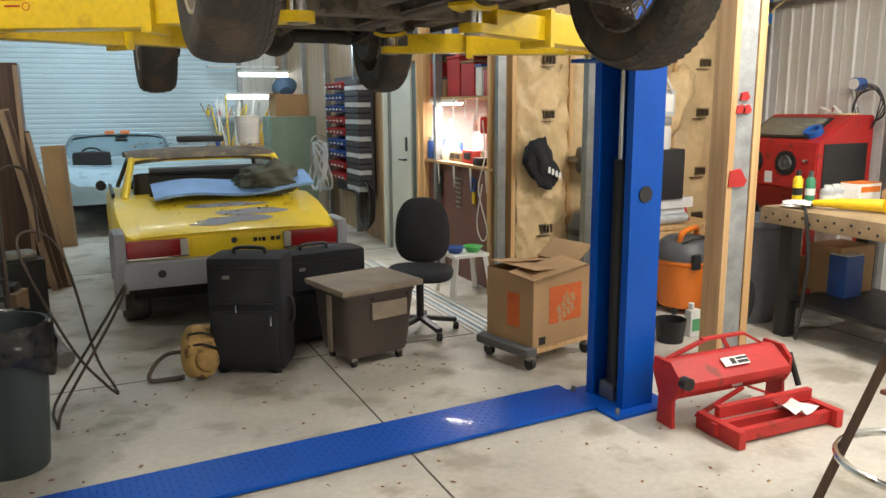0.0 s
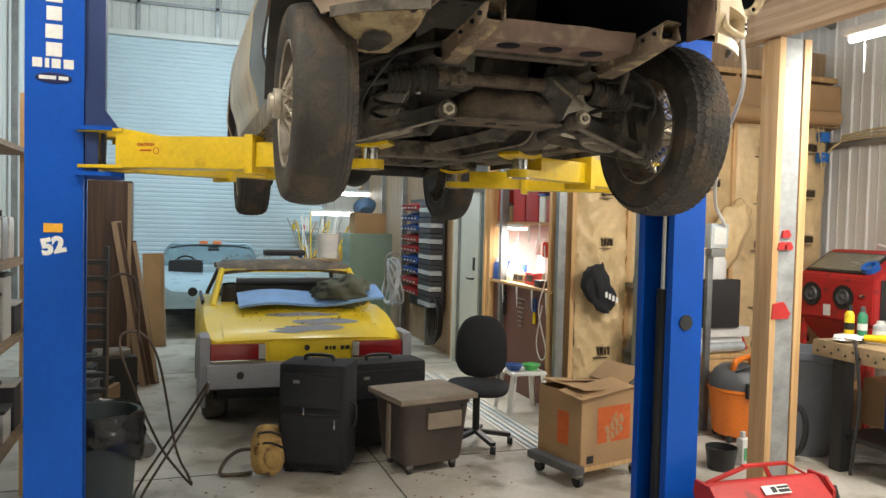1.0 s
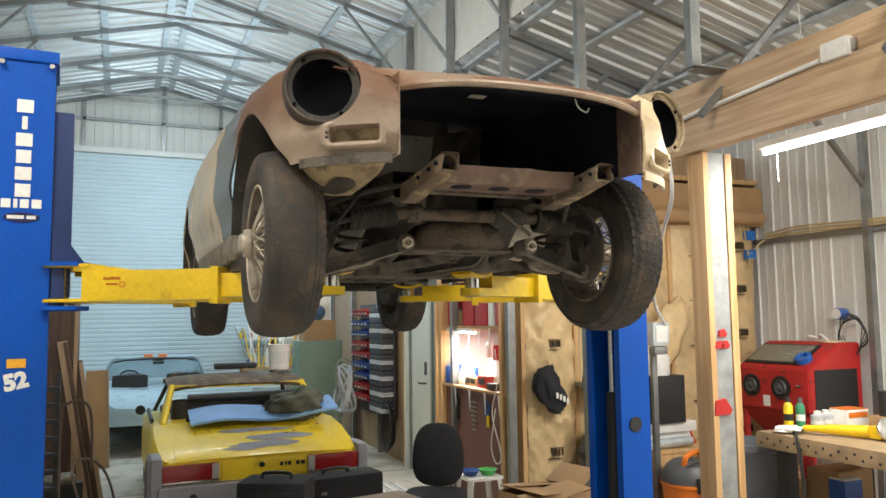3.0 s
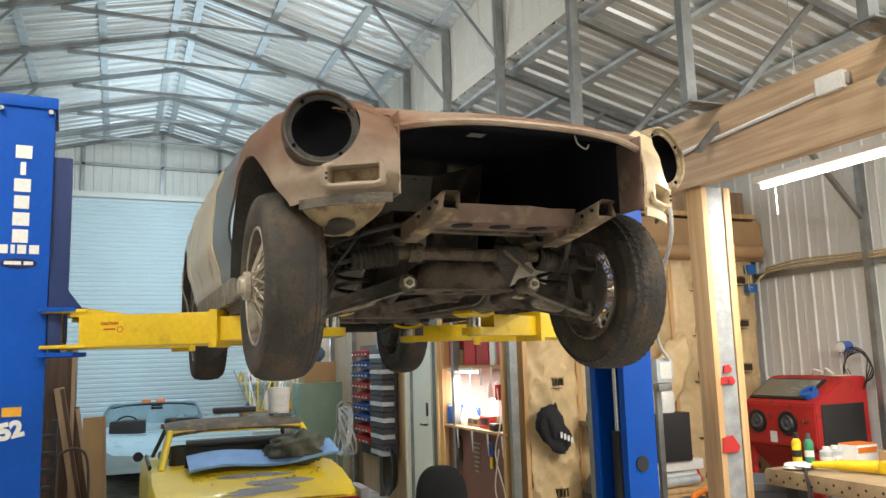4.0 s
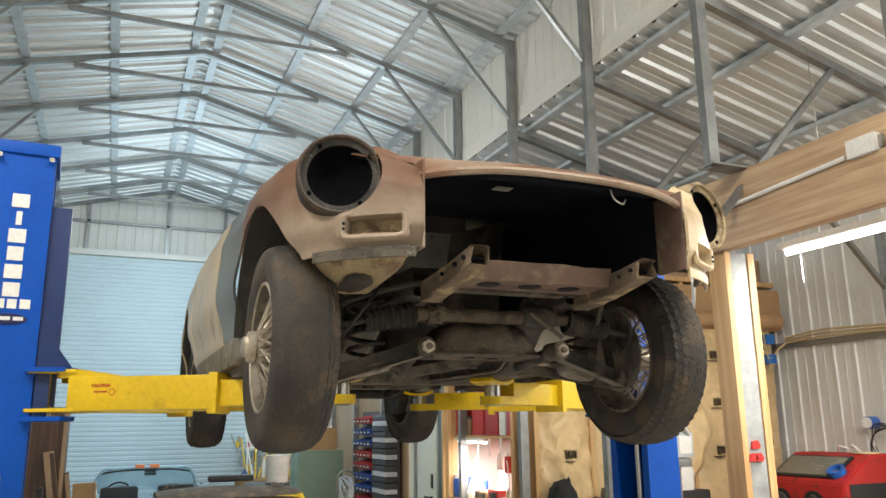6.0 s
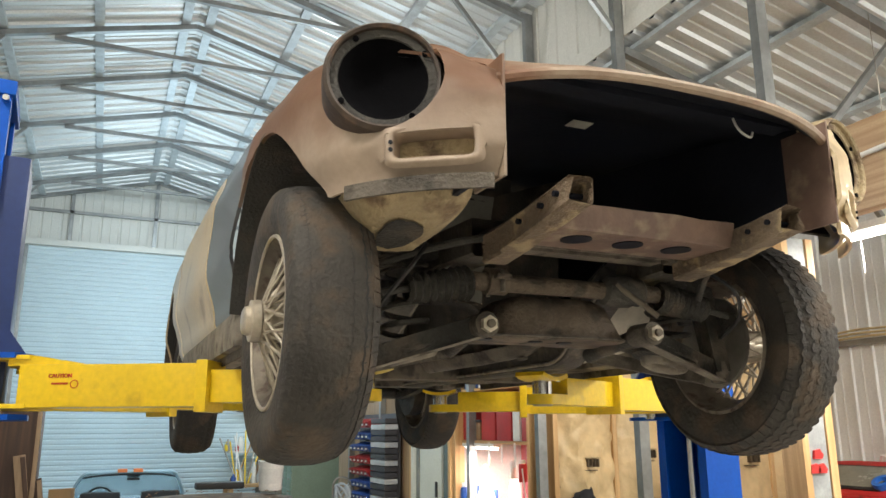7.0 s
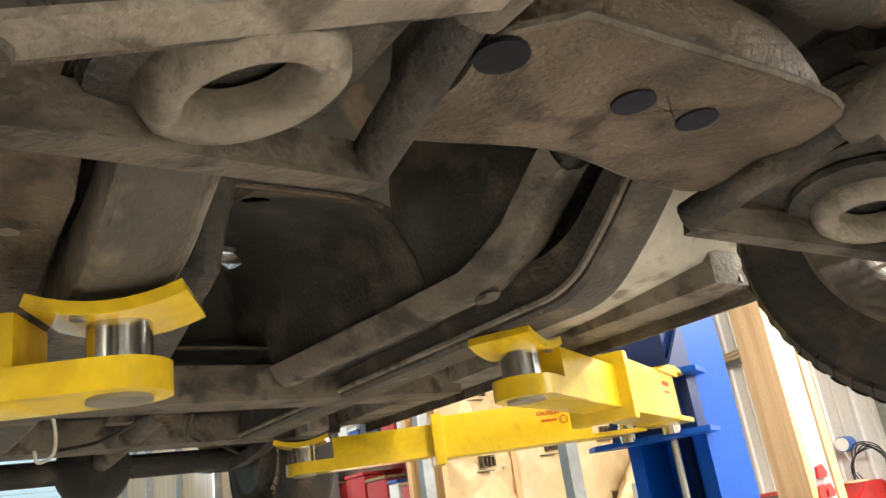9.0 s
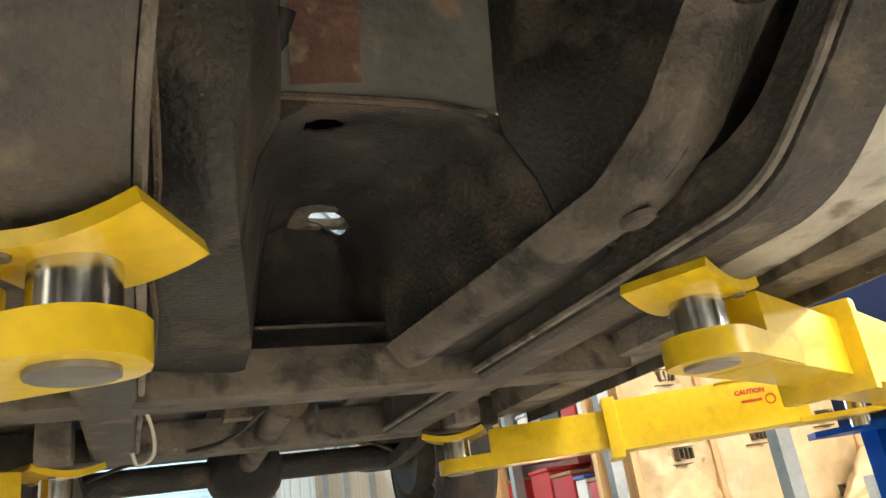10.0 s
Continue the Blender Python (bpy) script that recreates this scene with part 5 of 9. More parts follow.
copy_thing(wheel, pose(CX - 0.640, 0.115, 2.05, 0, 0, 180))
copy_thing(wheel, pose(CX + 0.62, 2.44, 2.015))
blocks = part("block_tread", bm, RUBBER, None, smooth=None, kind="stuff")
blocks.parent = wheel
copy_thing(wheel, pose(CX - 0.62, 2.44, 2.015, 0, 0, 180))
part("rear_axle", rod(bm_new(), (CX - 0.55, 2.44, 2.02), (CX + 0.55, 2.44, 2.02), 0.038), UNDERSEAL, car, "black rear axle tube")
part("differential", lathe(bm_new(), [(0.0005, -0.11), (0.06, -0.10), (0.105, -0.05), (0.115, 0.0), (0.10, 0.06), (0.05, 0.11), (0.0005, 0.12)], Matrix.Translation((CX, 2.44, 2.02)) @ Matrix.Rotation(radians(90), 4, "X"), 24), UNDERSEAL, car)
for sgn in (-1, 1):
    part("brake_drum", rod(bm_new(), (CX + sgn * 0.50, 2.44, 2.02), (CX + sgn * 0.56, 2.44, 2.02), 0.125, n=32), UNDERSEAL, car)
    rows = []
    for k in range(13):
        y = 1.85 + k * 0.1
        z = 2.0 + 0.10 * ((y - 2.44) / 0.6) ** 2
        rows.append([(CX + sgn * 0.45 + dx, y, z + dz) for dx, dz in ((-0.022, -0.018), (0.022, -0.018), (0.022, 0.018), (-0.022, 0.018))])
    part("leaf_spring", sheet(bm_new(), rows, closed=True), UNDERSEAL, car)

# driveline and cables under the rear floor
shaft = part("propshaft", rod(bm_new(), (CX, 1.62, 2.07), (CX, 2.32, 2.03), 0.030, n=18), UNDER_GREY, car, "dusty propeller shaft")
part("joint_yoke", lathe(bm_new(), [(0.0005, -0.05), (0.034, -0.045), (0.040, -0.01), (0.046, 0.0), (0.046, 0.014), (0.0005, 0.016)], Matrix.Translation((CX, 1.64, 2.07)) @ Matrix.Rotation(radians(90), 4, "X"), 18), UNDER_BROWN, shaft)
for sgn in (-1, 1):
    part("spring_hanger", boxed((CX + sgn * 0.45, 1.80, 2.05), (0.07, 0.09, 0.10), 0.012), RAIL_DUST, car)
    part("handbrake_cable", tube(bm_new(), curve_pts([(CX + sgn * 0.05, 1.60, 2.045), (CX + sgn * 0.12, 1.85, 2.02), (CX + sgn * 0.30, 2.15, 2.035), (CX + sgn * 0.48, 2.38, 2.01)], 6), 0.005, 6), UNDERSEAL, car)
    part("floor_rib", boxed((CX + sgn * 0.24, 1.78, 2.108), (0.10, 0.34, 0.018), 0.008), UNDER_BROWN, car)
    part("floor_rib", boxed((CX + sgn * 0.53, 1.78, 2.108), (0.12, 0.34, 0.018), 0.008), UNDER_BROWN, car)
part("cable_bracket", boxed((CX - 0.10, 1.66, 2.055), (0.06, 0.05, 0.04), 0.008), UNDER_BROWN, car)
part("fuel_pipe", tube(bm_new(), curve_pts([(CX - 0.30, 1.34, 2.05), (CX - 0.27, 1.42, 2.00), (CX - 0.265, 1.46, 1.955), (CX - 0.29, 1.47, 1.94), (CX - 0.30, 1.45, 1.96)], 6), 0.0035, 6), PALE, car, "loose bent pipe end")

# ---- timber frame of the side bay ----
header = tagged(thing("timber_header", "doubled rough timber header beam on stud posts", "beam", (2.45, 0, 2.9)), kind="structure")
part("beam_lower", boxed((2.44, -0.70, 3.02), (0.10, 5.3, 0.275), 0.004), TIMBER, header)
part("beam_upper", boxed((2.46, -0.70, 3.255), (0.10, 5.3, 0.185), 0.004), TIMBER, header)
for x, w in ((2.455, 0.046), (2.648, 0.055)):
    part("stud", boxed((x, 1.62, 1.44), (w, 0.15, 2.88), 0.004), STUD, header)
part("steel_channel", boxed((2.549, 1.592, 1.44), (0.134, 0.08, 2.88), 0.01), CHANNEL, header, "galvanised steel channel")
for z, n in ((1.60, 3), (1.20, 1)):
    clamp = thing("clamp_bracket", "red welding magnet stuck on the post", "magnet", (2.52, 1.58, z), group="magnets on the post")
    for k in range(n):
        dx, dz = ((0, 0), (0.05, 0.0), (0.03, 0.075))[k]
        o = [(-0.04, -0.025), (0.035, -0.025), (0.05, 0.0), (0.02, 0.04), (-0.03, 0.03)] if n == 3 else [(-0.075, -0.06), (0.085, -0.06), (0.11, -0.02), (0.04, 0.075), (-0.065, 0.06)]
        part("magnet_plate", prism(bm_new(), o, 0.018, Matrix.Translation((2.50 + dx, 1.552, z + dz)) @ Matrix.Rotation(radians(90), 4, "X") @ Matrix.Scale(0.78, 4)), RED, clamp)
tube_lamp = thing("tube_lamp", "white fluorescent batten lamp hung beside the header", "lamp", (3.1, 0.9, 2.93))
part("lamp_tray", boxed((3.1, 0.8, 2.985), (0.14, 1.75, 0.045), 0.008), WHITE, tube_lamp)
part("tube", rod(bm_new(), (3.1, -0.05, 2.945), (3.1, 1.66, 2.945), 0.022, n=12), TUBE_GLOW, tube_lamp, "glowing tube")
part("pull_cord", rod(bm_new(), (3.1, 1.55, 2.95), (3.1, 1.55, 2.72), 0.004, n=6), WHITE, tube_lamp)
part("hanger", rod(bm_new(), (3.1, 1.3, 3.0), (3.1, 1.3, 4.3), 0.003, n=5), STEEL, tube_lamp)
part("hanger", rod(bm_new(), (3.1, 0.2, 3.0), (3.1, 0.2, 4.3), 0.003, n=5), STEEL, tube_lamp)
alarm_box = thing("alarm_box", "small white plastic alarm box on the timber header", "alarm box", (2.40, 0.45, 3.2))
part("box_body", boxed((2.385, 0.45, 3.20), (0.05, 0.17, 0.10), 0.008), WHITE, alarm_box)
part("box_mount", boxed((2.40, 0.37, 3.20), (0.03, 0.06, 0.07), 0.01), STEEL, alarm_box)
conduit = thing("conduit", "grey flexible electrical conduit along the timber", "conduit", (2.36, 1.5, 2.0))
part("pipe", tube(bm_new(), curve_pts([(2.375, 0.55, 3.17), (2.372, 1.2, 3.14), (2.37, 1.62, 3.12), (2.365, 1.76, 3.07), (2.36, 1.80, 2.95), (2.37, 1.79, 2.6), (2.55, 2.2, 2.25), (2.95, 2.75, 1.92), (3.22, 2.95, 1.72)], 6), 0.014, 8), WHITE, conduit)
sb = thing("switch_box", "grey electrical switch box with wires", "switch box", (3.2, 3.0, 1.55))
part("box_body", boxed((3.17, 3.0, 1.64), (0.17, 0.10, 0.20), 0.008), GALV_BRIGHT, sb)
part("front_plate", boxed((3.17, 2.945, 1.64), (0.12, 0.006, 0.14), 0.004), WHITE, sb)
part("foot", boxed((3.17, 3.0, 1.50), (0.14, 0.09, 0.07), 0.02), GALV, sb)
part("mounting_strut", boxed((3.17, 3.07, 0.74), (0.05, 0.04, 1.48), 0.003), GALV, sb)

# ---- insulated end wall of the side bay ----
wall_ins = tagged(thing("wall_insulated", "stud wall with kraft-faced insulation batts", "wall", (3.7, YI, 0)), kind="structure")
part("wall_board", boxed((3.73, YI + 0.14, 1.75), (2.95, 0.05, 3.5)), STUD_OLD, wall_ins)
rr = random.Random(5)
x = 2.30
k = 0
while x < 5.1:
    part("stud", boxed((x, YI + 0.03, 1.6), (0.042, 0.14, 3.2), 0.003), STUD, wall_ins)
    x0, x1 = x + 0.025, min(x + 0.545, 5.16)
    rows = []
    for i in range(91):
        z = i * 3.0 / 90
        row = []
        for j in range(23):
            u = j / 22
            puff = 0.05 * math.sin(math.pi * u) ** 0.6
            w = 0.030 * noise.noise(Vector((u * 2.4 + k * 7, z * 2.4, 0.3))) + 0.034 * (1 - abs(noise.noise(Vector((u * 2.6 + k * 3, z * 5 + u * 3, 2.7)))) * 2) ** 3 + 0.016 * (1 - 2 * abs(noise.noise(Vector((u * 6 - z * 5, z * 9 + k, 5.2))))) ** 3 + 0.006 * noise.noise(Vector((u * 14, z * 16, k)))
            row.append((x0 + (x1 - x0) * u, YI - 0.01 - puff - w * (1.15 if k == 0 else 0.42), z))
        rows.append(row)
    batt = part("insulation_batt", sheet(bm_new(), rows), KRAFT, wall_ins, "puffed brown kraft paper batt", smooth=50)
    for z in (0.62, 1.05, 1.60, 2.05, 2.5):
        if x1 - x0 > 0.3:
            m = Matrix.Translation(((x0 + x1) / 2 + 0.02, YI - 0.10, z + 0.06 * (k % 3) - 0.05)) @ Matrix.Rotation(radians(90), 4, "X")
            bm = bm_new()
            for bx, by, bw, bh in ((-0.03, -0.055, 0.13, 0.006), (-0.046, 0.0, 0.009, 0.06), (-0.015, 0.0, 0.008, 0.06), (0.012, 0.0, 0.008, 0.06), (0.042, 0.0, 0.009, 0.06), (-0.03, -0.027, 0.03, 0.008), (0.0, 0.038, 0.12, 0.004)):
                box(bm, (bx * 1.1, by * 1.0, -0.03), (bw * 1.0, bh * 1.0, 0.075), m=m)
            part("maker_print", bm, KRAFT_INK, batt)
    x += 0.567
    k += 1
part("top_plate", boxed((3.73, YI + 0.02, 3.2), (2.95, 0.14, 0.05), 0.003), STUD, wall_ins)
part("mid_panel", boxed((4.3, YI - 0.09, 2.92), (1.75, 0.10, 0.42), 0.03), CARD, wall_ins, "brown boarded band")
part("kraft_roll", rod(bm_new(), (2.85, YI - 0.16, 2.78), (5.1, YI - 0.16, 2.80), 0.075, n=20), CARD, wall_ins, "long cardboard roll")
outl = thing("outlet_box", "pair of blue outlet boxes with yellow cables", "outlet box", (5.05, YI - 0.1, 2.5))
for z in (2.62, 2.42):
    part("box_body", boxed((4.98, YI - 0.12, z), (0.11, 0.07, 0.10), 0.012), material("outlet_blue", (0.02, 0.15, 0.5), 0.4), outl)
YEL = material("cable_yellow", (0.52, 0.40, 0.20), 0.5)
for dx in (-0.07, 0.0, 0.07):
    part("cable", tube(bm_new(), curve_pts([(4.9 + dx, YI - 0.12, 2.85), (4.91 + dx * 0.6, YI - 0.14, 2.6), (4.95, YI - 0.15, 2.36 - dx), (5.05, YI - 0.15, 2.50), (5.13, YI - 0.2, 2.58)], 6), 0.007, 6), YEL, outl)
cabl = thing("wall_cable", "bundle of pale cables clipped along the wall girt", "cable", (5.12, 2, 2.58))
for dz in (0.0, 0.025, 0.05):
    part("cable", tube(bm_new(), curve_pts([(5.13, YI - 0.2, 2.58 + dz), (5.12, 3.2, 2.60 + dz * 1.3), (5.12, 2.4, 2.585 + dz), (5.12, 1.5, 2.60 + dz), (5.12, 0.0, 2.59 + dz)], 6), 0.010, 6), YEL, cabl)
reg = thing("wall_gauge", "round white gauge with a blue rim on the wall", "gauge", (5.15, 2.81, 1.79))
part("gauge_body", rod(bm_new(), (5.19, 2.81, 1.79), (5.09, 2.81, 1.79), 0.055, n=24), material("gauge_blue", (0.05, 0.14, 0.45), 0.4), reg)
part("gauge_face", rod(bm_new(), (5.09, 2.81, 1.79), (5.08, 2.81, 1.79), 0.048, n=24), WHITE, reg)
part("gauge_cord", tube(bm_new(), curve_pts([(5.09, 2.81, 1.74), (5.10, 2.76, 1.55), (5.08, 2.70, 1.4), (5.0, 2.68, 1.3)], 6), 0.005, 6), WHITE, reg)
coilw = thing("cable_coil", "loose coil of black cable hung on the wall", "cable coil", (5.1, 2.66, 1.6))
for k in range(5):
    pts = [(5.10 - 0.012 * k, 2.645 + 0.13 * math.cos(a) + 0.02 * math.sin(3 * a + k), 1.60 + (0.14 + 0.012 * k) * math.sin(a)) for a in [2 * math.pi * i / 28 for i in range(28)]]
    part("loop", tube(bm_new(), pts, 0.005, 5, closed=True), BLACK, coilw)

# ---- partition along the post row: pass-through bench, door, tool racks ----
PX = 2.20
RED_PANEL = material("maroon_panel", (0.15, 0.065, 0.055), 0.55, var=0.15, scale=3, bump=0.05)
RED_WALL = material("pink_red_wall", (0.48, 0.12, 0.14), 0.6, var=0.08, scale=2)
SHELF_WOOD = wood_material("shelf_wood", (0.55, 0.36, 0.18), (0.42, 0.26, 0.12), axis=1)
part_wall = tagged(thing("wall_partition", "stud partition with a half-height maroon panel", "wall", (PX, 5.5, 0)), kind="structure")
part("half_panel", boxed((PX + 0.03, 4.66, 0.53), (0.03, 1.48, 1.06), 0.003), RED_PANEL, part_wall, "dark maroon half-height panel")
for y in (3.99, 5.42, 5.48, 6.52, 6.60):
    part("stud", boxed((PX, y, 1.5), (0.10, 0.045, 3.0), 0.004), STUD, part_wall)
part("back_panel", boxed((PX + 0.75, 4.72, 1.45), (0.03, 1.6, 1.9)), RED_WALL, part_wall, "pinkish red back panel")
part("end_panel", boxed((PX + 0.40, 5.52, 1.3), (0.75, 0.03, 2.6)), WALLSHEET, part_wall)
part("upper_panel", boxed((PX + 0.05, 5.3, 3.1), (0.03, 2.6, 0.9)), STUD_OLD, part_wall)
part("rear_board", boxed((PX + 0.05, 9.5, 1.5), (0.03, 5.7, 3.0)), STUD_OLD, part_wall, "plywood lining board")
counter = thing("bench_counter", "narrow plywood counter over the maroon panel", "counter", (PX, 4.7, 1.08))
part("top", boxed((PX + 0.22, 4.68, 1.085), (0.52, 1.50, 0.028), 0.004), SHELF_WOOD, counter)
for y in (4.05, 4.35, 4.7, 5.05):
    part("bracket", prism(bm_new(), [(0, 0), (0.10, 0), (0, -0.20)], 0.006, Matrix.Translation((PX - 0.035, y, 1.07)) @ Matrix.Rotation(radians(90), 4, "X") @ Matrix.Rotation(radians(90), 4, "Y") @ Matrix.Diagonal((0.35, 1, 1, 1))), WHITE, counter, "white steel bracket")
shelf = thing("wall_shelf", "plywood shelf full of storage boxes over the bench", "shelf", (PX, 4.7, 1.68))
for z in (1.70, 2.18, 2.62):
    part("shelf_board", boxed((PX + 0.25, 4.72, z), (0.46, 1.46, 0.025), 0.003), SHELF_WOOD, shelf)
rr = random.Random(9)
BINS = [material("bin_clear", (0.50, 0.52, 0.55), 0.35), material("bin_red", (0.42, 0.03, 0.03), 0.4), material("bin_white", (0.70, 0.70, 0.68), 0.5), material("bin_dark", (0.05, 0.05, 0.06), 0.5), material("bin_blue", (0.03, 0.09, 0.33), 0.4), material("bin_brown", (0.28, 0.17, 0.09), 0.7)]
for z in (1.715, 2.195, 2.635):
    y = 4.05
    while y < 5.35:
        w, h = rr.uniform(0.14, 0.30), rr.uniform(0.14, 0.36)
        b = thing("storage_box", rr.choice(["clear plastic storage box with a lid on a shelf"]), "storage box", (PX + 0.2, y + w / 2, z), group="boxes on the bench shelf")
        part("box_body", boxed((PX + 0.2, y + w / 2, z + h / 2), (0.32, w - 0.02, h), 0.012), rr.choice(BINS), b)
        part("lid", boxed((PX + 0.2, y + w / 2, z + h + 0.012), (0.34, w - 0.008, 0.022), 0.006), rr.choice(BINS), b)
        y += w + 0.01
for i, y in enumerate((4.1, 4.32, 4.55, 4.8)):
    part("strip", boxed((PX + 0.01, y, 1.60), (0.004, 0.03, 0.16 + 0.04 * (i % 2))), WHITE, shelf, "hanging white strip")
nook = thing("tube_lamp", "short fluorescent lamp glowing under the shelf", "lamp", (PX + 0.1, 5.0, 1.64))
part("lamp_tray", boxed((PX + 0.06, 5.05, 1.672), (0.09, 0.66, 0.03), 0.004), WHITE, nook)
part("tube", rod(bm_new(), (PX + 0.06, 4.74, 1.648), (PX + 0.06, 5.36, 1.648), 0.016), TUBE_GLOW, nook)


def bench_clutter(name, label, category, y, kind, mat, x=PX + 0.1, z=1.10, s=1.0):
    t = thing(name, label, category, (x, y, z))
    if kind == "can":
        part("body", lathe(bm_new(), [(0.0005, 0), (0.038 * s, 0), (0.04 * s, 0.005), (0.04 * s, 0.15 * s), (0.032 * s, 0.165 * s), (0.0005, 0.165 * s)], Matrix.Translation((x, y, z)), 18), mat, t)
        part("cap", lathe(bm_new(), [(0.028 * s, 0.165 * s), (0.028 * s, 0.20 * s), (0.0005, 0.20 * s)], Matrix.Translation((x, y, z)), 14), WHITE, t)
    elif kind == "funnel":
        part("body", lathe(bm_new(), [(0.075 * s, 0.0), (0.085 * s, 0.06 * s), (0.05 * s, 0.16 * s), (0.018 * s, 0.24 * s), (0.014 * s, 0.34 * s), (0.0005, 0.34 * s)], Matrix.Translation((x, y, z)), 24), mat, t)
        part("band", lathe(bm_new(), [(0.088 * s, 0.04 * s), (0.088 * s, 0.06 * s)], Matrix.Translation((x, y, z)), 24), WHITE, t)
    else:
        part("body", boxed((x, y, z + 0.05 * s), (0.12 * s, 0.18 * s, 0.10 * s), 0.012), mat, t)
        part("panel", boxed((x - 0.061 * s, y, z + 0.055 * s), (0.004, 0.12 * s, 0.05 * s), 0.002), BLACK, t)
    return t


bench_clutter("funnel", "translucent white plastic funnel upside down", "funnel", 5.05, "funnel", WHITE, s=1.15)
bench_clutter("charger", "red battery charger box on the counter", "charger", 4.55, "box", RED, s=1.2)
bench_clutter("spray_can", "white spray can on the counter", "can", 4.25, "can", WHITE, s=0.8)
bench_clutter("spray_can", "blue and white can on the counter", "can", 5.28, "can", BINS[4], s=1.2)
bench_clutter("box", "small brown carton on the counter", "carton", 4.8, "box", CARD, s=0.9)
bench_clutter("jar", "cream plastic jar on the counter", "jar", 4.36, "can", CREAM, s=0.7)
bench_clutter("red_reel", "red cord reel hanging at the bench", "cord reel", 4.35, "can", RED, z=1.38, s=0.9)
for i, (y, nm, lb) in enumerate(((5.1, "pliers", "black pliers hung on the maroon panel"), (4.72, "wrench_set", "row of steel wrenches hung on the panel"), (4.38, "tape_roll", "tape roll hung on the panel"))):
    t = thing(nm, lb, "tool", (PX, y, 0.9))
    if i == 1:
        for k in range(7):
            part("wrench", boxed((PX + 0.008, y + 0.016 * (k % 2) - 0.03, 0.95 - k * 0.045), (0.008, 0.16 - k * 0.012, 0.018), 0.003), STEEL, t)
    else:
        part("body", tube(bm_new(), [(PX + 0.0, y + 0.045 * math.cos(a), 0.92 + 0.06 * math.sin(a)) for a in [2 * math.pi * q / 18 for q in range(18)]], 0.013, 6, closed=True), BLACK if i == 0 else BINS[4], t)
        part("grip", boxed((PX, y - 0.02, 0.80), (0.015, 0.05, 0.11), 0.005), BLACK if i == 0 else YELLOW, t)
bench_clutter("jug", "blue and white oil jug on the counter", "jug", 5.18, "can", BINS[4], s=1.0, x=PX + 0.25)
bench_clutter("drill", "grey drill on the counter", "drill", 4.66, "box", GALV, s=0.8)
bench_clutter("glue_bottle", "small cream bottle on the counter", "bottle", 4.16, "can", CREAM, s=0.6)
bench_clutter("parts_tray", "brown parts tray on the counter", "tray", 4.93, "box", BINS[5], s=0.9)
bench_clutter("bucket", "white plastic tub at the back of the counter", "tub", 4.98, "can", WHITE, s=1.3, x=PX + 0.36)
bench_clutter("drink_can", "blue drum of cleaner on the counter", "can", 5.33, "can", BINS[4], s=1.1, x=PX + 0.02)
bench_clutter("solder_station", "small dark meter on the counter", "meter", 4.28, "box", BLACK, s=0.7, x=PX + 0.02)
bench_clutter("cord_reel", "white cord reel hung beside the red one", "cord reel", 4.52, "can", WHITE, z=1.40, s=0.75)
bench_clutter("spray_can", "orange spray can at the back of the counter", "can", 4.45, "can", YELLOW, s=0.9, x=PX + 0.35)
bench_clutter("spray_can", "red spray can at the back of the counter", "can", 4.7, "can", RED, s=0.9, x=PX + 0.38)
cordt = thing("white_cord", "white cord looped down from the counter", "cord", (PX - 0.05, 4.1, 0.9))
part("cord", tube(bm_new(), curve_pts([(PX - 0.02, 4.15, 1.5), (PX - 0.05, 4.05, 1.2), (PX - 0.06, 4.15, 0.9), (PX - 0.05, 4.0, 0.55), (PX - 0.05, 4.1, 0.45), (PX - 0.05, 4.2, 0.6), (PX - 0.05, 4.1, 0.95)], 6), 0.006, 6), WHITE, cordt)
door2 = tagged(thing("door_2", "white panelled door with a dark lever handle", "door", (PX, 6.0, 0)), kind="structure")
DOOR_WHITE = material("door_white", (0.66, 0.70, 0.66), 0.4, var=0.04)
part("door_leaf", boxed((PX + 0.0, 6.15, 1.02), (0.045, 0.70, 2.04), 0.004), DOOR_WHITE, door2)
part("door_glass", boxed((PX + 0.01, 5.66, 1.02), (0.03, 0.26, 2.04), 0.004), material("dark_pane", (0.10, 0.14, 0.14), 0.15), door2, "dark narrow side pane")
for y in (5.51, 6.50):
    part("door_jamb", boxed((PX - 0.01, y, 1.05), (0.12, 0.05, 2.10), 0.003), DOOR_WHITE if y > 6 else STUD, door2)
part("door_head", boxed((PX - 0.01, 6.0, 2.11), (0.12, 1.05, 0.06), 0.003), STUD, door2)
part("lock_plate", boxed((PX - 0.028, 5.92, 1.22), (0.012, 0.05, 0.15), 0.004), BLACK, door2)
part("door_handle", tube(bm_new(), [(PX - 0.02, 5.92, 1.05), (PX - 0.07, 5.92, 1.05), (PX - 0.075, 6.02, 1.05)], 0.011, 8), BLACK, door2, "black lever handle")

# bin rack: rows of red and blue bins
rack = thing("bin_rack", "steel rack hung with rows of red and blue bins", "bin rack", (PX - 0.2, 7.6, 0.6))
part("backboard", boxed((PX - 0.02, 7.75, 1.25), (0.02, 1.5, 1.5)), BINS[3], rack)
cols = [BINS[1], BINS[4]]
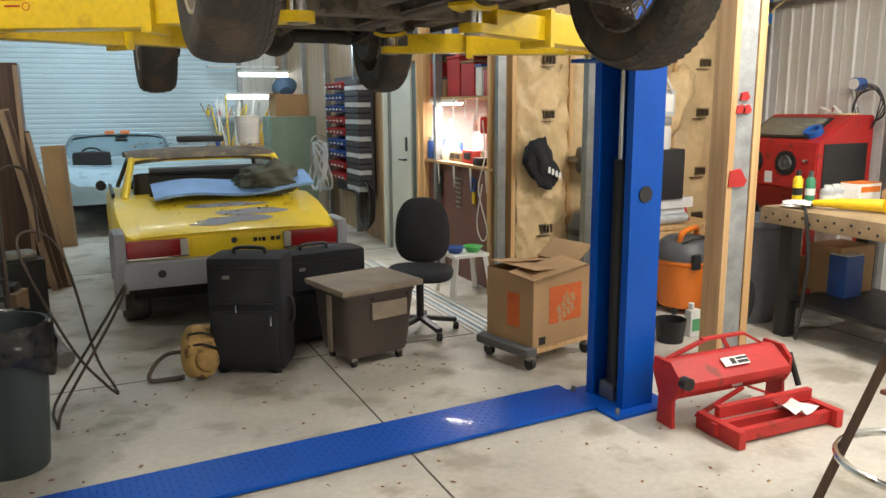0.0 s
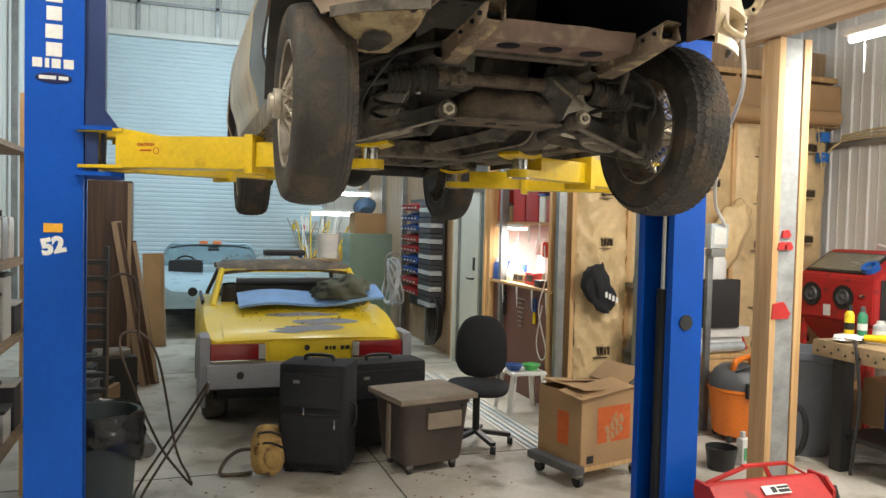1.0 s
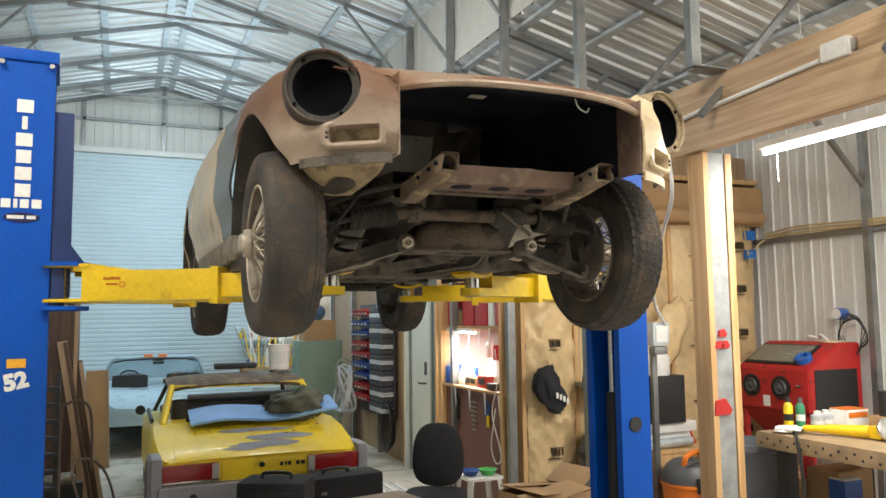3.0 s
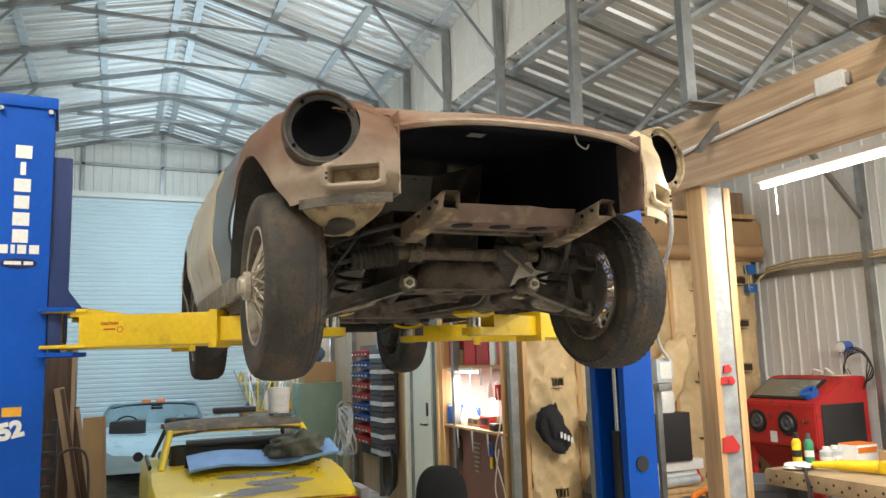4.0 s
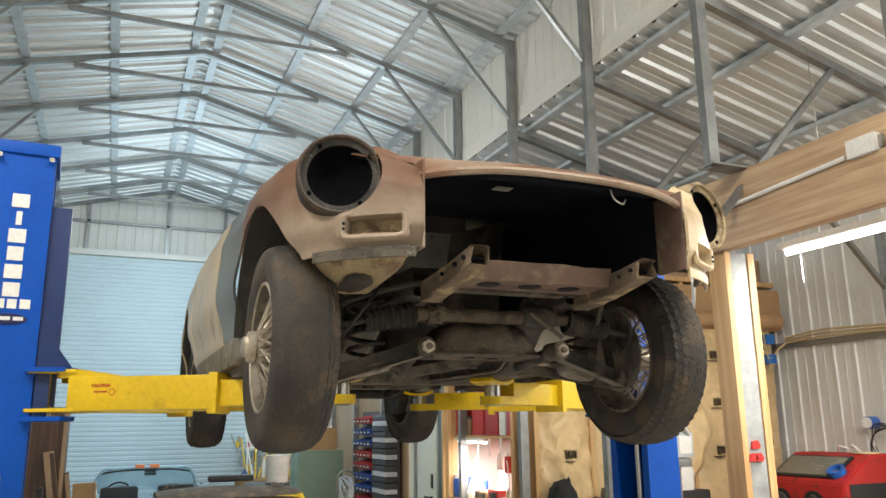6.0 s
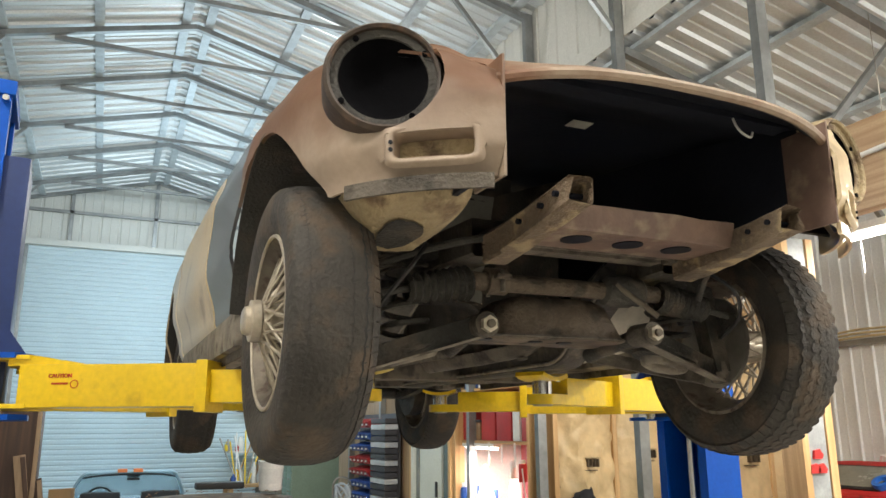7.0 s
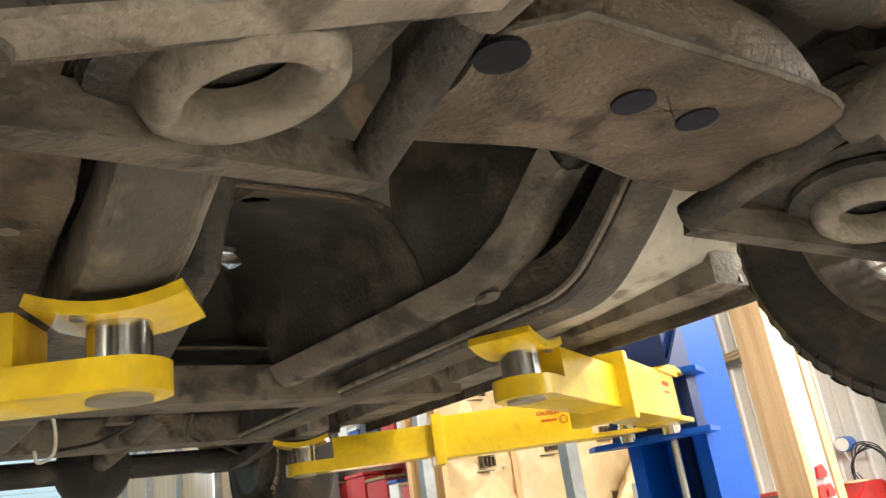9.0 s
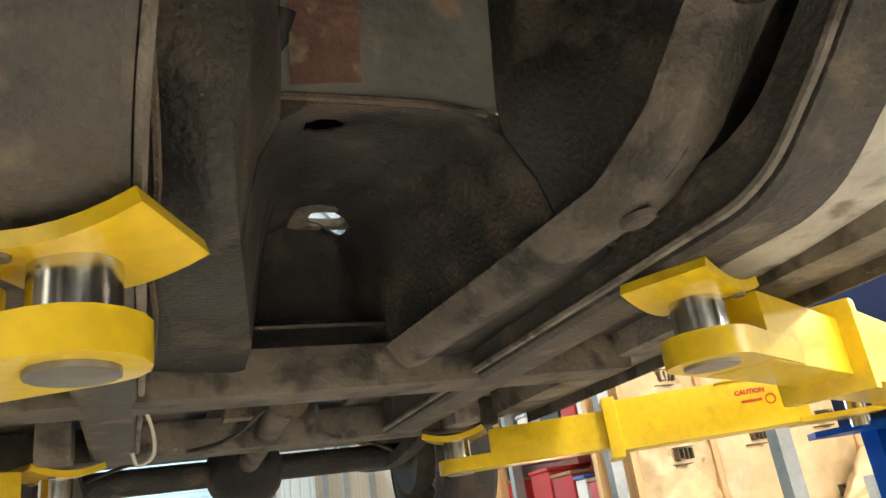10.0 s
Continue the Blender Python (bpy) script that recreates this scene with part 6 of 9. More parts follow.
for r in range(9):
    for c in range(5):
        y, z = 7.75 + c * 0.155, 0.68 + r * 0.145
        m = Matrix.Translation((PX - 0.03, y, z))
        bm = bm_new()
        prism(bm, [(0, 0), (-0.14, 0), (-0.19, 0.07), (-0.09, 0.085), (0, 0.11)], 0.125, m @ Matrix.Rotation(radians(90), 4, "X"))
        part("bin", bm, cols[(r // 2) % 2], rack)
        part("bin_label", boxed((PX - 0.208, y - 0.062, z + 0.034), (0.003, 0.06, 0.02)), WHITE, rack)
for r in range(20):
    part("drawer", boxed((PX - 0.10, 7.30, 0.62 + r * 0.068), (0.18, 0.52, 0.058), 0.004), BINS[3] if r % 3 else BINS[0], rack)
hose = thing("hose_coil", "grey hose coiled over a steel frame", "hose", (1.7, 8.0, 0.6))
for k in range(7):
    pts = [(1.62 + 0.02 * k + 0.05 * math.sin(2 * a + k), 7.6 + 0.20 * math.cos(a), 0.88 + (0.27 + 0.015 * (k % 4)) * math.sin(a)) for a in [2 * math.pi * i / 26 for i in range(26)]]
    part("loop", tube(bm_new(), pts, 0.013, 6, closed=True), BINS[0], hose)
part("frame", tube(bm_new(), curve_pts([(1.60, 7.72, 0.0), (1.60, 7.72, 0.9), (1.62, 7.72, 1.22), (1.8, 7.72, 1.22), (1.82, 7.72, 0.9), (1.82, 7.72, 0.0)], 5), 0.012, 6), STEEL, hose)
belt = thing("hose_coil", "dark hoses hung in loops on the wall board", "hose", (PX - 0.1, 7.0, 0.4))
for k in range(5):
    pts = [(PX - 0.05 - 0.02 * k, 7.05 + (0.12 + 0.02 * k) * math.cos(a), 0.42 + (0.22 + 0.02 * k) * math.sin(a)) for a in [2 * math.pi * i / 22 for i in range(22)]]
    part("loop", tube(bm_new(), pts, 0.012, 6, closed=True), BLACK, belt)
# sage cabinet, boxes, rear bench with bright tubes
SAGE = material("sage_metal", (0.20, 0.28, 0.22), 0.45, var=0.1, scale=3)
cab = thing("metal_cabinet", "sage green steel drawer cabinet", "cabinet", (1.62, 8.9, 0))
part("body", boxed((1.62, 8.9, 0.76), (0.62, 0.55, 1.46), 0.008), SAGE, cab)
for c in range(2):
    for r in range(7):
        d = part("drawer", boxed((1.305, 8.77 + c * 0.26, 0.20 + r * 0.195), (0.012, 0.24, 0.175), 0.003), SAGE, cab)
        part("handle", boxed((1.295, 8.77 + c * 0.26, 0.22 + r * 0.195), (0.014, 0.07, 0.018), 0.003), STEEL, d)
part("plinth", boxed((1.62, 8.9, 0.02), (0.58, 0.5, 0.04)), BLACK, cab)
bx = thing("cardboard_box", "brown cardboard carton on the sage cabinet", "carton", (1.62, 8.9, 1.49))
part("body", boxed((1.62, 8.9, 1.64), (0.46, 0.4, 0.30), 0.006), CARD, bx)
part("flap", boxed((1.40, 8.9, 1.80), (0.16, 0.4, 0.008), m=None), CARD, bx)
tub = thing("blue_tub", "blue plastic basin on the carton", "basin", (1.58, 8.85, 1.80))
part("basin", lathe(bm_new(), [(0.10, 0.0), (0.16, 0.11), (0.175, 0.12), (0.15, 0.10), (0.09, 0.01), (0.0005, 0.01)], Matrix.Translation((1.58, 8.85, 1.81)) @ Matrix.Rotation(radians(-50), 4, "X"), 28), material("tub_blue", (0.10, 0.20, 0.36), 0.4), tub)
rb = thing("rear_bench", "cluttered wooden bench along the rear wall", "bench", (1.5, 11.6, 0))
part("top", boxed((1.55, 11.7, 0.95), (1.3, 0.7, 0.05), 0.006), SHELF_WOOD, rb)
for x in (0.98, 2.1):
    for y in (11.42, 11.98):
        part("leg", boxed((x, y, 0.46), (0.07, 0.07, 0.93), 0.005), STUD, rb)
for z in (1.45, 2.3):
    part("rack_board", boxed((1.6, 12.1, z), (1.2, 0.3, 0.03), 0.003), WHITE, rb)
rr = random.Random(11)
for i in range(26):
    x, y = rr.uniform(0.98, 2.1), rr.uniform(11.45, 11.95)
    z = rr.choice([0.975, 0.975, 1.465])
    yy = y if z < 1 else 12.1
    h = rr.uniform(0.08, 0.34)
    c = rr.choice([YELLOW, WHITE, WHITE, BINS[0], BINS[5], BINS[4], RED, STEEL])
    t = thing("bottle", "workshop bottle or can on the rear bench", "bottle", (x, yy, z), group="bottles on the rear bench")
    part("body", lathe(bm_new(), [(0.0005, 0), (0.04, 0), (0.043, h * 0.6), (0.02, h * 0.85), (0.02, h), (0.0005, h)], Matrix.Translation((x, yy, z)), 12), c, t)
for i in range(14):
    x = rr.uniform(1.0, 1.9)
    t = thing("handle_tool", "yellow-handled tool leaning at the bench", "tool", (x, 11.5, 0.975), group="long tools on the rear bench")
    part("shaft", rod(bm_new(), (x, 11.5, 0.98), (x + rr.uniform(-0.35, 0.35), 11.9, 1.55 + rr.uniform(0, 0.3)), 0.013, n=6), rr.choice([YELLOW, WHITE, STEEL, CARD]), t)
for x, y, z in ((1.62, 11.55, 1.78), (1.80, 11.3, 2.14)):
    l = thing("tube_lamp", "bright cool fluorescent lamp over the rear bench", "lamp", (x, y, z))
    part("lamp_tray", boxed((x, y, z + 0.05), (0.85, 0.14, 0.04), 0.006), WHITE, l)
    part("tube", rod(bm_new(), (x - 0.4, y, z), (x + 0.4, y, z), 0.03), TUBE_COOL, l)
    part("chain", rod(bm_new(), (x, y, z + 0.07), (x, y, 4.4), 0.003, n=5), STEEL, l)

# ---- parked cars ----
CAR_YELLOW = material("faded_yellow", (0.88, 0.63, 0.02), 0.4, var=0.08, scale=3, bump=0.03, coat=0.25)
CAR_GREY = material("grey_filler", (0.27, 0.27, 0.295), 0.6, var=0.1, scale=3, bump=0.05)
CAR_ROOF = material("dirty_roof", (0.12, 0.095, 0.07), 0.8, var=0.3, scale=6, bump=0.4, fine=40, second=(0.24, 0.18, 0.11), amount=0.4)
TAIL_RED = material("tail_red", (0.26, 0.012, 0.012), 0.2, coat=0.5)
DARK = material("dark_interior", (0.015, 0.014, 0.014), 0.7)
LEAF = material("dry_leaf", (0.30, 0.14, 0.05), 0.8, var=0.3, scale=30)
PANE = glass("car_glass", (0.75, 0.86, 0.84), 0.04)


def car_wheel(parent, x, y, r, w, rim):
    t = part("wheel", lathe(bm_new(), [(r * 0.62, -w / 2), (r * 0.9, -w / 2), (r, -w * 0.36), (r, w * 0.36), (r * 0.9, w / 2), (r * 0.62, w / 2)], Matrix.Translation((x, y, r)) @ TOX, 32), RUBBER, parent)
    part("rim", lathe(bm_new(), [(r * 0.63, -w * 0.45), (r * 0.5, -w * 0.2), (0.0005, -w * 0.25)], Matrix.Translation((x, y, r)) @ TOX, 24), rim, t)
    part("rim", lathe(bm_new(), [(r * 0.63, w * 0.45), (r * 0.5, w * 0.2), (0.0005, w * 0.25)], Matrix.Translation((x, y, r)) @ TOX, 24), rim, t)


def section(x0, z0, hw, prof):
    """A symmetric body section from (share of half width, height)."""
    return [(x0 - hw * a, z) for a, z in prof] + [(x0 + hw * a, z) for a, z in prof[::-1]]


def yellow_car():
    x0, y0 = -0.02, 3.86
    c = thing("yellow_coupe", "faded yellow mid-engined targa coupe under dust and leaves", "car", (x0, 5.8, 0))
    st = [(0.0, 0.74, 0.44, 0.735), (0.05, 0.79, 0.42, 0.755), (0.3, 0.82, 0.36, 0.80), (0.62, 0.835, 0.22, 0.86), (0.98, 0.83, 0.22, 0.90), (1.0, 0.82, 0.22, 0.90), (1.9, 0.81, 0.22, 0.86), (2.4, 0.81, 0.22, 0.84), (3.0, 0.82, 0.24, 0.80), (3.6, 0.78, 0.28, 0.72), (3.95, 0.62, 0.34, 0.60)]
    rows = []
    for d, hw, zb, zt in st:
        mid = (zb + zt) / 2
        rows.append([(x, y0 + d, z) for x, z in section(x0, 0, hw, [(0.90, zb), (1.0, zb + 0.08), (1.0, mid + 0.08), (0.985, zt - 0.05), (0.95, zt - 0.008), (0.88, zt), (0.5, zt + 0.004)])])
    bm = sheet(bm_new(), rows)
    bm.verts.ensure_lookup_table()
    n = len(rows[0])
    bm.faces.new(bm.verts[:n])
    bm.faces.new(bm.verts[-n:][::-1])
    part("body", thicken(bm, 0.012), CAR_YELLOW, c, "faded yellow body shell", smooth=40)
    for sx in (-1, 1):
        # flared grey wings
        rows = []
        for k in range(15):
            a = -0.35 + (math.pi + 0.5) * k / 14
            y, z = y0 + 0.52 - 0.42 * math.cos(a), 0.33 + 0.40 * math.sin(a)
            rows.append([(x0 + sx * (0.795 + 0.05 * math.sin(max(0, min(math.pi, a)))), y, z), (x0 + sx * 0.855, y0 + 0.52 + (y - y0 - 0.52) * 0.88, 0.33 + (z - 0.33) * 0.88)])
        part("flare", thicken(sheet(bm_new(), rows), 0.012), CAR_GREY, c, "grey primered wing flare", smooth=60)
        part("quarter_panel", boxed((x0 + sx * 0.80, y0 + 0.12, 0.56), (0.085, 0.34, 0.44), 0.04), CAR_GREY, c, "grey filler quarter panel")
        car_wheel(c, x0 + sx * 0.70, y0 + 0.62, 0.31, 0.20, STEEL)
        car_wheel(c, x0 + sx * 0.70, y0 + 3.05, 0.31, 0.18, STEEL)
        tl = part("tail_lamp", boxed((x0 + sx * 0.555, y0 - 0.006, 0.655), (0.41, 0.05, 0.125), 0.012), TAIL_RED, c, "red tail lamp")
        part("reverse_lens", boxed((x0 + sx * 0.372, y0 - 0.010, 0.655), (0.055, 0.05, 0.115), 0.008), material("dusty_lens", (0.42, 0.40, 0.36), 0.3), tl, "white reversing lens")
        part("lamp_bezel", boxed((x0 + sx * 0.555, y0 + 0.004, 0.585), (0.43, 0.05, 0.012), 0.003), CHROME, tl)
        # targa pillar and mirror
        part("pillar", sheet(bm_new(), [[(x0 + sx * 0.70, y0 + 1.02, 0.89), (x0 + sx * 0.73, y0 + 1.32, 0.89)], [(x0 + sx * 0.61, y0 + 1.48, 1.19), (x0 + sx * 0.62, y0 + 1.72, 1.20)]]), CAR_YELLOW, c, "yellow roll-hoop pillar")
        part("pillar_edge", tube(bm_new(), [(x0 + sx * 0.705, y0 + 1.01, 0.89), (x0 + sx * 0.61, y0 + 1.45, 1.19)], 0.028, 8), CAR_YELLOW, c)
        part("screen_pillar", tube(bm_new(), [(x0 + sx * 0.70, y0 + 2.75, 0.85), (x0 + sx * 0.58, y0 + 2.30, 1.20)], 0.022, 8), BLACK, c)
        part("door_top", boxed((x0 + sx * 0.78, y0 + 1.9, 0.885), (0.03, 0.95, 0.05), 0.012), BLACK, c)
    mirror = part("mirror", lathe(bm_new(), [(0.0005, -0.04), (0.04, -0.03), (0.05, 0.0), (0.045, 0.02), (0.0005, 0.02)], Matrix.Translation((x0 - 0.86, y0 + 2.3, 0.90)) @ Matrix.Rotation(radians(90), 4, "X"), 20), BLACK, c, "black door mirror")
    # boot lid with grey patches, panel under it, bumper
    rows = [[(x0 - 0.66 + 1.32 * j / 10, y0 + d, z + 0.012 * (1 - (j / 5 - 1) ** 2)) for j in range(11)] for d, z in ((-0.012, 0.735), (0.03, 0.765), (0.35, 0.815), (0.7, 0.868), (0.92, 0.90))]
    lid = part("boot_lid", thicken(sheet(bm_new(), rows), 0.010), CAR_YELLOW, c, "yellow boot lid with sanded patches", smooth=50)
    lidz = lambda d: 0.765 + (d - 0.03) * 0.152
    for px, pd, pw, ph in ((0.05, 0.18, 0.62, 0.12), (0.18, 0.36, 0.52, 0.13), (0.0, 0.58, 0.62, 0.10), (-0.12, 0.10, 0.34, 0.07)):
        vs = []
        for q in range(22):
            a = 2 * math.pi * q / 22
            rad = 1 + 0.35 * noise.noise(Vector((math.cos(a) * 1.6 + px * 9, math.sin(a) * 1.6, pd * 7)))
            u, d = px + pw / 2 * rad * math.cos(a), pd + ph / 2 * rad * math.sin(a) * 1.3
            vs.append((x0 + u, y0 + d, lidz(d) + 0.012 * (1 - (u / 0.66) ** 2) + 0.004))
        bm = bm_new()
        bm.faces.new([bm.verts.new(v) for v in vs])
        part("sanded_patch", bm, CAR_GREY, lid, "sanded grey patch")
    part("rear_panel", boxed((x0 + 0.03, y0 + 0.006, 0.652), (0.70, 0.03, 0.125), 0.006), CAR_YELLOW, c, "yellow rear panel")
    bm = bm_new()
    for dx, w in ((-0.085, 0.026), (-0.052, 0.014), (-0.022, 0.026), (0.044, 0.026), (0.086, 0.030)):
        box(bm, (x0 + 0.22 + dx, y0 - 0.012, 0.665), (w, 0.003, 0.030))
    part("badge", bm, INK, c, "dark model badge")
    part("emblem", rod(bm_new(), (x0 - 0.02, y0 - 0.010, 0.672), (x0 - 0.02, y0 - 0.016, 0.672), 0.022, n=20), CHROME, c, "round chrome emblem")
    bmp = part("bumper", boxed((x0, y0 - 0.02, 0.475), (1.58, 0.16, 0.19), 0.035), CAR_GREY, c, "grey primered bumper")
    part("bumper_hole", rod(bm_new(), (x0 - 0.54, y0 - 0.101, 0.485), (x0 - 0.54, y0 - 0.104, 0.485), 0.028, n=18), BLACK, bmp)
    part("lower_valance", boxed((x0, y0 + 0.12, 0.36), (1.4, 0.08, 0.12), 0.02), DARK, c)
    part("undertray", boxed((x0, y0 + 1.9, 0.26), (1.45, 3.4, 0.04), 0.01), DARK, c)
    # dusty roof panel, rear window band, cabin
    rows = [[(x0 - 0.65 + 1.30 * j / 8, y0 + d, z - 0.035 * abs(j / 4 - 1) ** 3) for j in range(9)] for d, z in ((1.42, 1.20), (1.50, 1.245), (1.85, 1.27), (2.25, 1.25), (2.32, 1.22))]
    roof = part("roof", thicken(sheet(bm_new(), rows), 0.03), CAR_ROOF, c, "dirt-covered brown roof panel", smooth=60)
    part("window_header", boxed((x0, y0 + 1.45, 1.185), (1.24, 0.04, 0.03), 0.008), CAR_YELLOW, c)
    part("engine_grille", boxed((x0 - 0.02, y0 + 1.10, 1.0), (0.98, 0.03, 0.20), 0.01, m=None), DARK, c, "black rear bulkhead")
    part("grille_roll", tube(bm_new(), [(x0 - 0.5, y0 + 1.08, 1.11), (x0 + 0.46, y0 + 1.08, 1.11)], 0.035, 8), BLACK, c)
    part("windscreen", sheet(bm_new(), [[(x0 - 0.66, y0 + 2.75, 0.86), (x0 + 0.66, y0 + 2.75, 0.86)], [(x0 - 0.57, y0 + 2.32, 1.19), (x0 + 0.57, y0 + 2.32, 1.19)]]), PANE, c)
    part("dashboard", boxed((x0, y0 + 2.6, 0.84), (1.3, 0.3, 0.12), 0.03), BLACK, c)
    for sx in (-0.36, 0.36):
        part("seat", boxed((x0 + sx, y0 + 1.55, 0.75), (0.5, 0.16, 0.62), 0.06), BLACK, c)
    # debris on the lid and roof
    rr = random.Random(2)
    bm = bm_new()
    for i in range(90):
        if i < 45:
            u, d = rr.uniform(-0.5, 0.62), abs(rr.gauss(0.55, 0.2))
            z = lidz(min(d, 0.9)) + 0.020
        else:
            u, d, z = rr.uniform(-0.6, 0.6), rr.uniform(1.45, 2.25), 1.295
        m = Matrix.Translation((x0 + u, y0 + d, z)) @ Euler((rr.uniform(-0.5, 0.5), rr.uniform(-0.5, 0.5), rr.uniform(0, 6))).to_matrix().to_4x4()
        s = rr.uniform(0.010, 0.026)
        a = [bm.verts.new(m @ Vector(v)) for v in ((-s, 0, 0), (0, -s * 0.5, 0.004), (s, 0, 0), (0, s * 0.5, 0.004))]
        bm.faces.new(a)
    part("dry_leaves", bm, LEAF, c, "scattered dry leaves", smooth=None, kind="stuff")
    return c


yellow_car()
x0, y0 = -0.02, 3.86
foam = thing("foam_board", "pale blue foam board lying over the yellow car", "foam board", (0.0, 4.75, 0.92))
rows = [[(-0.52 + 1.28 * i / 16, yy, 0.945 + zz + 0.022 * math.sin(i * 0.5) + 0.05 * i / 16) for yy, zz in ((4.52, -0.035), (4.72, 0.015), (4.86, 0.05))] for i in range(17)]
part("board", thicken(sheet(bm_new(), rows), 0.022), material("foam_blue", (0.22, 0.40, 0.74), 0.6), foam)
jacket = thing("jacket", "crumpled olive-grey jacket draped on the yellow car", "jacket", (0.42, 4.72, 1.0))
bm = bm_new()
bmesh.ops.create_icosphere(bm, subdivisions=4, radius=1.0)
for v in bm.verts:
    d = 1 + 0.45 * noise.noise(v.co * 1.9) + 0.5 * (abs(noise.noise(v.co * 3.4 + Vector((3, 1, 0)))) - 0.15) + 0.12 * noise.noise(v.co * 9)
    v.co = Vector((0.42 + v.co.x * 0.23 * d + 0.06 * v.co.z, 4.68 + v.co.y * 0.14 * d, 1.05 + v.co.z * 0.125 * d - 0.10 * max(0, v.co.x)))
part("cloth", bm, material("olive_cloth", (0.12, 0.125, 0.095), 0.9, var=0.25, scale=8, bump=0.3, fine=200), jacket, smooth=80)
paint = thing("paint_bucket", "white plastic bucket on the dusty roof", "bucket", (0.55, 6.1, 1.25))
part("bucket", lathe(bm_new(), [(0.0005, 0), (0.10, 0), (0.115, 0.25), (0.122, 0.255), (0.11, 0.25), (0.0005, 0.25)], Matrix.Translation((0.45, 5.72, 1.29)), 28), WHITE, paint)
part("label", lathe(bm_new(), [(0.1045, 0.06), (0.1125, 0.19)], Matrix.Translation((0.45, 5.72, 1.29)), 28), BINS[2], paint)
panel = thing("dashboard_cover", "black plastic trim cover on the dusty roof", "trim cover", (0.1, 5.8, 1.3))
part("trim_panel", boxed((0.02, 5.85, 1.335), (0.42, 0.16, 0.06), 0.02), BLACK, panel)


def blue_car():
    CB = material("pale_blue_paint", (0.38, 0.53, 0.62), 0.3, var=0.05, coat=0.5)
    x0, y0 = -0.55, 8.75
    c = thing("pale_blue_convertible", "pale blue convertible with orange stripes on its windscreen", "car", (x0, y0 + 1.9, 0))
    st = [(0.0, 0.62, 0.42, 0.68), (0.2, 0.84, 0.40, 0.80), (0.8, 0.92, 0.40, 0.90), (1.5, 0.88, 0.24, 0.86), (2.3, 0.86, 0.24, 0.84), (3.0, 0.92, 0.24, 0.86), (3.6, 0.86, 0.28, 0.78), (3.95, 0.66, 0.34, 0.64)]
    rows = [[(x, y0 + d, z) for x, z in section(x0, 0, hw, [(0.9, zb), (1.0, zb + 0.1), (0.98, (zb + zt) / 2), (1.0, zt - 0.12), (0.92, zt - 0.02), (0.7, zt - 0.03), (0.3, zt - 0.05)])] for d, hw, zb, zt in st]
    bm = sheet(bm_new(), rows)
    bm.verts.ensure_lookup_table()
    n = len(rows[0])
    bm.faces.new(bm.verts[:n])
    bm.faces.new(bm.verts[-n:][::-1])
    part("body", thicken(bm, 0.012), CB, c, "pale blue body", smooth=50)
    top = [(x0 - 0.62, y0 + 2.0, 1.20), (x0 - 0.40, y0 + 1.93, 1.235), (x0, y0 + 1.90, 1.245), (x0 + 0.40, y0 + 1.93, 1.235), (x0 + 0.62, y0 + 2.0, 1.20)]
    low = [(x0 - 0.80, y0 + 2.45, 0.84), (x0 - 0.45, y0 + 2.6, 0.86), (x0, y0 + 2.65, 0.86), (x0 + 0.45, y0 + 2.6, 0.86), (x0 + 0.80, y0 + 2.45, 0.84)]
    part("windscreen", sheet(bm_new(), [low, top]), PANE, c)
    fr = part("windscreen_frame", tube(bm_new(), curve_pts([low[0]] + top + [low[-1]], 5), 0.024, 8), CB, c)
    part("screen_seal", tube(bm_new(), [(x, y - 0.01, z - 0.035) for x, y, z in curve_pts(top, 5)], 0.012, 6), BLACK, c)
    for dx in (-0.11, 0.10):
        part("orange_stripe", boxed((x0 + dx, y0 + 1.91, 1.262), (0.13, 0.12, 0.05), 0.012), material("orange_stripe", (0.75, 0.20, 0.06), 0.4), fr, "orange stripe")
    part("inner_mirror", boxed((x0 + 0.05, y0 + 2.05, 1.14), (0.17, 0.03, 0.04), 0.012), BLACK, c)
    part("steering_wheel", tube(bm_new(), [(x0 - 0.38 + 0.18 * math.cos(a), y0 + 1.95, 0.86 + 0.18 * math.sin(a)) for a in [2 * math.pi * i / 24 for i in range(24)]], 0.014, 6, closed=True), BLACK, c)
    part("seat", boxed((x0 - 0.38, y0 + 1.3, 0.72), (0.5, 0.2, 0.6), 0.06), DARK, c)
    part("seat", boxed((x0 + 0.38, y0 + 1.3, 0.72), (0.5, 0.2, 0.6), 0.06), DARK, c)
    for sx in (-1, 1):
        for d in (0.75, 3.1):
            car_wheel(c, x0 + sx * 0.78, y0 + d, 0.32, 0.2, STEEL)
    return c


blue_car()

# ---- luggage, tote, chair, box ----


